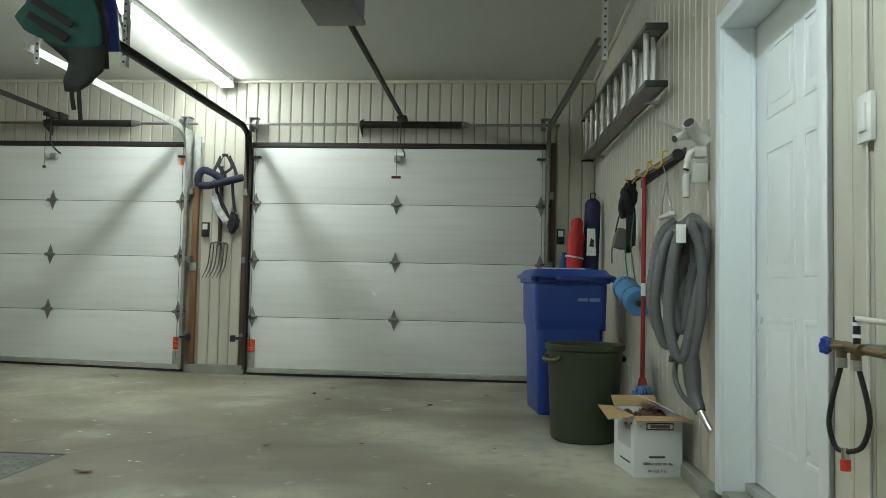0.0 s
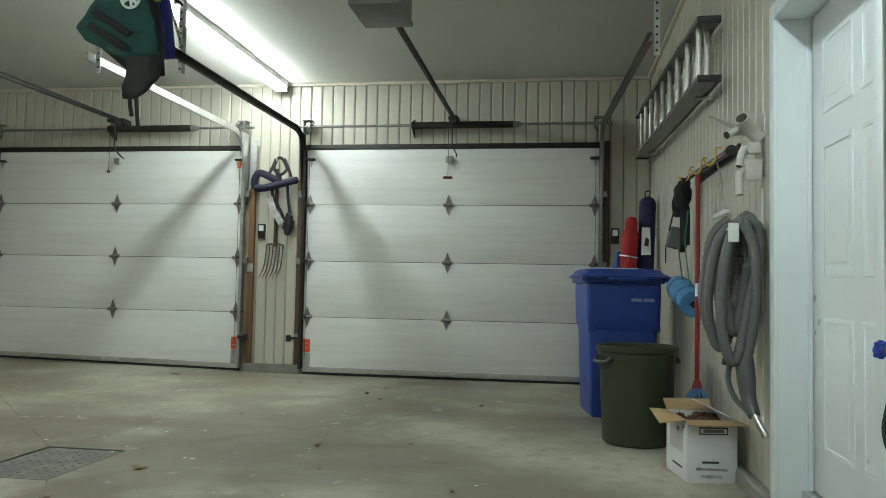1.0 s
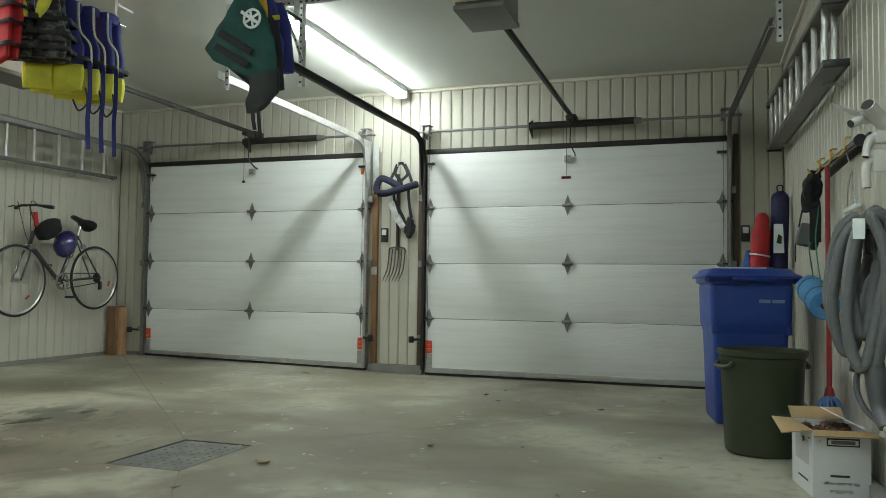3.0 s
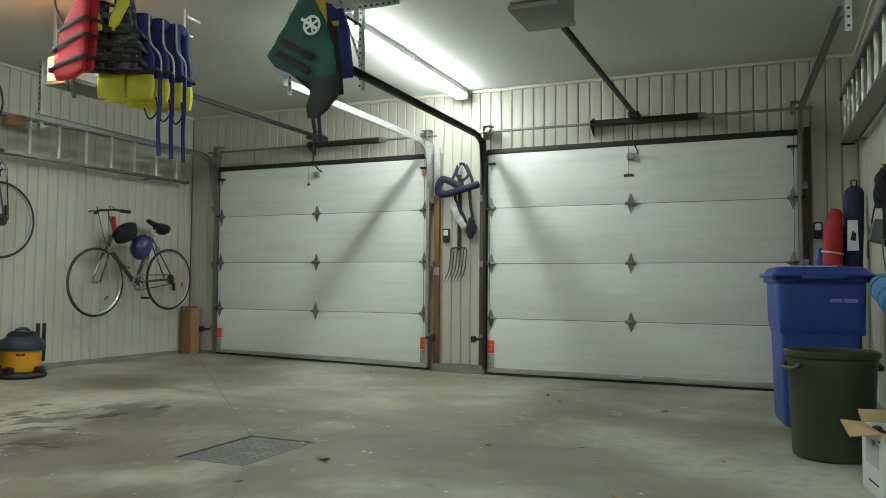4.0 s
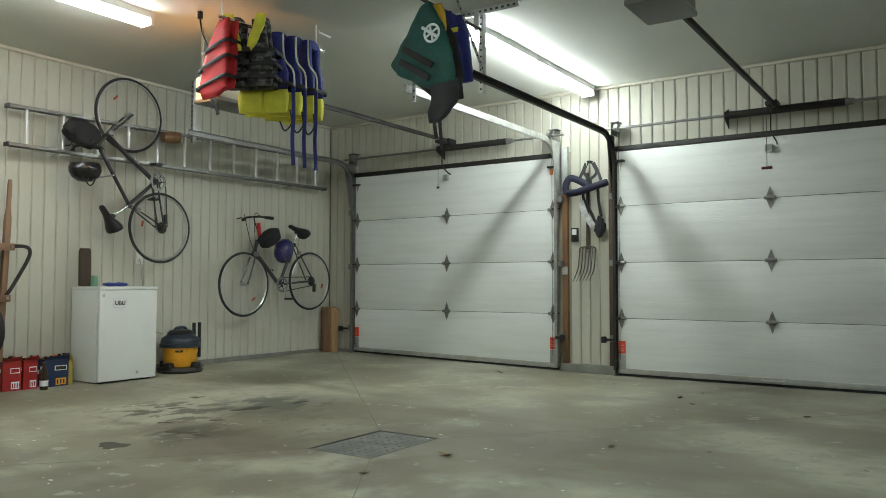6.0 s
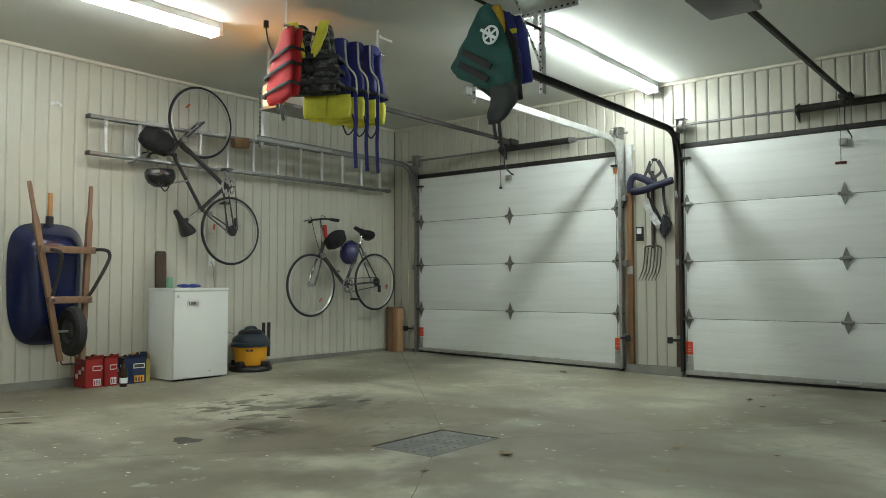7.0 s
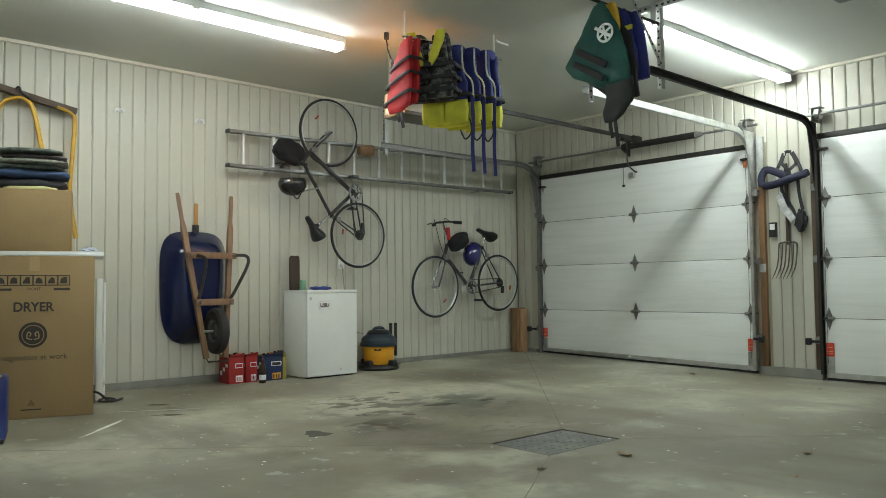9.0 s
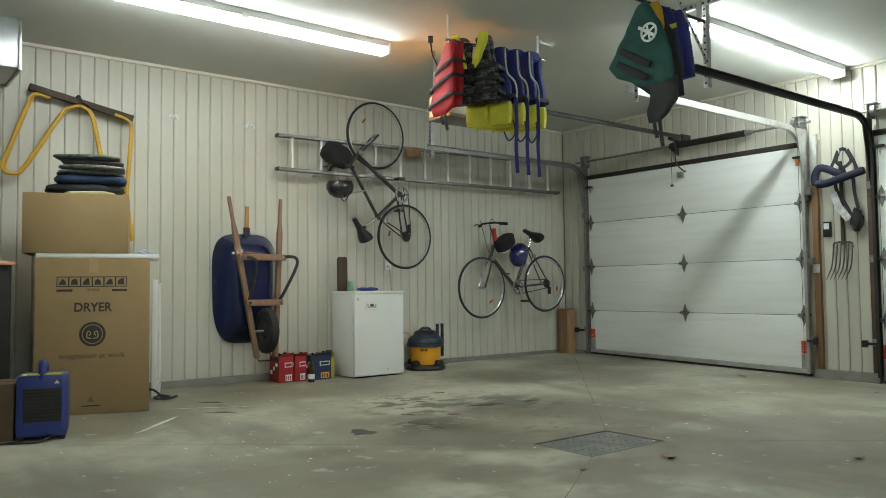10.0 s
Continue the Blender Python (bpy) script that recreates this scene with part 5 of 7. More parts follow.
for z, yl, yr, x in ((1.125, -4.395, -3.99, -4.845), (0.722, -4.325, -4.02, -4.835)):
    part("cross_brace", box((x + 0.02, (yl + yr) / 2, z), (0.03, yr - yl + 0.04, 0.055), 0.004), GRIPW, o)
    for y in (yl + 0.01, yr - 0.01):
        part("bolt", rod((x + 0.03, y, z), (x + 0.045, y, z), 0.012, seg=8), CHROME, o)
part("leg", tube(smooth_line([(-4.85, -4.0, 1.13), (-4.76, -3.93, 1.13), (-4.73, -3.90, 1.10), (-4.74, -3.91, 1.02), (-4.80, -4.0, 0.80), (-4.84, -4.04, 0.72)], 6), 0.016, 6, flat=0.4, normal=(1, 0, 0)), DARKSTEEL, o, "black steel leg strap")
part("leg", tube(smooth_line([(-4.85, -4.36, 1.13), (-4.74, -4.30, 1.10), (-4.74, -4.29, 1.02), (-4.80, -4.31, 0.80), (-4.84, -4.32, 0.72)], 6), 0.016, 6, flat=0.4, normal=(1, 0, 0)), DARKSTEEL, o, "black steel leg strap")
wc = Vector((-4.83, -4.15, 0.47))
w = part("wheel", turned([(0.10, -0.035), (0.17, -0.045), (0.195, -0.03), (0.203, 0), (0.195, 0.03), (0.17, 0.045), (0.10, 0.035)], wc, 36, (0, 1, 0)), RUBBER, o, "black rubber wheel")
part("rim", turned([(0.0, -0.03), (0.05, -0.03), (0.07, -0.01), (0.105, -0.035), (0.105, 0.035), (0.07, 0.01), (0.05, 0.03), (0, 0.03)], wc, 24, (0, 1, 0)), mat("grey_rim", (0.06, 0.06, 0.06), 0.5, 0.3), w)
part("axle", rod(wc - Vector((0, 0.12, 0)), wc + Vector((0, 0.12, 0)), 0.01), STEEL, w)
part("nose_guard", tube([(-4.84, -4.235, 0.24), (-4.80, -4.235, 0.21), (-4.80, -4.06, 0.21), (-4.84, -4.06, 0.24)], 0.007), DARKSTEEL, o)
sh = thing("shovel", (LEFT + 0.03, -4.211, 0.9), "wood-handled shovel hanging behind the wheelbarrow", "shovel")
part("handle", rod((LEFT + 0.02, -4.215, 0.7), (LEFT + 0.02, -4.205, 1.605), 0.019), mat("amber_wood", (0.45, 0.22, 0.06), 0.45, var=0.25, stretch=(6, 6, 0.6)), sh)
part("collar", rod((LEFT + 0.02, -4.209, 1.33), (LEFT + 0.02, -4.208, 1.41), 0.03), BLACKPL, sh)

# ---- boxes, pads and heater by the entrance of the long wall ----
M = frame_on((-4.30, -6.10), (-4.085, -5.39))
w, dp, h = 0.737, 0.62, 1.085
o = thing("cardboard_box", M.translation, "tall brown dryer carton with dark printing", "box")
part("carton", placed(span((0, 0, 0), (w, dp, h), 0.006), M), CARD, o)
part("tape", placed(span((w / 2 - 0.03, -0.001, h - 0.10), (w / 2 + 0.03, 0.3, h + 0.001)), M), CARDIN, o)
lettering("DRYER", 0.086, PRINT, M, 0.365, 0.74, o, wide=0.92, bold=0.0022)
ring = part("round_mark", placed(turned([(0.068, 0), (0.085, 0), (0.085, 0.0012), (0.068, 0.0012), (0.068, 0)], (0.365, -0.0008, 0.555), 40, (0, -1, 0)), M), PRINT, o)
part("round_mark", placed(turned([(0.0, 0), (0.062, 0), (0.062, 0.0012), (0.0, 0.0012)], (0.365, -0.0008, 0.555), 40, (0, -1, 0)), M), PRINT, o)
for sx in (-1, 1):
    part("mark_curl", placed(tube(smooth_line([(0.365 + sx * 0.005, -0.0025, 0.525), (0.365 + sx * 0.035, -0.0025, 0.535), (0.365 + sx * 0.03, -0.0025, 0.575), (0.365 + sx * 0.012, -0.0025, 0.565), (0.365 + sx * 0.02, -0.0025, 0.545)], 5), 0.004, 5), M), CARDIN, o)
lettering("imagination at work", 0.052, PRINT, M, 0.365, 0.405, o)
part("print_frame", placed(span((0.135, -0.001, 0.885), (0.585, 0.0, 0.957)), M), PRINT, o)
for k in range(6):
    part("pictogram_field", placed(span((0.141 + k * 0.0745, -0.002, 0.891), (0.207 + k * 0.0745, -0.001, 0.951)), M), CARD, o)
    part("pictogram", placed(plate([(0.15 + k * 0.0745, -0.0025, 0.9), (0.195 + k * 0.0745, -0.0025, 0.9), (0.19 + k * 0.0745, -0.0025, 0.925 + 0.01 * (k % 3)), (0.172 + k * 0.0745, -0.0025, 0.942), (0.155 + k * 0.0745, -0.0025, 0.918 + 0.012 * (k % 2))], 0.001), M), PRINT, o)
lettering("FRONT", 0.026, PRINT, M, 0.365, 0.862, o)
for x in (0.17, 0.52):
    part("print_bar", placed(span((x - 0.035, -0.001, 0.853), (x + 0.065, 0.0, 0.868)), M), PRINT, o)
part("print_bar", placed(span((0.30, -0.001, 0.055), (0.42, 0.0, 0.063)), M), PRINT, o)
part("recycle_mark", placed(plate([(0.335, -0.001, 0.085), (0.385, -0.001, 0.085), (0.36, -0.001, 0.13)], 0.001), M), mat("faded_print", (0.2, 0.13, 0.07), 0.8), o)
o = thing("white_board", M @ Vector((0.35, 0.3, h)), "flat white plastic tray lying on the tall carton", "tray")
part("tray", placed(span((0.0, 0.02, h + 0.001), (w + 0.06, dp, h + 0.035), 0.008), M), ENAMEL, o)
part("lip", placed(span((0.03, 0.012, h + 0.004), (w + 0.04, 0.02, h + 0.022), 0.002), M), ENAMEL, o)
o = thing("cloth_rag", M @ Vector((0.7, 0.1, h + 0.035)), "crumpled pale blue rag on the white tray", "rag")
bm = bmesh.new()
bmesh.ops.create_icosphere(bm, subdivisions=3, radius=1)
for v in bm.verts:
    v.co = Vector((v.co.x * 0.06, v.co.y * 0.05, max(v.co.z, -0.1) * 0.028 + 0.003)) * (1 + 0.35 * noise.noise(v.co * 2.2))
part("cloth", placed(bm, M @ Matrix.Translation((0.70, 0.09, h + 0.036))), mat("rag_blue", (0.42, 0.47, 0.55), 0.9, var=0.3), o)
o = thing("cardboard_box", M @ Vector((0.25, 0.25, h + 0.035)), "plain brown cardboard box on the white tray", "box")
UB = M @ Matrix.Translation((-0.085, 0.02, h + 0.0355))
uw, ud, uh = 0.675, 0.45, 0.42
part("front_panel", placed(span((0, 0, 0), (uw, 0.006, uh), 0.002), UB), CARD, o)
part("rear_panel", placed(span((0, ud - 0.006, 0), (uw, ud, uh), 0.002), UB), CARD, o)
part("side_panel", placed(span((0, 0.006, 0), (0.006, ud - 0.006, uh), 0.002), UB), CARD, o)
part("side_panel", placed(span((uw - 0.006, 0.006, 0), (uw, ud - 0.006, uh), 0.002), UB), CARD, o)
part("lid_flap", placed(span((0.006, 0.006, uh - 0.012), (uw - 0.006, ud - 0.006, uh - 0.004)), UB), CARDIN, o)


def folded(name, at, sx, sy, sz, material, label, category, layers, seed):
    """A folded cloth or pad: soft stacked layers."""
    o = thing(name, at, label, category)
    for k in range(layers):
        bm = bmesh.new()
        bmesh.ops.create_uvsphere(bm, u_segments=36, v_segments=14, radius=1)
        for v in bm.verts:
            c = v.co.copy()
            f = lambda t, e: math.copysign(abs(t) ** e, t)
            r = 1 + 0.22 * noise.noise(Vector((c.x * 1.6, c.y * 1.6, seed + k))) + 0.03 * noise.noise(c * 6 + Vector((seed, 0, k)))
            v.co = Vector((f(c.x, 0.6) * sx * r, f(c.y, 0.6) * sy * r, f(c.z, 0.6) * sz * 0.5 * (1 + 0.4 * noise.noise(Vector((c.x * 2.5, c.y * 2.5, seed + k * 3))))))
        bm.transform(UB.to_3x3().to_4x4())
        off = Vector(((k % 2) * 0.03 - 0.015, (k % 3) * 0.025 - 0.02, 0))
        bmesh.ops.translate(bm, verts=bm.verts, vec=Vector(at) + off + Vector((0, 0, sz * (k + 0.5))))
        part("layer", bm, material[k % len(material)] if isinstance(material, list) else material, o)
    return o


yc = mat("pale_yellow_cloth", (0.55, 0.52, 0.28), 0.9, var=0.2, scale=14)
bc = mat("blue_blanket", (0.03, 0.055, 0.13), 0.9, var=0.35, scale=12, bump=0.3, bump_scale=60)
kc = mat("charcoal_blanket", (0.035, 0.037, 0.045), 0.9, var=0.35, scale=12, bump=0.3, bump_scale=60)
pc = [mat("patterned_pad", (0.10, 0.12, 0.10), 0.8, var=0.9, scale=26, bump=0.3), mat("grey_pad", (0.20, 0.20, 0.18), 0.85, var=0.6, scale=30), mat("plum_pad", (0.10, 0.08, 0.085), 0.85, var=0.5, scale=30)]
top = UB @ Vector((0.40, 0.2, uh))
folded("yellow_cloth", top + UB.to_3x3() @ Vector((0.04, -0.08, -0.002)), 0.17, 0.08, 0.03, yc, "pale yellow cloth on the cardboard box", "cloth", 1, 3)
folded("folded_blanket", top + UB.to_3x3() @ Vector((0.0, 0.02, 0.022)), 0.26, 0.16, 0.062, [kc, bc], "folded blue and charcoal blanket on the box", "blanket", 2, 7)
folded("seat_pad", top + UB.to_3x3() @ Vector((0.02, 0.0, 0.145)), 0.215, 0.17, 0.036, pc, "stack of thin patterned seat pads", "seat pads", 4, 11)

# white folding table frame behind the carton
o = thing("folded_table", (-4.72, -5.12, 0), "white folded plastic table leaning behind the carton", "folding table")
p, q = Vector((-4.60, -5.175, 0.0)), Vector((-5.0, -5.02, 0.0))
mt = frame_on((-4.60, -5.175), (-4.95, -5.035), 0.0)
tw = 0.37
for lo, hi in (((0, 0, 0.08), (0.025, 0.045, 0.925)), ((tw - 0.025, 0, 0.08), (tw, 0.045, 0.925)), ((0.025, 0, 0.90), (tw - 0.025, 0.045, 0.925)), ((0.025, 0, 0.08), (tw - 0.025, 0.045, 0.105))):
    part("rim", placed(span(lo, hi, 0.008), mt), ENAMEL, o)
part("top_sheet", placed(span((0.02, 0.015, 0.1), (tw - 0.02, 0.03, 0.905)), mt), mat("pale_plastic", (0.6, 0.6, 0.57), 0.5), o)
part("foot", placed(span((0.0, 0.0, 0.0), (0.05, 0.045, 0.085), 0.008), mt), ENAMEL, o)
part("foot", placed(span((tw - 0.05, 0.0, 0.0), (tw, 0.045, 0.085), 0.008), mt), ENAMEL, o)
o = thing("extension_cord", (-4.5, -5.15, 0), "loose black extension cord on the floor", "cord")
part("cable", tube(smooth_line([(-4.62, -5.30, 0.06), (-4.56, -5.22, 0.07), (-4.50, -5.16, 0.01), (-4.58, -5.08, 0.002), (-4.64, -5.14, 0.012), (-4.55, -5.21, 0.004), (-4.48, -5.13, 0.004), (-4.58, -5.03, 0.004)], 7), 0.009, 6), RUBBER, o)

# portable heater and the carton beside it
M = frame_on((-3.468, -6.335), (-3.398, -6.072))
hw, hd, hh = 0.275, 0.20, 0.385
BLUEPL = mat("blue_plastic", (0.018, 0.036, 0.21), 0.4, var=0.12, coat=0.15)
o = thing("portable_heater", M.translation, "blue plastic portable blower with a dark grille", "heater")
part("shell", placed(span((0, 0, 0.02), (hw, hd, hh), 0.035), M), BLUEPL, o)
part("carry_handle", placed(tube(smooth_line([(hw * 0.5, 0.02, hh - 0.03), (hw * 0.5, 0.03, hh + 0.04), (hw * 0.48, 0.1, hh + 0.055), (hw * 0.5, 0.17, hh + 0.035), (hw * 0.5, 0.18, hh - 0.02)], 6), 0.024, 10), M), BLUEPL, o, "thick blue carry handle")
part("grille_recess", placed(span((0.04, -0.004, 0.11), (hw - 0.035, 0.004, 0.305), 0.003), M), BLACKPL, o)
for k in range(9):
    part("grille_bar", placed(span((0.045, -0.009, 0.122 + k * 0.02), (hw - 0.04, -0.003, 0.128 + k * 0.02)), M), DARKSTEEL, o)
part("yellow_stripe", placed(span((0.03, 0.0, hh - 0.006), (hw - 0.03, 0.06, hh + 0.002), 0.001), M), mat("yellow_strip", (0.5, 0.5, 0.1), 0.5), o)
part("warning_mark", placed(plate([(hw - 0.075, -0.001, 0.328), (hw - 0.045, -0.001, 0.328), (hw - 0.06, -0.001, 0.35)], 0.002), M), SMOOTHWHITE, o)
for x in (0.03, hw - 0.03):
    part("foot", placed(span((x - 0.015, 0.02, 0.0), (x + 0.015, hd - 0.02, 0.03), 0.004), M), BLACKPL, o)
part("power_cord", placed(tube(smooth_line([(hw * 0.7, 0.02, 0.03), (hw * 0.5, -0.06, 0.008), (0.0, -0.05, 0.008), (-0.12, -0.03, 0.01), (-0.16, 0.0, 0.05), (-0.22, 0.06, 0.06)], 8), 0.008, 6), M), RUBBER, o)
# low carton: its brown is darkened to carry the shade it stands in
o = thing("cardboard_box", (-3.8, -6.5, 0), "low brown cardboard box beside the blue heater, darkened for shade", "box")
part("carton", placed(span((-0.42, 0.06, 0), (-0.012, 0.4, 0.33), 0.005), M), mat("shaded_cardboard", (0.12, 0.075, 0.04), 0.8, var=0.2, scale=5), o)
part("lid_seam", placed(span((-0.42, 0.22, 0.3295), (-0.012, 0.226, 0.3315)), M), PRINT, o)
# near-black block below the reddish board carries the shade under a worktop
SHADE_BLACK = mat("worktop_shade", (0.02, 0.015, 0.012), 0.6, var=0.3, scale=6)
o = thing("shaded_worktop", (-4.6, -6.75, 0), "worktop with a near-black block for the shade beneath", "cabinet")
part("body", span((-5.10, -7.3, 0.0), (-4.42, -6.22, 1.02), 0.006), SHADE_BLACK, o)
part("top_board", span((-5.10, -7.3, 1.022), (-4.38, -6.20, 1.05), 0.004), mat("salmon_edge", (0.55, 0.25, 0.16), 0.6), o, "reddish wooden top board")
part("shade_slab", span((-4.42, -6.74, 0.06), (-4.40, -6.24, 0.98), 0.003), SHADE_BLACK, o)
o = thing("air_duct", (-4.85, -6.7, TOP), "galvanised square air duct under the ceiling", "duct")
part("duct_body", span((-5.14, -7.6, 2.44), (-4.58, -6.165, TOP - 0.002), 0.003), mat("duct_steel", (0.42, 0.44, 0.45), 0.35, 0.8, var=0.15, scale=10), o)
part("flange", span((-5.145, -6.18, 2.425), (-4.565, -6.16, TOP - 0.002), 0.002), STEEL, o)

# yellow folding frame on the wall
SAW = mat("yellow_paint", (0.55, 0.32, 0.022), 0.4, var=0.15, dirt=(0.25, 0.15, 0.04), dirt_amount=0.4, dirt_scale=12)
o = thing("sawhorse", (LEFT + 0.06, -5.64, 1.7), "folded yellow steel sawhorse hung by its wooden bar", "sawhorse")
xs = LEFT + 0.09
p, q = Vector((xs, -6.03, 2.432)), Vector((xs, -5.25, 2.277))
part("wooden_bar", box((p + q) / 2, (0.06, (q - p).length, 0.05), 0.004, (q - p).to_track_quat("Y", "Z").to_matrix().to_4x4()), DARKWOOD, o)
LEGS = (
    [(xs + 0.03, -5.90, 2.36), (xs + 0.035, -6.0, 2.37), (xs + 0.04, -6.06, 2.25), (xs + 0.03, -6.19, 1.86), (xs + 0.03, -6.205, 1.77), (xs + 0.03, -6.14, 1.74), (xs + 0.03, -6.06, 1.80), (xs + 0.04, -5.82, 2.22), (xs + 0.04, -5.74, 2.30), (xs + 0.04, -5.65, 2.32), (xs + 0.04, -5.58, 2.24), (xs + 0.03, -5.51, 1.93), (xs + 0.02, -5.44, 1.6)],
    [(xs + 0.03, -5.40, 2.29), (xs + 0.035, -5.31, 2.26), (xs + 0.035, -5.275, 2.2), (xs + 0.03, -5.285, 1.95), (xs + 0.02, -5.30, 1.6), (xs + 0.02, -5.25, 1.25)],
)
for leg in LEGS:
    for dx, dy, dz in ((0.0, 0.0, 0.0), (-0.035, 0.022, 0.008)):
        part("leg_tube", tube(smooth_line([(x + dx, y + dy, z + dz) for x, y, z in leg], 8), 0.0125, 10), SAW, o, "yellow bent steel leg")
part("wall_peg", tube(smooth_line([(LEFT, -5.68, 2.40), (xs + 0.05, -5.68, 2.40), (xs + 0.06, -5.66, 2.36), (xs + 0.05, -5.6, 2.33)], 5), 0.009), DARKSTEEL, o)

# ---- life vests on their rods ----
rod_o = thing("hanging_rod", (-2.67, -3.3, TOP), "steel rod hung from the ceiling for life vests", "hanging rod")
part("bar", rod((-2.705, -3.76, 2.62), (-2.65, -2.80, 2.62), 0.012), CHROME, rod_o)
for x, y in ((-2.703, -3.735), (-2.655, -2.88)):
    part("hanger", span((x - 0.007, y - 0.003, 2.60), (x + 0.007, y + 0.003, TOP)), ENAMEL, rod_o, "white hanger strap")


def pad(rows, y, thick, bm=None, seg=20, puff=0.0, seed=0.0):
    """A stuffed panel hanging in an x-z plane at y: rows of (z, x0, x1) from top to bottom."""
    t = bmesh.new()
    fine = []
    for (z0, a0, b0), (z1, a1, b1) in zip(rows, rows[1:]):
        for k in range(4):
            f = k / 4
            f2 = f * f * (3 - 2 * f) * 0.4 + f * 0.6
            fine.append((z0 + (z1 - z0) * f, a0 + (a1 - a0) * f2, b0 + (b1 - b0) * f2))
    fine.append(rows[-1])
    rings = []
    for i, (z, a, b) in enumerate(fine):
        e = min(i, len(fine) - 1 - i)
        th = thick * (0.45 if e == 0 else 0.85 if e == 1 else 1.0)
        ring = []
        for j in range(seg):
            an = 2 * math.pi * j / seg
            c, s = math.cos(an), math.sin(an)
            x = (a + b) / 2 + math.copysign(abs(c) ** 0.7, c) * (b - a) / 2
            wob = puff * noise.noise(Vector((x * 9, z * 9, seed)))
            ring.append(t.verts.new((x, y + math.copysign(abs(s) ** 0.6, s) * th / 2 + wob, z)))
        rings.append(ring)
    for a, b in zip(rings, rings[1:]):
        for j in range(seg):
            t.faces.new((a[j], a[(j + 1) % seg], b[(j + 1) % seg], b[j]))
    t.faces.new(rings[0]), t.faces.new(list(reversed(rings[-1])))
    bmesh.ops.recalc_face_normals(t, faces=t.faces)
    return merge(bm or bmesh.new(), t)


def cloth(name, color, var=0.2):
    return mat(name, color, 0.7, var=var, scale=10, bump=0.25, bump_scale=80)


VBLUE, VYEL, VRED, VBLK, VGRY = cloth("vest_blue", (0.017, 0.023, 0.16)), cloth("vest_yellow", (0.62, 0.60, 0.05)), cloth("vest_red", (0.5, 0.02, 0.025)), cloth("vest_black", (0.014, 0.014, 0.015)), mat("vest_camo", (0.016, 0.016, 0.017), 0.75, var=0.5, scale=16, bump=0.6, bump_scale=30, dirt=(0.2, 0.205, 0.195), dirt_amount=1.0, dirt_scale=17, stretch=(1, 1, 1.8))
VWHITE, VGREEN, VGOLD = cloth("vest_piping", (0.6, 0.6, 0.45)), cloth("vest_green", (0.010, 0.078, 0.066), 0.35), cloth("vest_gold", (0.55, 0.33, 0.03))


def vest(xc, y, top, upper, lower, label, split, w=0.24, long=0.555):
    """A sleeveless vest over the rod: two front halves and a back, belts and buckles."""
    o = thing("life_vest", (xc, y, top), label, "life vest", "life vests on the rod")
    for dy in (-0.055, 0.055):
        for s in (-1, 1):
            rows = [(top + 0.02, 0.035, min(0.13, w)), (top - 0.07, 0.045, min(0.135, w)), (top - 0.17, 0.025, min(0.15, w)), (top - 0.25, 0.002, w), (top - split, 0.001, w)]
            rows = [(z, xc + min(s * a, s * b), xc + max(s * a, s * b)) for z, a, b in rows]
            nm = "front_panel" if dy < 0 else "back_panel"
            part(nm, pad(rows, y + dy, 0.062, puff=0.02, seed=xc + s), upper, o)
            low = [(top - split - 0.002, 0.001, w), (top - split - 0.06, 0.001, w * 1.02), (top - long, 0.002, w * 0.98)]
            low = [(z, xc + min(s * a, s * b), xc + max(s * a, s * b)) for z, a, b in low]
            part("lower_panel", pad(low, y + dy, 0.07, puff=0.02, seed=xc + s * 2), lower, o)
    hs = min(0.09, w - 0.045)
    for s in (-1, 1):
        part("shoulder", pad([(top + 0.045, xc + s * hs - 0.04, xc + s * hs + 0.04), (top + 0.03, xc + s * hs - 0.043, xc + s * hs + 0.043), (top - 0.02, xc + s * hs - 0.043, xc + s * hs + 0.043)], y, 0.15), upper, o)
    for dz in ((0.34,) if long > 0.5 else (0.2, 0.29, 0.38)):
        z = top - dz
        part("belt", tube(smooth_line([(xc - w - 0.012, y - 0.09, z), (xc, y - 0.108, z - 0.006), (xc + w + 0.012, y - 0.09, z), (xc + w + 0.022, y, z + 0.004), (xc + w + 0.012, y + 0.09, z + 0.004), (xc, y + 0.105, z), (xc - w - 0.012, y + 0.09, z), (xc - w - 0.022, y, z)], 4, True), 0.0045, 6, True, flat=3.2), VBLK, o, "dark webbing belt")
        part("buckle", box((xc + 0.015, y - 0.115, z), (0.055, 0.02, 0.035), 0.005), BLACKPL, o)
    return o


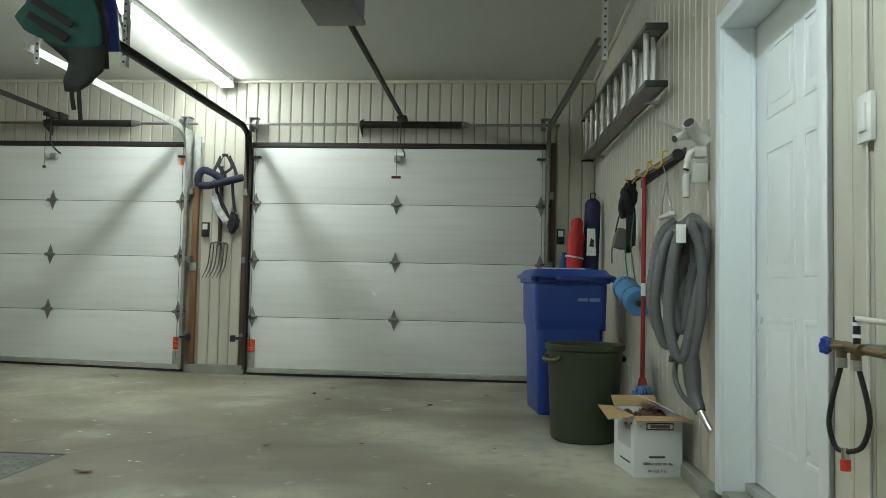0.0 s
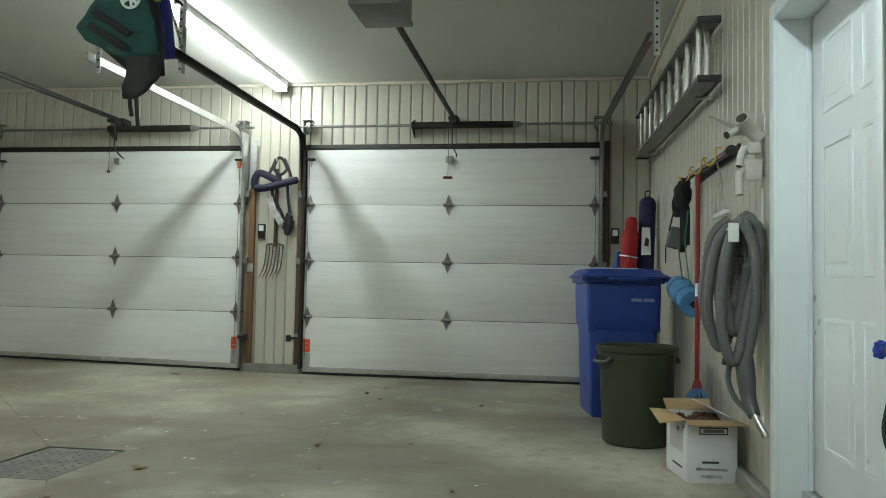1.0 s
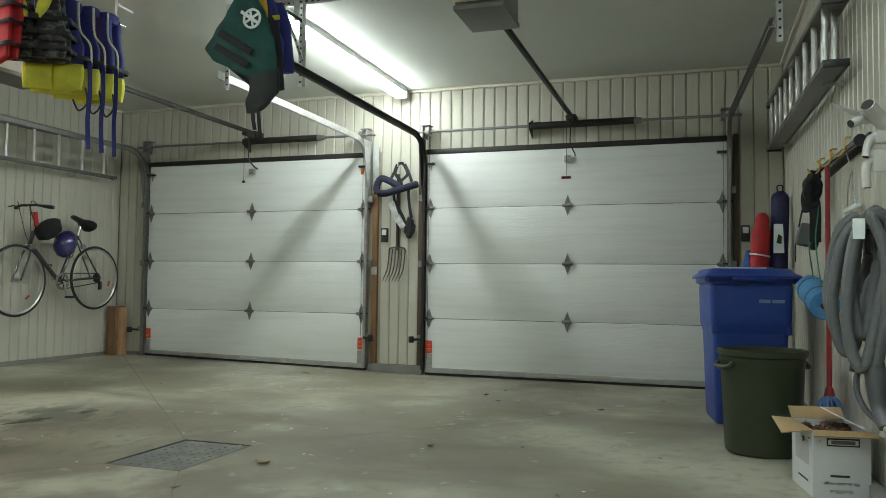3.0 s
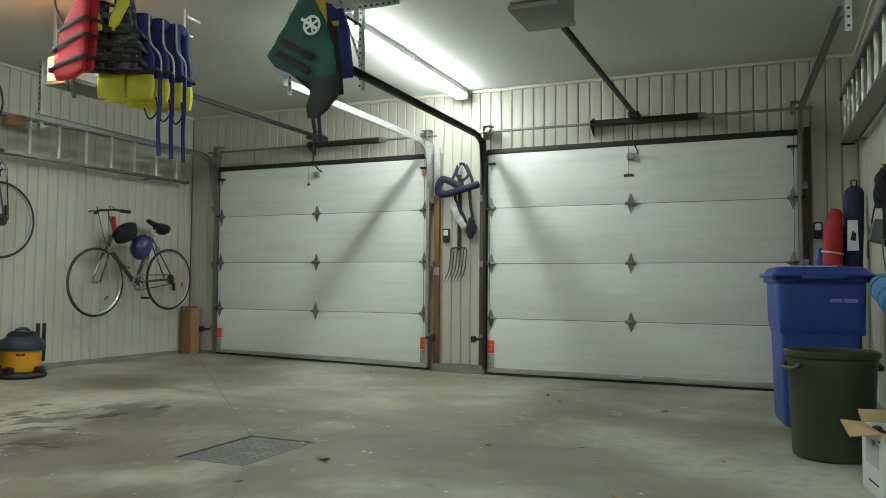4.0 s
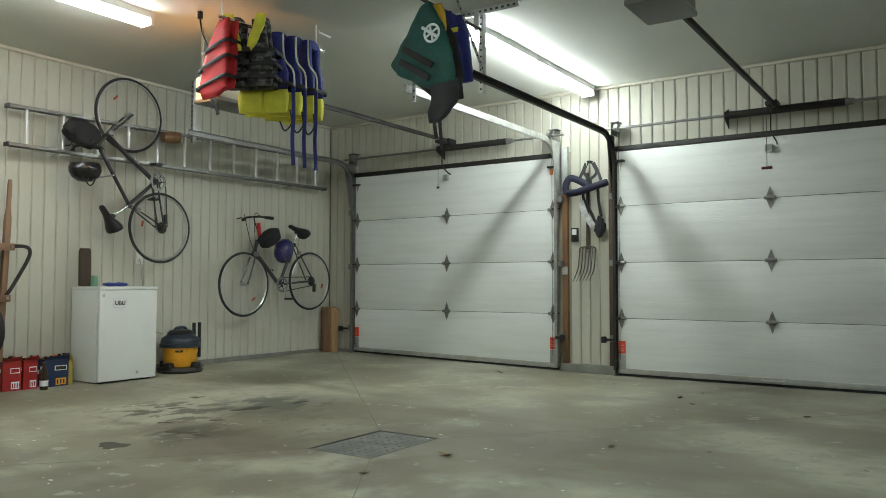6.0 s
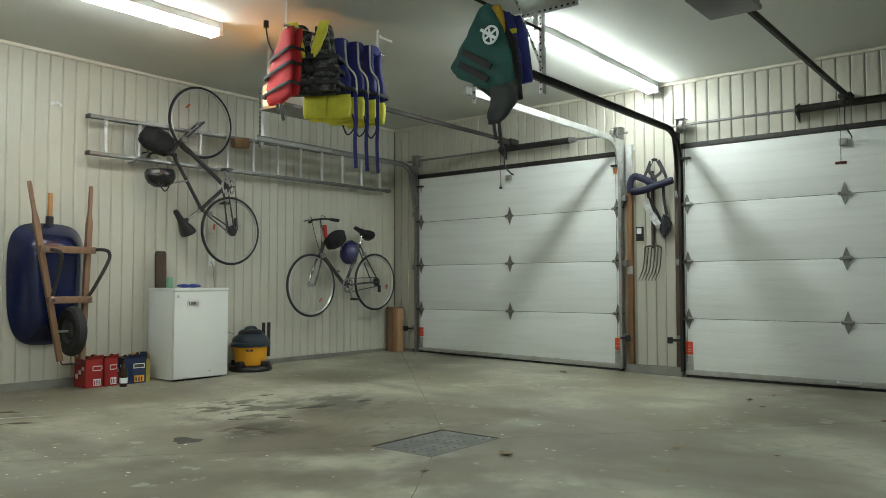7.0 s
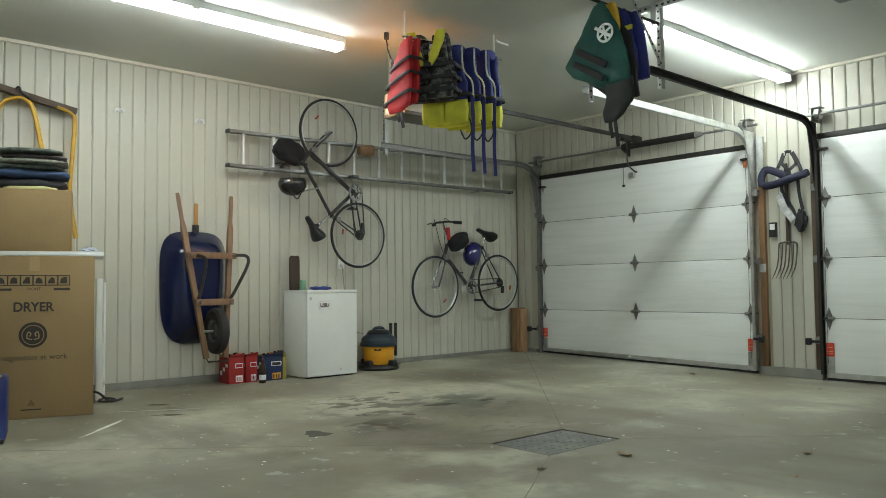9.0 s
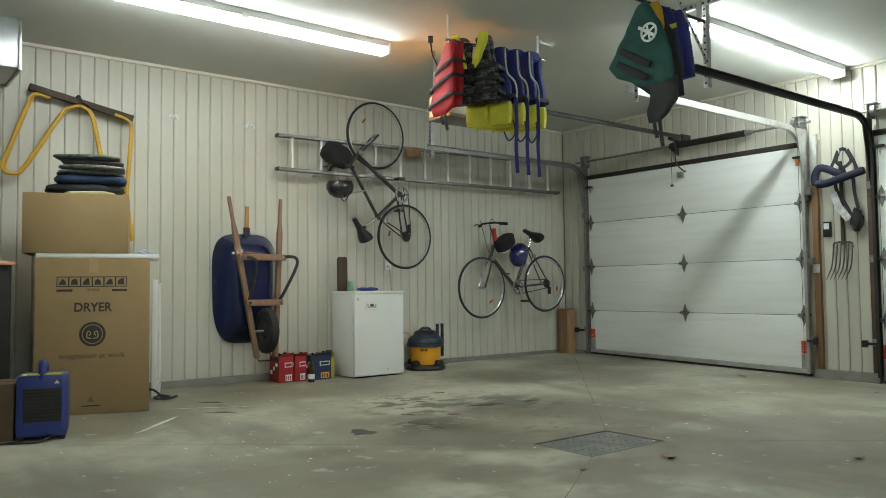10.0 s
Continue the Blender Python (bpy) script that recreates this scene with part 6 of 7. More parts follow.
def red_vest(y):
    """A red vest hung slantwise by its shoulders: front and back slabs, three belts, tails."""
    o = thing("life_vest", (-2.72, y, 2.6), "bright red padded life vest with black belts", "life vest", "life vests on the rod")
    rows = [(2.625, -2.755, -2.675), (2.55, -2.815, -2.677), (2.45, -2.875, -2.68), (2.34, -2.92, -2.685), (2.24, -2.945, -2.69), (2.16, -2.945, -2.70), (2.10, -2.93, -2.78)]
    part("front_panel", pad(rows, y - 0.035, 0.05, puff=0.012, seed=4), VRED, o)
    part("back_panel", pad([(z, a - 0.012, b + 0.004) for z, a, b in rows[:-1]], y + 0.035, 0.05, puff=0.012, seed=6), VRED, o)
    for z, a, b, tip in ((2.44, -2.885, -2.675, 0.03), (2.33, -2.935, -2.68, 0.035), (2.20, -2.955, -2.685, 0.03)):
        part("belt", tube(smooth_line([(a, y - 0.062, z - tip), ((a + b) / 2, y - 0.072, z), (b, y - 0.06, z + tip), (b + 0.012, y, z + tip), (b, y + 0.064, z + tip), ((a + b) / 2, y + 0.07, z), (a, y + 0.064, z - tip), (a - 0.016, y, z - tip)], 4, True), 0.0045, 6, True, flat=3.0), VBLK, o, "dark webbing belt")
        part("buckle", box((a - 0.012, y - 0.03, z - tip), (0.04, 0.05, 0.03), 0.006), BLACKPL, o)
    for dx, zz in ((-2.84, 2.03), (-2.80, 1.98)):
        part("strap_end", tube(smooth_line([(dx, y - 0.03, 2.14), (dx + 0.008, y - 0.04, 2.07), (dx + 0.02, y - 0.03, zz)], 5), 0.016, 6, flat=0.35, normal=(0, 1, 0)), VBLK, o)
    return o


red_vest(-3.66)
cv = vest(-2.70, -3.49, 2.63, VGRY, VGRY, "black and yellow patterned life vest", 0.33, 0.18, 0.435)
cv.rotation_euler = (0, 0, 0.5)
bl = [vest(-2.73 + 0.035 * i, -3.30 + 0.125 * i, 2.58 - 0.005 * i, VBLUE, VYEL, "blue and yellow keyhole life vest with straps", 0.37, 0.18 - 0.006 * i, 0.535) for i in range(3)]
for i, v in enumerate(bl):
    v.rotation_euler = (0, 0, 0.42 - 0.12 * i)
yk = thing("vest_collar", (-2.70, -3.49, 2.63), "yellow collar of the patterned life vest", "collar")
for s in (-1, 1):
    part("collar_flap", pad([(2.675, -2.70 + s * 0.115 - 0.036, -2.70 + s * 0.115 + 0.036), (2.60, -2.70 + s * 0.10 - 0.038, -2.70 + s * 0.10 + 0.038), (2.50, -2.70 + s * 0.065 - 0.036, -2.70 + s * 0.065 + 0.036), (2.42, -2.70 + s * 0.035 - 0.018, -2.70 + s * 0.035 + 0.018)], -3.60, 0.035, puff=0.012, seed=s), VYEL, yk)
yk.rotation_euler = (0, 0, 0.5)
for i, v in enumerate(bl):
    x0, y0 = -2.495 + 0.024 * i, -3.30 + 0.125 * i
    part("piping", tube(smooth_line([(x0 + 0.0, y0 - 0.096, 2.03), (x0 + 0.005, y0 - 0.096, 2.3), (x0 - 0.07, y0 - 0.085, 2.42), (x0 - 0.09, y0 - 0.07, 2.6)], 6), 0.007, 5), VWHITE, v)
    for dx, zz in ((0.0, 1.66 - 0.01 * i),):
        part("loose_strap", tube(smooth_line([(x0 + dx, y0 - 0.10, 2.22), (x0 + dx + 0.015, y0 - 0.12, 2.0), (x0 + dx + 0.005, y0 - 0.115, 1.85), (x0 + dx + 0.012, y0 - 0.11, zz)], 6), 0.016, 6, flat=0.2, normal=(0, 1, 0)), VBLUE, v, "blue dangling strap")
    part("loop_cord", tube(smooth_line([(x0 - 0.02, y0 - 0.1, 2.05), (x0 - 0.0, y0 - 0.12, 1.95), (x0 - 0.05, y0 - 0.12, 1.9), (x0 - 0.09, y0 - 0.11, 1.97)], 6), 0.006, 5), VBLK, v)

rod_g = thing("hanging_rod", (-1.47, -3.0, TOP), "perforated steel angle hung under the ceiling", "hanging rod")
part("bar", rod((-1.47, -3.42, 2.66), (-1.45, -2.45, 2.66), 0.011), DARKSTEEL, rod_g)
for y in (-3.38, -2.5):
    part("hanger", span((-1.485, y - 0.003, 2.645), (-1.445, y + 0.003, TOP)), STEEL, rod_g)
g = thing("life_vest", (-1.48, -3.1, 2.6), "dark green life vest with black trim hung askew", "life vest", "life vests on the rod")
part("front_panel", pad([(2.64, -1.51, -1.41), (2.56, -1.54, -1.37), (2.47, -1.59, -1.32), (2.37, -1.67, -1.285), (2.285, -1.75, -1.25), (2.21, -1.69, -1.24), (2.14, -1.55, -1.235), (2.085, -1.44, -1.24)], -3.13, 0.055, puff=0.03, seed=3), VGREEN, g)
part("back_panel", pad([(2.64, -1.52, -1.41), (2.5, -1.62, -1.34), (2.40, -1.71, -1.28), (2.22, -1.66, -1.25), (2.02, -1.45, -1.24)], -3.03, 0.05, puff=0.03, seed=9), VBLK, g)
part("lower_panel", pad([(2.13, -1.44, -1.225), (2.05, -1.425, -1.21), (1.98, -1.425, -1.225), (1.92, -1.44, -1.28), (1.865, -1.44, -1.35)], -3.12, 0.055, puff=0.03, seed=5), cloth("vest_charcoal", (0.02, 0.024, 0.024)), g, "black lower flap")
for zz, xa, xb in ((2.335, -1.635, -1.36), (2.255, -1.66, -1.385)):
    part("black_band", placed(box((0, 0, 0), (0.27, 0.012, 0.042), 0.003), Matrix.Translation(((xa + xb) / 2, -3.172, zz - 0.045)) @ Matrix.Rotation(0.55, 4, "Y")), VBLK, g)
part("round_badge", turned([(0.048, 0), (0.062, 0), (0.062, 0.006), (0.048, 0.006), (0.048, 0)], (-1.385, -3.17, 2.425), 28, (0, -1, 0)), SMOOTHWHITE, g, "white ring badge")
part("badge_bar", placed(box((0, 0, 0), (0.15, 0.006, 0.02), 0.001), Matrix.Translation((-1.395, -3.18, 2.43)) @ Matrix.Rotation(0.6, 4, "Y")), SMOOTHWHITE, g)
for turn, ln in ((-0.5, 0.105), (1.35, 0.1)):
    part("badge_bar", placed(box((0, 0, 0), (ln, 0.005, 0.014), 0.001), Matrix.Translation((-1.385, -3.178, 2.425)) @ Matrix.Rotation(turn, 4, "Y")), SMOOTHWHITE, g)
part("gold_collar", pad([(2.635, -1.43, -1.36), (2.57, -1.42, -1.335), (2.48, -1.38, -1.325), (2.44, -1.355, -1.33)], -3.10, 0.04), VGOLD, g, "gold collar")
for dx, zz in ((-1.40, 1.76), (-1.36, 1.70)):
    part("strap_end", tube(smooth_line([(dx, -3.12, 1.92), (dx + 0.012, -3.13, 1.83), (dx + 0.02, -3.12, zz)], 5), 0.014, 6, flat=0.3, normal=(0, 1, 0)), VBLK, g)
b2 = thing("life_vest", (-1.33, -2.95, 2.6), "blue life vest with yellow edging", "life vest", "life vests on the rod")
part("front_panel", pad([(2.63, -1.46, -1.38), (2.55, -1.45, -1.35), (2.42, -1.44, -1.33), (2.33, -1.43, -1.295), (2.17, -1.41, -1.29)], -2.96, 0.09, puff=0.01, seed=2), VBLUE, b2)
part("back_panel", pad([(2.63, -1.46, -1.36), (2.5, -1.44, -1.31), (2.17, -1.42, -1.27)], -2.86, 0.07), VBLUE, b2)
for zz in (2.48, 2.36, 2.24):
    part("yellow_tab", box((-1.325, -3.008, zz), (0.06, 0.012, 0.03), 0.003), VYEL, b2)

# small cord hook in the ceiling near the opener
o = thing("socket_cable", (-3.155, -3.552, TOP), "black power cable hanging from the ceiling socket", "cable")
part("plug", rod((-3.155, -3.552, TOP - 0.05), (-3.155, -3.552, TOP), 0.02), BLACKPL, o)
part("cable", tube(smooth_line([(-3.155, -3.552, TOP - 0.05), (-3.14, -3.54, 2.64), (-3.08, -3.52, 2.53), (-3.02, -3.47, 2.46), (-3.1, -3.40, 2.40)], 7), 0.006, 6), RUBBER, o)
o = thing("ceiling_hook", (-2.722, -2.7, TOP), "small white screw hook in the ceiling", "hook")
part("hook", tube([(-2.722, -2.78, TOP), (-2.722, -2.78, TOP - 0.015), (-2.722, -2.65, TOP - 0.02)], 0.009, 6), ENAMEL, o)

# ---- things along the entry wall ----
BINBLUE = mat("bin_blue", (0.018, 0.055, 0.30), 0.42, var=0.1, scale=5, bump=0.1, bump_scale=200)


def loft(rows, bm=None, e=0.35, seg=40):
    """A rounded rectangular body: rows of (z, half width, half depth, shift in y)."""
    t, rings = bmesh.new(), []
    for z, hw, hd, sy in rows:
        ring = []
        for j in range(seg):
            a = 2 * math.pi * j / seg
            c, s = math.cos(a), math.sin(a)
            ring.append(t.verts.new((math.copysign(abs(c) ** e, c) * hw, sy + math.copysign(abs(s) ** e, s) * hd, z)))
        rings.append(ring)
    for a, b in zip(rings, rings[1:]):
        for j in range(seg):
            t.faces.new((a[j], a[(j + 1) % seg], b[(j + 1) % seg], b[j]))
    t.faces.new(list(reversed(rings[0]))), t.faces.new(rings[-1])
    return merge(bm or bmesh.new(), t)


bx, by = 1.44, -1.60
M = Matrix.Translation((bx, by, floor_z(bx, by))) @ pose(0, 0, 0, 0, 0, 8)
o = thing("wheeled_bin", M.translation, "tall blue plastic wheeled bin with a closed lid", "bin")
part("body", placed(loft([(0.0, 0.205, 0.22, 0), (0.02, 0.215, 0.23, 0), (0.60, 0.232, 0.25, 0), (0.86, 0.24, 0.262, 0), (0.88, 0.25, 0.275, 0), (0.93, 0.255, 0.28, 0)], e=0.16), M), BINBLUE, o)
part("upper_band", placed(loft([(0.585, 0.236, 0.252, 0), (0.635, 0.247, 0.268, 0), (0.66, 0.249, 0.27, 0), (0.86, 0.253, 0.277, 0), (0.89, 0.251, 0.275, 0)], e=0.16), M), BINBLUE, o)
part("rim", placed(loft([(0.90, 0.262, 0.285, 0), (0.905, 0.272, 0.30, 0), (0.935, 0.274, 0.302, 0), (0.938, 0.262, 0.29, 0)], e=0.16), M), BINBLUE, o)
lid = part("lid", placed(loft([(0.936, 0.296, 0.335, -0.01), (0.948, 0.298, 0.34, -0.012), (0.956, 0.292, 0.33, -0.01), (0.968, 0.268, 0.30, 0.0), (0.99, 0.255, 0.285, 0.01), (0.998, 0.235, 0.26, 0.02), (1.0, 0.1, 0.1, 0.03)], e=0.2), M), BINBLUE, o, "closed blue lid with an overhanging edge")
part("lid_ridge", placed(box((0, 0.02, 1.0), (0.32, 0.40, 0.018), 0.008), M), BINBLUE, lid)
part("white_sticker", placed(box((-0.05, -0.17, 1.002), (0.30, 0.10, 0.006), 0.001), M), SMOOTHWHITE, lid, "white paper sheet on the lid")
part("front_grip", placed(box((0, -0.34, 0.93), (0.26, 0.04, 0.025), 0.009), M), BINBLUE, o)
for sx in (-1, 1):
    part("side_gusset", placed(box((sx * 0.222, -0.2, 0.61), (0.04, 0.12, 0.07), 0.015), M), BINBLUE, o)
    part("lid_corner", placed(box((sx * 0.277, -0.30, 0.93), (0.035, 0.05, 0.04), 0.012), M), BINBLUE, lid)
    part("wheel", placed(rod((sx * 0.12, 0.17, 0.10), (sx * 0.18, 0.17, 0.10), 0.10, seg=24), M), RUBBER, o)
part("handle_bar", placed(rod((-0.22, 0.34, 0.93), (0.22, 0.34, 0.93), 0.014), M), BINBLUE, o)
for k, wd in ((0, 0.07), (1, 0.075)):
    part("stamped_bar", placed(box((0.075 + k * 0.082, -0.2745, 0.79), (wd, 0.004, 0.022), 0.001), M), mat("pale_stamp", (0.22, 0.30, 0.5), 0.6), o)

GREENPL = mat("dark_green_plastic", (0.035, 0.045, 0.022), 0.45, var=0.12, scale=6)
cx, cy = 1.472, -2.715
cz = floor_z(cx, cy)
o = thing("waste_can", (cx, cy, cz), "open dark green round plastic waste can", "waste can")
part("body", turned([(0, 0.004), (0.17, 0.0), (0.185, 0.01), (0.188, 0.03), (0.207, 0.46), (0.212, 0.47), (0.212, 0.50), (0.224, 0.51), (0.226, 0.535), (0.215, 0.54), (0.205, 0.535), (0.198, 0.44), (0.178, 0.03), (0, 0.02)], (cx, cy, cz), 48), GREENPL, o)
for s in (-1, 1):
    turn = Matrix.Translation((cx, cy, cz)) @ Matrix.Rotation(0.45, 4, "Z")
    part("handle", placed(tube(smooth_line([(s * 0.20, -0.07, 0.475), (s * 0.228, -0.055, 0.45), (s * 0.228, 0.055, 0.45), (s * 0.20, 0.07, 0.475)], 5), 0.013), turn), GREENPL, o)

WHITECARD = mat("white_carton", (0.72, 0.73, 0.75), 0.6, var=0.06, dirt=(0.55, 0.53, 0.5), dirt_amount=0.3)
M = frame_on((1.594, -3.625), (1.812, -3.592))
w, dp, h = 0.222, 0.30, 0.272
o = thing("wine_carton", M.translation, "open white wine carton filled with pine cones", "box")
for lo, hi in (((0, 0, 0), (w, 0.005, h)), ((0, dp - 0.005, 0), (w, dp, h)), ((0, 0.005, 0), (0.005, dp - 0.005, h)), ((w - 0.005, 0.005, 0), (w, dp - 0.005, h)), ((0.005, 0.005, 0.002), (w - 0.005, dp - 0.005, 0.008))):
    part("side_panel", placed(span(lo, hi, 0.001), M), WHITECARD, o)
part("front_flap", placed(plate([(0, 0.0, h), (w, 0.0, h), (w + 0.03, -0.055, h - 0.012), (-0.005, -0.05, h - 0.016)], 0.004), M), CARDIN, o, "brown folded flap")
part("left_flap", placed(plate([(0, 0, h), (0, dp, h), (-0.095, dp * 0.85, h + 0.012), (-0.11, 0.03, h - 0.02)], 0.004), M), CARDIN, o, "brown folded flap")
part("rear_flap", placed(plate([(0, dp, h), (w, dp, h), (w, dp + 0.06, h + 0.045), (0, dp + 0.06, h + 0.045)], 0.004), M), CARDIN, o)
part("right_flap", placed(plate([(w, 0.01, h + 0.002), (w, dp, h), (w - 0.105, dp * 0.98, h + 0.055), (w - 0.10, 0.06, h + 0.05)], 0.004), M), WHITECARD, o, "white folded flap")
lb = part("label_frame", placed(span((0.055, -0.0015, 0.21), (0.18, 0.0, 0.243)), M), PRINT, o)
part("label_field", placed(span((0.06, -0.003, 0.216), (0.175, -0.001, 0.237)), M), SMOOTHWHITE, lb)
part("label_bar", placed(span((0.072, -0.004, 0.219), (0.163, -0.0025, 0.234)), M), mat("mauve_print", (0.2, 0.17, 0.22), 0.7), lb)
lettering("12 x 750 ml", 0.019, PRINT, M, 0.11, 0.03, o, turn=180)
lettering("Vin de table rouge", 0.0185, PRINT, M, 0.11, 0.06, o, turn=180)
part("print_bar", placed(span((0.068, -0.001, 0.086), (0.142, 0.0, 0.095)), M), PRINT, o)
part("print_bar", placed(span((-0.001, 0.06, 0.05), (0.0, 0.2, 0.058)), M), PRINT, o)
part("side_print", placed(span((-0.001, 0.05, 0.12), (0.0, 0.24, 0.22)), M), mat("grey_print", (0.5, 0.5, 0.52), 0.7), o)
CONE = mat("pine_cone", (0.10, 0.05, 0.025), 0.8, var=0.5, scale=40)
rn = random.Random(3)
for i in range(18):
    bm = bmesh.new()
    bmesh.ops.create_icosphere(bm, subdivisions=3, radius=1)
    for v in bm.verts:
        v.co *= 1 + 0.22 * math.sin(v.co.z * 14) * math.sin(math.atan2(v.co.y, v.co.x) * 6)
        v.co = Vector((v.co.x * 0.026, v.co.y * 0.026, v.co.z * 0.036))
    bm.transform(M @ Matrix.Translation((0.035 + (i % 3) * 0.07 + rn.uniform(-0.015, 0.015), 0.035 + (i // 3) * 0.046, h - 0.045 + rn.uniform(-0.01, 0.02))) @ Euler((rn.uniform(0, 3), rn.uniform(0, 3), 0)).to_matrix().to_4x4())
    part("pine_cone", bm, CONE, o, "brown pine cone")
part("filling", placed(span((0.006, 0.006, 0.008), (w - 0.006, dp - 0.006, h - 0.07)), M), CONE, o)

# bags standing in the corner behind the bin
DEEPBLUE = cloth("bag_navy", (0.018, 0.018, 0.075))
o = thing("umbrella_bag", (1.74, -0.5, 0), "dark blue drawstring bag with a white label", "bag")
part("sleeve", tube(smooth_line([(1.72, -0.62, 0.0), (1.74, -0.58, 0.7), (1.765, -0.53, 1.3), (1.775, -0.5, 1.56), (1.775, -0.5, 1.62)], 6), [0.06] + [0.068] * 18 + [0.062, 0.055, 0.045, 0.035, 0.028, 0.03], 16), DEEPBLUE, o)
part("drawstring", tube(smooth_line([(1.76, -0.5, 1.61), (1.75, -0.54, 1.655), (1.79, -0.54, 1.655), (1.785, -0.5, 1.60)], 5), 0.005, 5), WEB, o)
part("white_label", placed(plate([(-0.042, 0, -0.13), (0.036, 0, -0.13), (0.03, 0, 0.1), (-0.036, 0, 0.1)], 0.004), Matrix.Translation((1.752, -0.632, 1.25)) @ Matrix.Rotation(-0.1, 4, "X")), SMOOTHWHITE, o)
part("label_print", placed(plate([(-0.02, 0, -0.05), (0.015, 0, -0.06), (0.02, 0, 0.0), (-0.005, 0, 0.02)], 0.003), Matrix.Translation((1.752, -0.637, 1.25)) @ Matrix.Rotation(-0.1, 4, "X")), PRINT, o)
o = thing("red_bag", (1.63, -0.6, 0), "red nylon folding chair bag beside the blue one", "bag")
part("sleeve", tube(smooth_line([(1.58, -0.62, 0.0), (1.60, -0.62, 0.6), (1.615, -0.6, 1.1), (1.63, -0.58, 1.3), (1.64, -0.57, 1.44)], 6), [0.07] * 17 + [0.075, 0.068, 0.056, 0.05, 0.052, 0.05, 0.04, 0.025], 16), cloth("bag_red", (0.42, 0.015, 0.02)), o)
part("white_band", tube([(1.612, -0.60, 1.10), (1.614, -0.60, 1.112)], 0.079, 16), SMOOTHWHITE, o)
o = thing("blue_bag", (1.53, -0.55, 0), "small blue bag behind the bin", "bag")
part("sleeve", tube(smooth_line([(1.50, -0.5, 0.0), (1.52, -0.5, 0.6), (1.54, -0.5, 1.15)], 6), [0.05] * 10 + [0.045, 0.03, 0.02], 12), cloth("bag_blue", (0.03, 0.09, 0.30)), o)

# hook rail with what hangs from it
xr = RIGHT - 0.03
o = thing("hook_rail", (xr, -2.9, 1.49), "black and chrome wall rail with yellow hooks", "hook rail")
part("rail", rod((xr - 0.02, -2.32, 1.515), (xr - 0.02, -3.47, 1.478), 0.016), mat("dark_chrome", (0.25, 0.25, 0.25), 0.2, 0.9), o)
part("backing", span((RIGHT - 0.012, -3.45, 1.468), (RIGHT + 0.0, -2.33, 1.515), 0.002), DARKSTEEL, o)
part("rail_end", rod((xr - 0.02, -3.46, 1.478), (xr - 0.02, -3.49, 1.477), 0.024), BLACKPL, o)
HOOKY = mat("yellow_hook", (0.6, 0.36, 0.02), 0.35)
for y in (-2.46, -2.84, -3.22):
    z = 1.515 + (y + 2.32) * 0.032
    part("hook", tube(smooth_line([(xr - 0.01, y, z + 0.05), (xr - 0.035, y, z + 0.045), (xr - 0.04, y, z - 0.01), (xr - 0.07, y, z - 0.035), (xr - 0.10, y, z - 0.005)], 5), 0.0045, 7), HOOKY, o, "yellow coated hook")
REDP = mat("red_handle", (0.27, 0.018, 0.02), 0.4, var=0.1)
o = thing("mop", (1.775, -2.84, 0), "red-handled mop with a blue head", "mop")
part("handle", rod((1.775, -2.845, 1.46), (1.775, -2.83, 0.33), 0.0125), REDP, o)
part("grip_band", rod((1.775, -2.837, 0.80), (1.775, -2.837, 0.87), 0.0135), SMOOTHWHITE, o)
part("socket", rod((1.775, -2.83, 0.35), (1.775, -2.83, 0.295), 0.017, 0.03), REDP, o)
bm = bmesh.new()
rn = random.Random(8)
for i in range(46):
    a, r = rn.uniform(0, 6.28), rn.uniform(0.0, 0.07)
    tube(smooth_line([(1.775 + 0.015 * math.cos(a), -2.83 + 0.02 * math.sin(a), 0.31), (1.775 + 0.055 * math.cos(a), -2.83 + 0.055 * math.sin(a), 0.24), (1.775 + (0.02 + r) * math.cos(a), -2.83 + (0.02 + r) * math.sin(a), floor_z(1.775, -2.83) + 0.008)], 4), 0.006, 5, bm=bm)
part("mop_strands", bm, mat("mop_blue", (0.10, 0.22, 0.45), 0.9, var=0.3), o, "blue string mop head")
o = thing("headlamp_strap", (1.76, -2.42, 1.3), "black strap and cap bundle on the rail", "strap")
for pts in ([(1.78, -2.4, 1.50), (1.76, -2.42, 1.4), (1.77, -2.45, 1.27), (1.77, -2.44, 1.10)], [(1.77, -2.4, 1.48), (1.74, -2.34, 1.36), (1.75, -2.36, 1.28)], [(1.78, -2.42, 1.48), (1.75, -2.48, 1.38), (1.77, -2.46, 1.3)]):
    part("strap", tube(smooth_line(pts, 6), 0.03, 8, flat=0.45, normal=(0, 1, 0)), WEB, o)
bm = bmesh.new()
bmesh.ops.create_icosphere(bm, subdivisions=3, radius=1)
for v in bm.verts:
    v.co = Vector((v.co.x * 0.05, v.co.y * 0.07, v.co.z * 0.09)) * (1 + 0.3 * noise.noise(v.co * 2))
part("cap", placed(bm, Matrix.Translation((1.76, -2.44, 1.40))), FABRIC, o)
o = thing("camera_pouch", (1.74, -2.2, 1.1), "small grey pouch hanging by a thin strap", "pouch")
part("pouch", box((1.745, -2.24, 1.155), (0.085, 0.10, 0.13), 0.02, Matrix.Rotation(0.25, 4, "Y")), mat("grey_pouch", (0.13, 0.13, 0.125), 0.7, var=0.2), o)
part("side_trim", box((1.795, -2.26, 1.12), (0.03, 0.11, 0.11), 0.012, Matrix.Rotation(0.25, 4, "Y")), FABRIC, o)
part("strap", tube(smooth_line([(1.71, -2.24, 1.2), (1.73, -2.3, 1.32), (1.77, -2.38, 1.46)], 6), 0.005, 5), WEB, o)
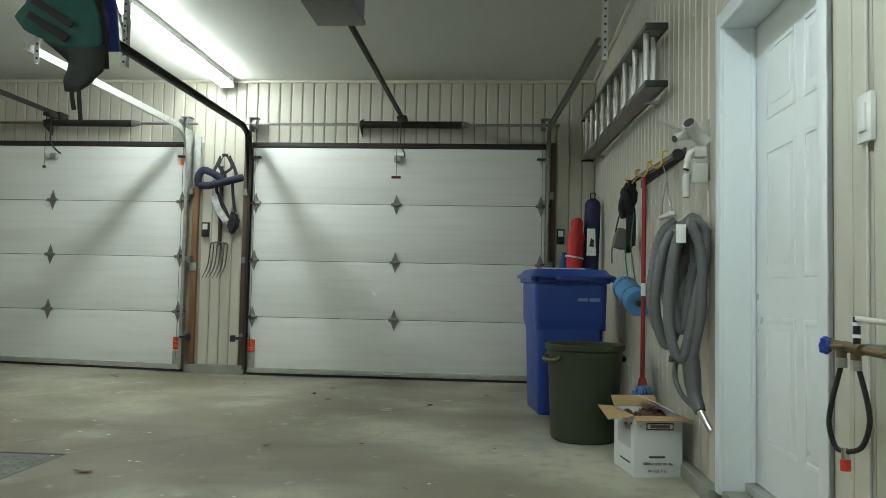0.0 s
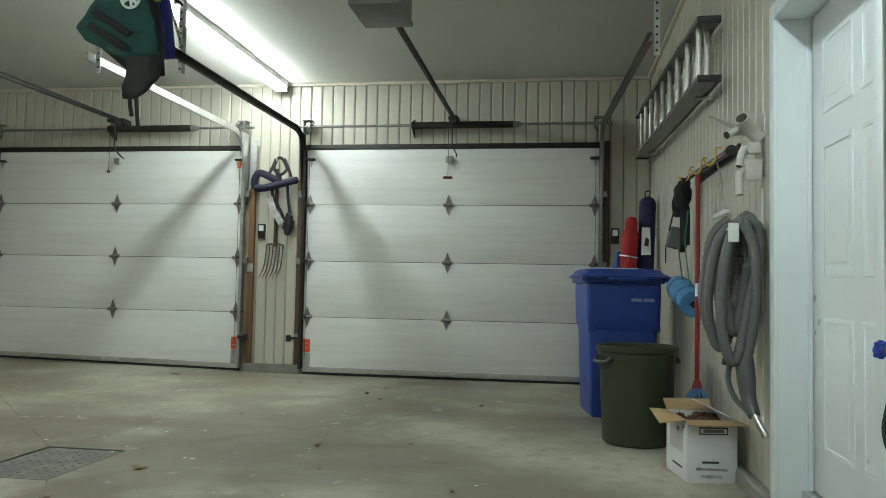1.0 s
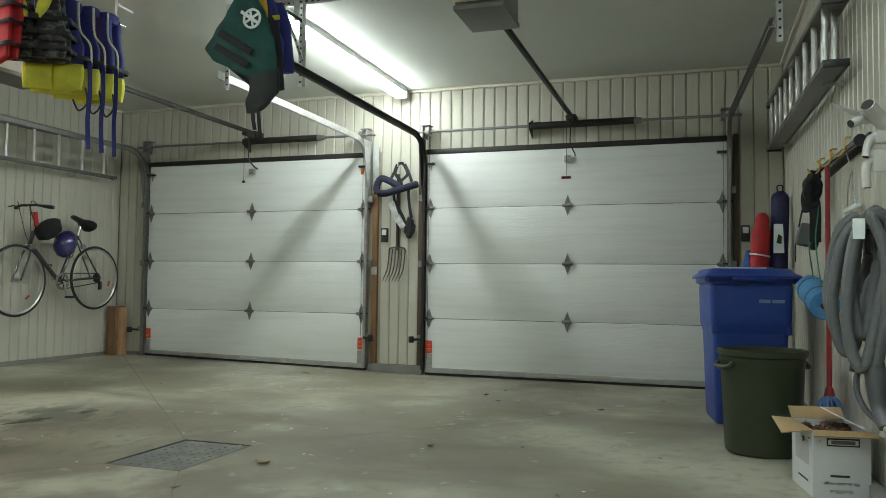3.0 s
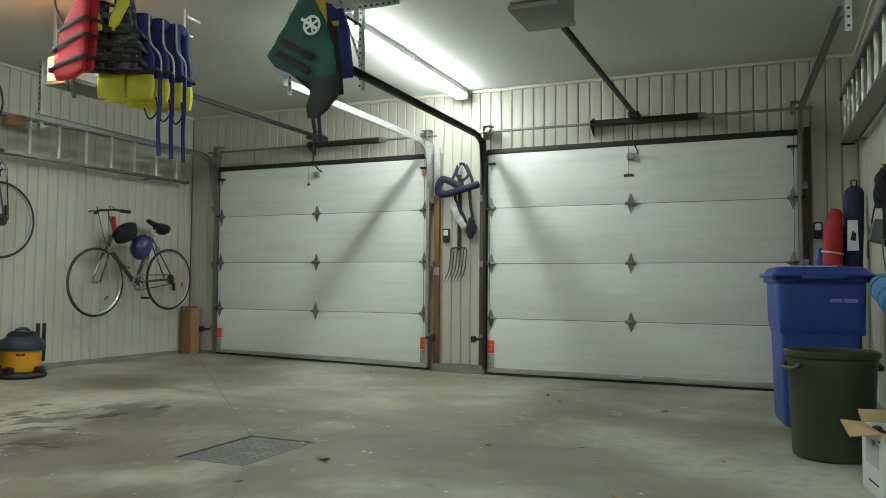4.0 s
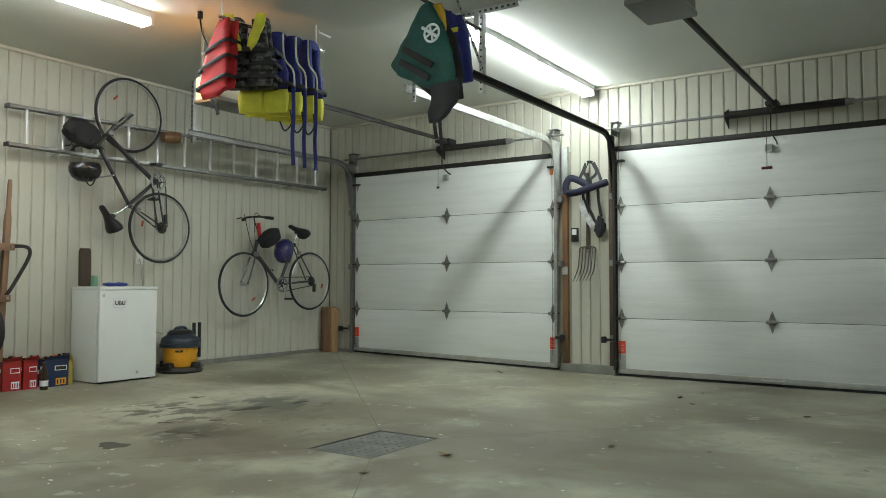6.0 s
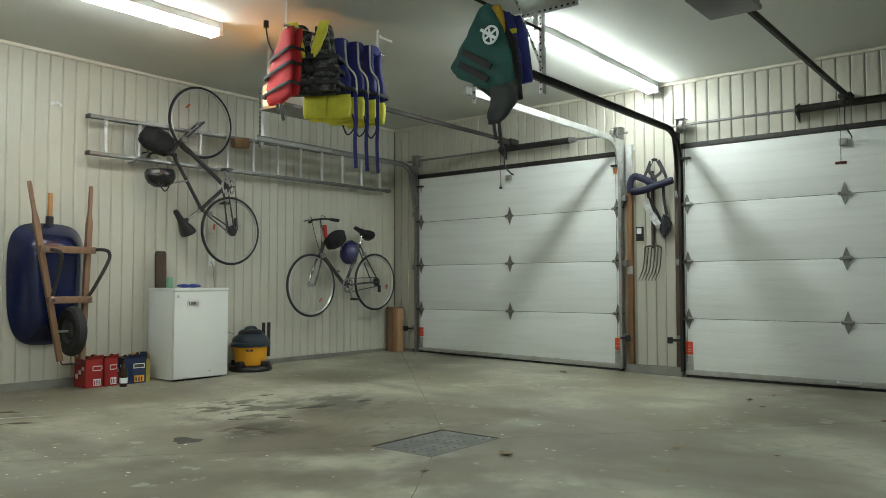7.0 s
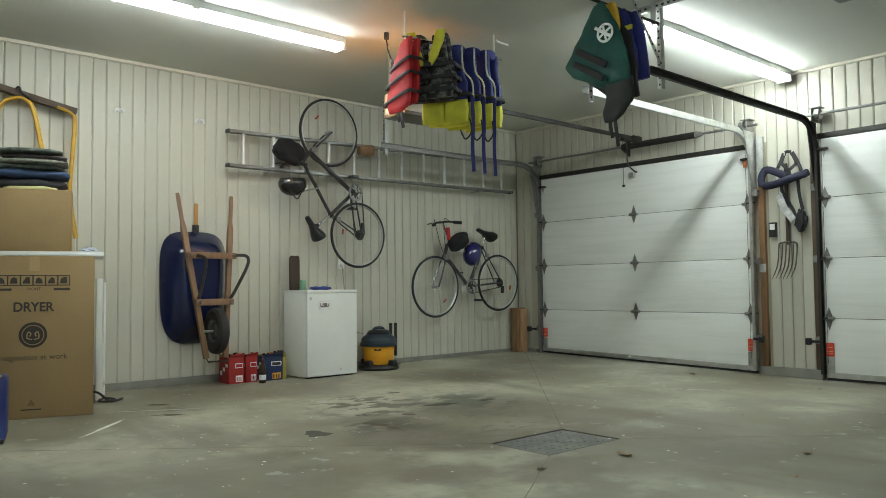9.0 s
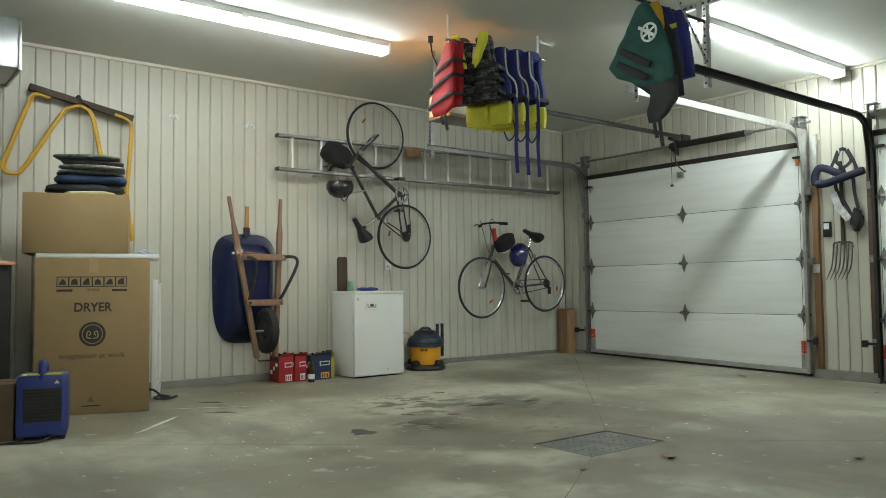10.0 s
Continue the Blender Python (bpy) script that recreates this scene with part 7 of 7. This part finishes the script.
part("strap", tube(smooth_line([(1.71, -2.2, 1.18), (1.695, -2.2, 1.1), (1.695, -2.2, 1.0)], 5), 0.004, 5), WEB, o)
MATB = mat("foam_blue", (0.07, 0.24, 0.48), 0.75, var=0.12, bump=0.2, bump_scale=120)
o = thing("foam_mat", (1.765, -2.5, 0.72), "rolled light blue foam mat hung on a cord", "sleeping mat")
pa, pb = Vector((1.765, -2.24, 0.85)), Vector((1.775, -2.72, 0.755))
spiral = turned([(0.0, 0), (0.02, 0.0), (0.022, 0.012), (0.045, 0.0), (0.072, 0.0), (0.076, 0.006), (0.076, 0.47), (0.07, 0.48), (0, 0.48)], pb, 28, pa - pb)
part("roll", spiral, MATB, o)
part("core_hole", rod(pb + (pa - pb).normalized() * -0.001, pb + (pa - pb).normalized() * 0.002, 0.019, seg=14), BLACKPL, o)
for f in (0.2, 0.72):
    c = pa.lerp(pb, f)
    part("elastic_band", rod(c, c + (pb - pa).normalized() * 0.012, 0.078, seg=24), BLACKPL, o)
part("green_cord", tube(smooth_line([(1.765, -2.4, 0.89), (1.74, -2.43, 1.1), (1.78, -2.44, 1.3), (1.78, -2.42, 1.48)], 7), 0.004, 5), mat("green_cord", (0.05, 0.22, 0.12), 0.7), o)
part("green_cord", tube(smooth_line([(1.775, -2.60, 0.86), (1.76, -2.52, 1.1), (1.785, -2.46, 1.3), (1.78, -2.42, 1.48)], 7), 0.004, 5), mat("green_cord", (0.05, 0.22, 0.12), 0.7), o)
o = thing("wire_hanger", (xr, -3.16, 1.2), "wire hanger with a white wooden bar", "hanger")
part("wire", tube(smooth_line([(xr, -3.27, 1.215), (xr - 0.01, -3.25, 1.30), (xr, -3.17, 1.385), (xr, -3.07, 1.31), (xr, -3.05, 1.225)], 7), 0.003, 5), STEEL, o)
part("bar", box((xr, -3.16, 1.215), (0.025, 0.28, 0.022), 0.005), SMOOTHWHITE, o)
part("top_wire", rod((xr, -3.17, 1.385), (xr - 0.02, -3.17, 1.47), 0.003, seg=5), STEEL, o)

# central vacuum inlet pipes, hose and wand
PVC = mat("pvc_pipe", (0.62, 0.61, 0.57), 0.4, var=0.08, dirt=(0.4, 0.38, 0.33), dirt_amount=0.4, dirt_scale=10)
yp = -3.86
o = thing("pipe_fittings", (RIGHT, yp, 1.4), "white plastic pipe fittings on a wall bracket", "pipes")
part("bracket", span((RIGHT - 0.006, yp - 0.02, 1.30), (RIGHT + 0.0, yp + 0.02, 1.56), 0.001), STEEL, o)


def pipe(pts, r):
    bm = tube(smooth_line(pts, 5), r, 16)
    return bm


for pts, r in (([(RIGHT - 0.015, yp, 1.455), (RIGHT - 0.06, yp - 0.01, 1.490), (RIGHT - 0.104, yp - 0.06, 1.530)], 0.028), ([(RIGHT - 0.06, yp + 0.01, 1.485), (RIGHT - 0.11, yp + 0.0, 1.488), (RIGHT - 0.155, yp - 0.03, 1.466)], 0.018), ([(RIGHT - 0.03, yp, 1.42), (RIGHT - 0.085, yp - 0.01, 1.410), (RIGHT - 0.105, yp - 0.02, 1.340)], 0.0145), ([(RIGHT - 0.06, yp, 1.335), (RIGHT - 0.098, yp, 1.315), (RIGHT - 0.098, yp, 1.225)], 0.0165)):
    part("pipe", pipe(pts, r), PVC, o)
    e = Vector(pts[-1])
    dv = (e - Vector(pts[-2])).normalized()
    # solid dark disc draws the shade inside the pipe's hollow
    part("pipe_mouth", rod(e + dv * -0.004, e + dv * 0.0015, r * 0.84, seg=16), mat("pipe_shadow", (0.05, 0.045, 0.04), 0.9), o, "dark open pipe end")
part("flat_blade", plate([(RIGHT - 0.11, yp + 0.02, 1.495), (RIGHT - 0.21, yp + 0.03, 1.555), (RIGHT - 0.212, yp + 0.03, 1.563), (RIGHT - 0.115, yp + 0.02, 1.518)], 0.008), mat("grey_blade", (0.3, 0.29, 0.27), 0.5), o)
part("junction_box", box((RIGHT - 0.047, yp, 1.328), (0.066, 0.06, 0.084), 0.008, Matrix.Rotation(0.15, 4, "X")), PVC, o)
part("clamp", box((RIGHT - 0.045, yp, 1.415), (0.05, 0.05, 0.045), 0.006), PVC, o)
part("conduit", rod((RIGHT - 0.008, yp - 0.005, 0.75), (RIGHT - 0.008, yp - 0.005, 1.250), 0.006), PVC, o)

HOSE = mat("grey_hose", (0.125, 0.13, 0.13), 0.55, var=0.15, scale=30, bump=0.5, bump_scale=9, stretch=(6, 6, 14))
o = thing("vacuum_hose", (1.75, -3.72, 0.5), "long coiled grey vacuum hose on a wall hanger", "hose")
pts = []
for k, (wv, zb, dx) in enumerate(((0.066, 0.640, -0.014), (0.050, 0.70, 0.016), (0.074, 0.590, -0.008), (0.046, 0.66, 0.022), (0.064, 0.545, 0.012))):
    y, xc, zt = -3.66 - 0.058 * k, RIGHT - 0.115 + dx, 1.14 - 0.014 * (k % 3)
    pts += [(xc + 0.03, y, zt), (xc - wv * 0.55, y - 0.006, zt - 0.07), (xc - wv - 0.005, y - 0.010, zt - 0.24), (xc - wv - 0.012, y - 0.014, zb + 0.15), (xc - wv * 0.8, y - 0.02, zb + 0.03), (xc - wv * 0.35, y - 0.026, zb + 0.01), (xc + wv * 0.05, y - 0.03, zb + 0.10), (xc + wv * 0.5, y - 0.036, zb + 0.26), (xc + wv * 0.95, y - 0.042, zt - 0.19), (xc + wv * 0.95, y - 0.046, zt - 0.05)]
pts += [(RIGHT - 0.10, -3.95, 1.11), (RIGHT - 0.06, -3.955, 0.98), (RIGHT - 0.06, -3.955, 0.75), (RIGHT - 0.085, -3.92, 0.56)]
line = smooth_line(pts, 12)
part("hose", tube(line, [0.0205 + 0.0014 * (i % 2) for i in range(len(line))], 10), HOSE, o)
part("hanger_bracket", box((RIGHT - 0.07, -3.77, 1.085), (0.14, 0.24, 0.012), 0.004), STEEL, o)
part("hanger_tag", box((RIGHT - 0.15, -3.99, 1.06), (0.042, 0.006, 0.075), 0.002, Matrix.Rotation(0.2, 4, "Z")), ENAMEL, o, "white hanger plate")
part("cuff", rod((RIGHT - 0.13, -3.82, 0.55), (RIGHT - 0.135, -3.825, 0.525), 0.026), BLACKPL, o)
WAND = mat("wand_grey", (0.085, 0.09, 0.095), 0.4, var=0.1)
part("wand_grip", tube(smooth_line([(RIGHT - 0.09, -3.90, 0.58), (RIGHT - 0.085, -3.915, 0.48), (RIGHT - 0.08, -3.94, 0.40), (RIGHT - 0.07, -3.98, 0.345)], 6), [0.03, 0.034, 0.036, 0.037, 0.037, 0.037, 0.037, 0.036, 0.035, 0.033, 0.032, 0.03, 0.03, 0.03, 0.029, 0.028, 0.027, 0.025, 0.024], 12), WAND, o, "dark grey wand handle")
part("grip_loop", tube(smooth_line([(RIGHT - 0.11, -3.88, 0.56), (RIGHT - 0.14, -3.875, 0.53), (RIGHT - 0.145, -3.885, 0.46), (RIGHT - 0.125, -3.92, 0.40), (RIGHT - 0.09, -3.96, 0.36)], 6), 0.011, 8), WAND, o)
part("chrome_tube", rod((RIGHT - 0.07, -3.98, 0.35), (RIGHT - 0.04, -4.03, 0.275), 0.015), CHROME, o, "shiny chrome tube end")

# shut-off valves with a loop of hoses
BRASS = mat("dull_brass", (0.20, 0.16, 0.09), 0.45, 0.8, var=0.25, scale=30)
KNOB = mat("blue_knob", (0.02, 0.06, 0.40), 0.35)
xv = RIGHT - 0.085
o = thing("water_valves", (xv, -5.3, 0.7), "brass water valves with blue knobs and black hoses", "valves")


def vy_at(px):
    return -5.25 - (px - 1475) * 0.0019


for px, kx in ((1488, 0.0), (1526, -0.035)):
    y = vy_at(px)
    part("valve_body", rod((xv, y + 0.03, 0.702), (xv, y - 0.05, 0.70), 0.0125), BRASS, o)
    part("valve_outlet", rod((xv, y - 0.02, 0.705), (xv, y - 0.02, 0.67), 0.0115), BRASS, o)
    part("hose_fitting", rod((xv, y - 0.02, 0.675), (xv, y - 0.02, 0.652), 0.0135, seg=8), STEEL, o)
    kc = Vector((xv - 0.012 + kx, y + 0.03, 0.702))
    kn = part("knob", turned([(0, -0.009), (0.009, -0.009), (0.011, 0), (0.009, 0.01), (0, 0.012)], kc, 16, (-0.7, 0.7, 0)), KNOB, o, "blue valve knob")
    part("stem", rod((xv, y + 0.02, 0.702), kc, 0.005), BRASS, o)
    for a in range(4):
        c = kc + Vector((0.7 * math.cos(a * 1.57 + 0.6), 0.7 * math.cos(a * 1.57 + 0.6), math.sin(a * 1.57 + 0.6))) * 0.016
        part("knob_lobe", box(c, (0.013, 0.011, 0.013), 0.005), KNOB, kn)
part("supply_pipe", rod((xv, -5.33, 0.70), (RIGHT - 0.03, -5.8, 0.69), 0.0105), BRASS, o)
part("riser", rod((xv, -5.372, 0.70), (xv, -5.372, 0.772), 0.008), BLACKPL, o)
for z in (0.725, 0.752):
    part("white_band", rod((xv, -5.372, z), (xv, -5.372, z + 0.008), 0.0095), SMOOTHWHITE, o)
part("white_pipe", rod((xv, -5.37, 0.768), (xv - 0.01, -5.75, 0.758), 0.0065), PVC, o)
part("support", span((xv, -5.345, 0.69), (RIGHT + 0.0, -5.325, 0.71)), STEEL, o)
ya, yb = vy_at(1488) - 0.02, vy_at(1526) - 0.02
part("hose", tube(smooth_line([(xv, ya, 0.66), (xv - 0.018, ya + 0.005, 0.58), (xv - 0.025, ya + 0.01, 0.52), (xv - 0.015, ya, 0.47), (xv, ya - 0.012, 0.462)], 7), 0.006, 10), RUBBER, o, "black rubber hose")
part("hose", tube(smooth_line([(xv + 0.005, yb, 0.66), (xv + 0.02, yb - 0.01, 0.58), (xv + 0.022, yb - 0.012, 0.53), (xv + 0.015, yb + 0.01, 0.48), (xv + 0.002, ya - 0.016, 0.46)], 7), 0.006, 10), RUBBER, o, "black rubber hose")
part("y_joint", rod((xv, ya - 0.014, 0.47), (xv, ya - 0.016, 0.442), 0.009), CHROME, o)
part("red_cap", rod((xv, ya - 0.016, 0.444), (xv, ya - 0.018, 0.418), 0.012), mat("red_cap", (0.6, 0.05, 0.03), 0.4), o)
o = thing("light_switch", (RIGHT, -5.255, 1.25), "white wall dimmer switch with surface cable", "light switch")
part("plate", span((RIGHT - 0.014, -5.292, 1.19), (RIGHT - 0.0, -5.218, 1.308), 0.004), ENAMEL, o)
part("rocker", span((RIGHT - 0.019, -5.272, 1.215), (RIGHT - 0.013, -5.238, 1.283), 0.002), ENAMEL, o)
part("cable", rod((RIGHT - 0.005, -5.255, 1.305), (RIGHT - 0.005, -5.255, 2.75), 0.004, seg=6), PVC, o)
part("cable", rod((RIGHT - 0.005, -5.255, 1.192), (RIGHT - 0.005, -5.255, 0.06), 0.004, seg=6), PVC, o)

# ---- wall cladding, plank by plank ----
PITCH = 0.1095


def plank_mesh(height, width=PITCH, gap=0.004):
    bm = bmesh.new()
    w, d = width / 2 - gap, 0.012
    prof = ((-w, 0), (-w, d - 0.005), (-w + 0.009, d), (w - 0.009, d), (w, d - 0.005), (w, 0))
    lo, hi = [[bm.verts.new((px, -py, z)) for px, py in prof] for z in (0, height)]
    for i in range(len(prof) - 1):
        bm.faces.new((lo[i], lo[i + 1], hi[i + 1], hi[i]))
    bm.faces.new(list(reversed(lo))), bm.faces.new(hi)
    bmesh.ops.recalc_face_normals(bm, faces=bm.faces)
    me = bpy.data.meshes.new("plank")
    bm.to_mesh(me)
    bm.free()
    me.materials.append(PANEL)
    return me


PLANKS = {}


def plank(parent, x, y, z0, z1, turn, width=PITCH, gap=0.004):
    key = (round(z1 - z0, 3), round(width, 4), gap)
    if key not in PLANKS:
        PLANKS[key] = plank_mesh(z1 - z0, width, gap)
    ob = new("plank", PLANKS[key])
    ob.parent = parent
    ob.matrix_basis = pose(x, y, z0, 0, 0, turn)


n = int((FRONT - BACK) / PITCH)
for i in range(n):
    plank(wall_left, LEFT - 0.012, FRONT - (i + 0.5) * PITCH, 0.0, TOP - 0.002, 90, gap=0.0018)
for lo, hi, z in ((BACK, ENTRY[0] - 0.055, 0.0), (ENTRY[0] - 0.055, ENTRY[1] + 0.055, ENTRY_TOP + 0.05), (ENTRY[1] + 0.055, FRONT, 0.0)):
    k = max(1, round((hi - lo) / PITCH))
    for i in range(k):
        plank(wall_right, RIGHT + 0.012, lo + (i + 0.5) * (hi - lo) / k, z, TOP - 0.002, -90, (hi - lo) / k, 0.0034)
for lo, hi, z in ((LEFT, DOOR_L[0] - 0.1, 0.03), (DOOR_L[0] - 0.1, DOOR_L[1] + 0.14, DOOR_H + 0.055), (DOOR_L[1] + 0.14, DOOR_R[0] - 0.105, 0.05), (DOOR_R[0] - 0.105, DOOR_R[1] + 0.105, DOOR_H + 0.055), (DOOR_R[1] + 0.105, RIGHT, 0.03)):
    k = max(1, round((hi - lo) / PITCH))
    for i in range(k):
        plank(wall_front, lo + (i + 0.5) * (hi - lo) / k, FRONT + 0.012, z, TOP - 0.002, 0, (hi - lo) / k)
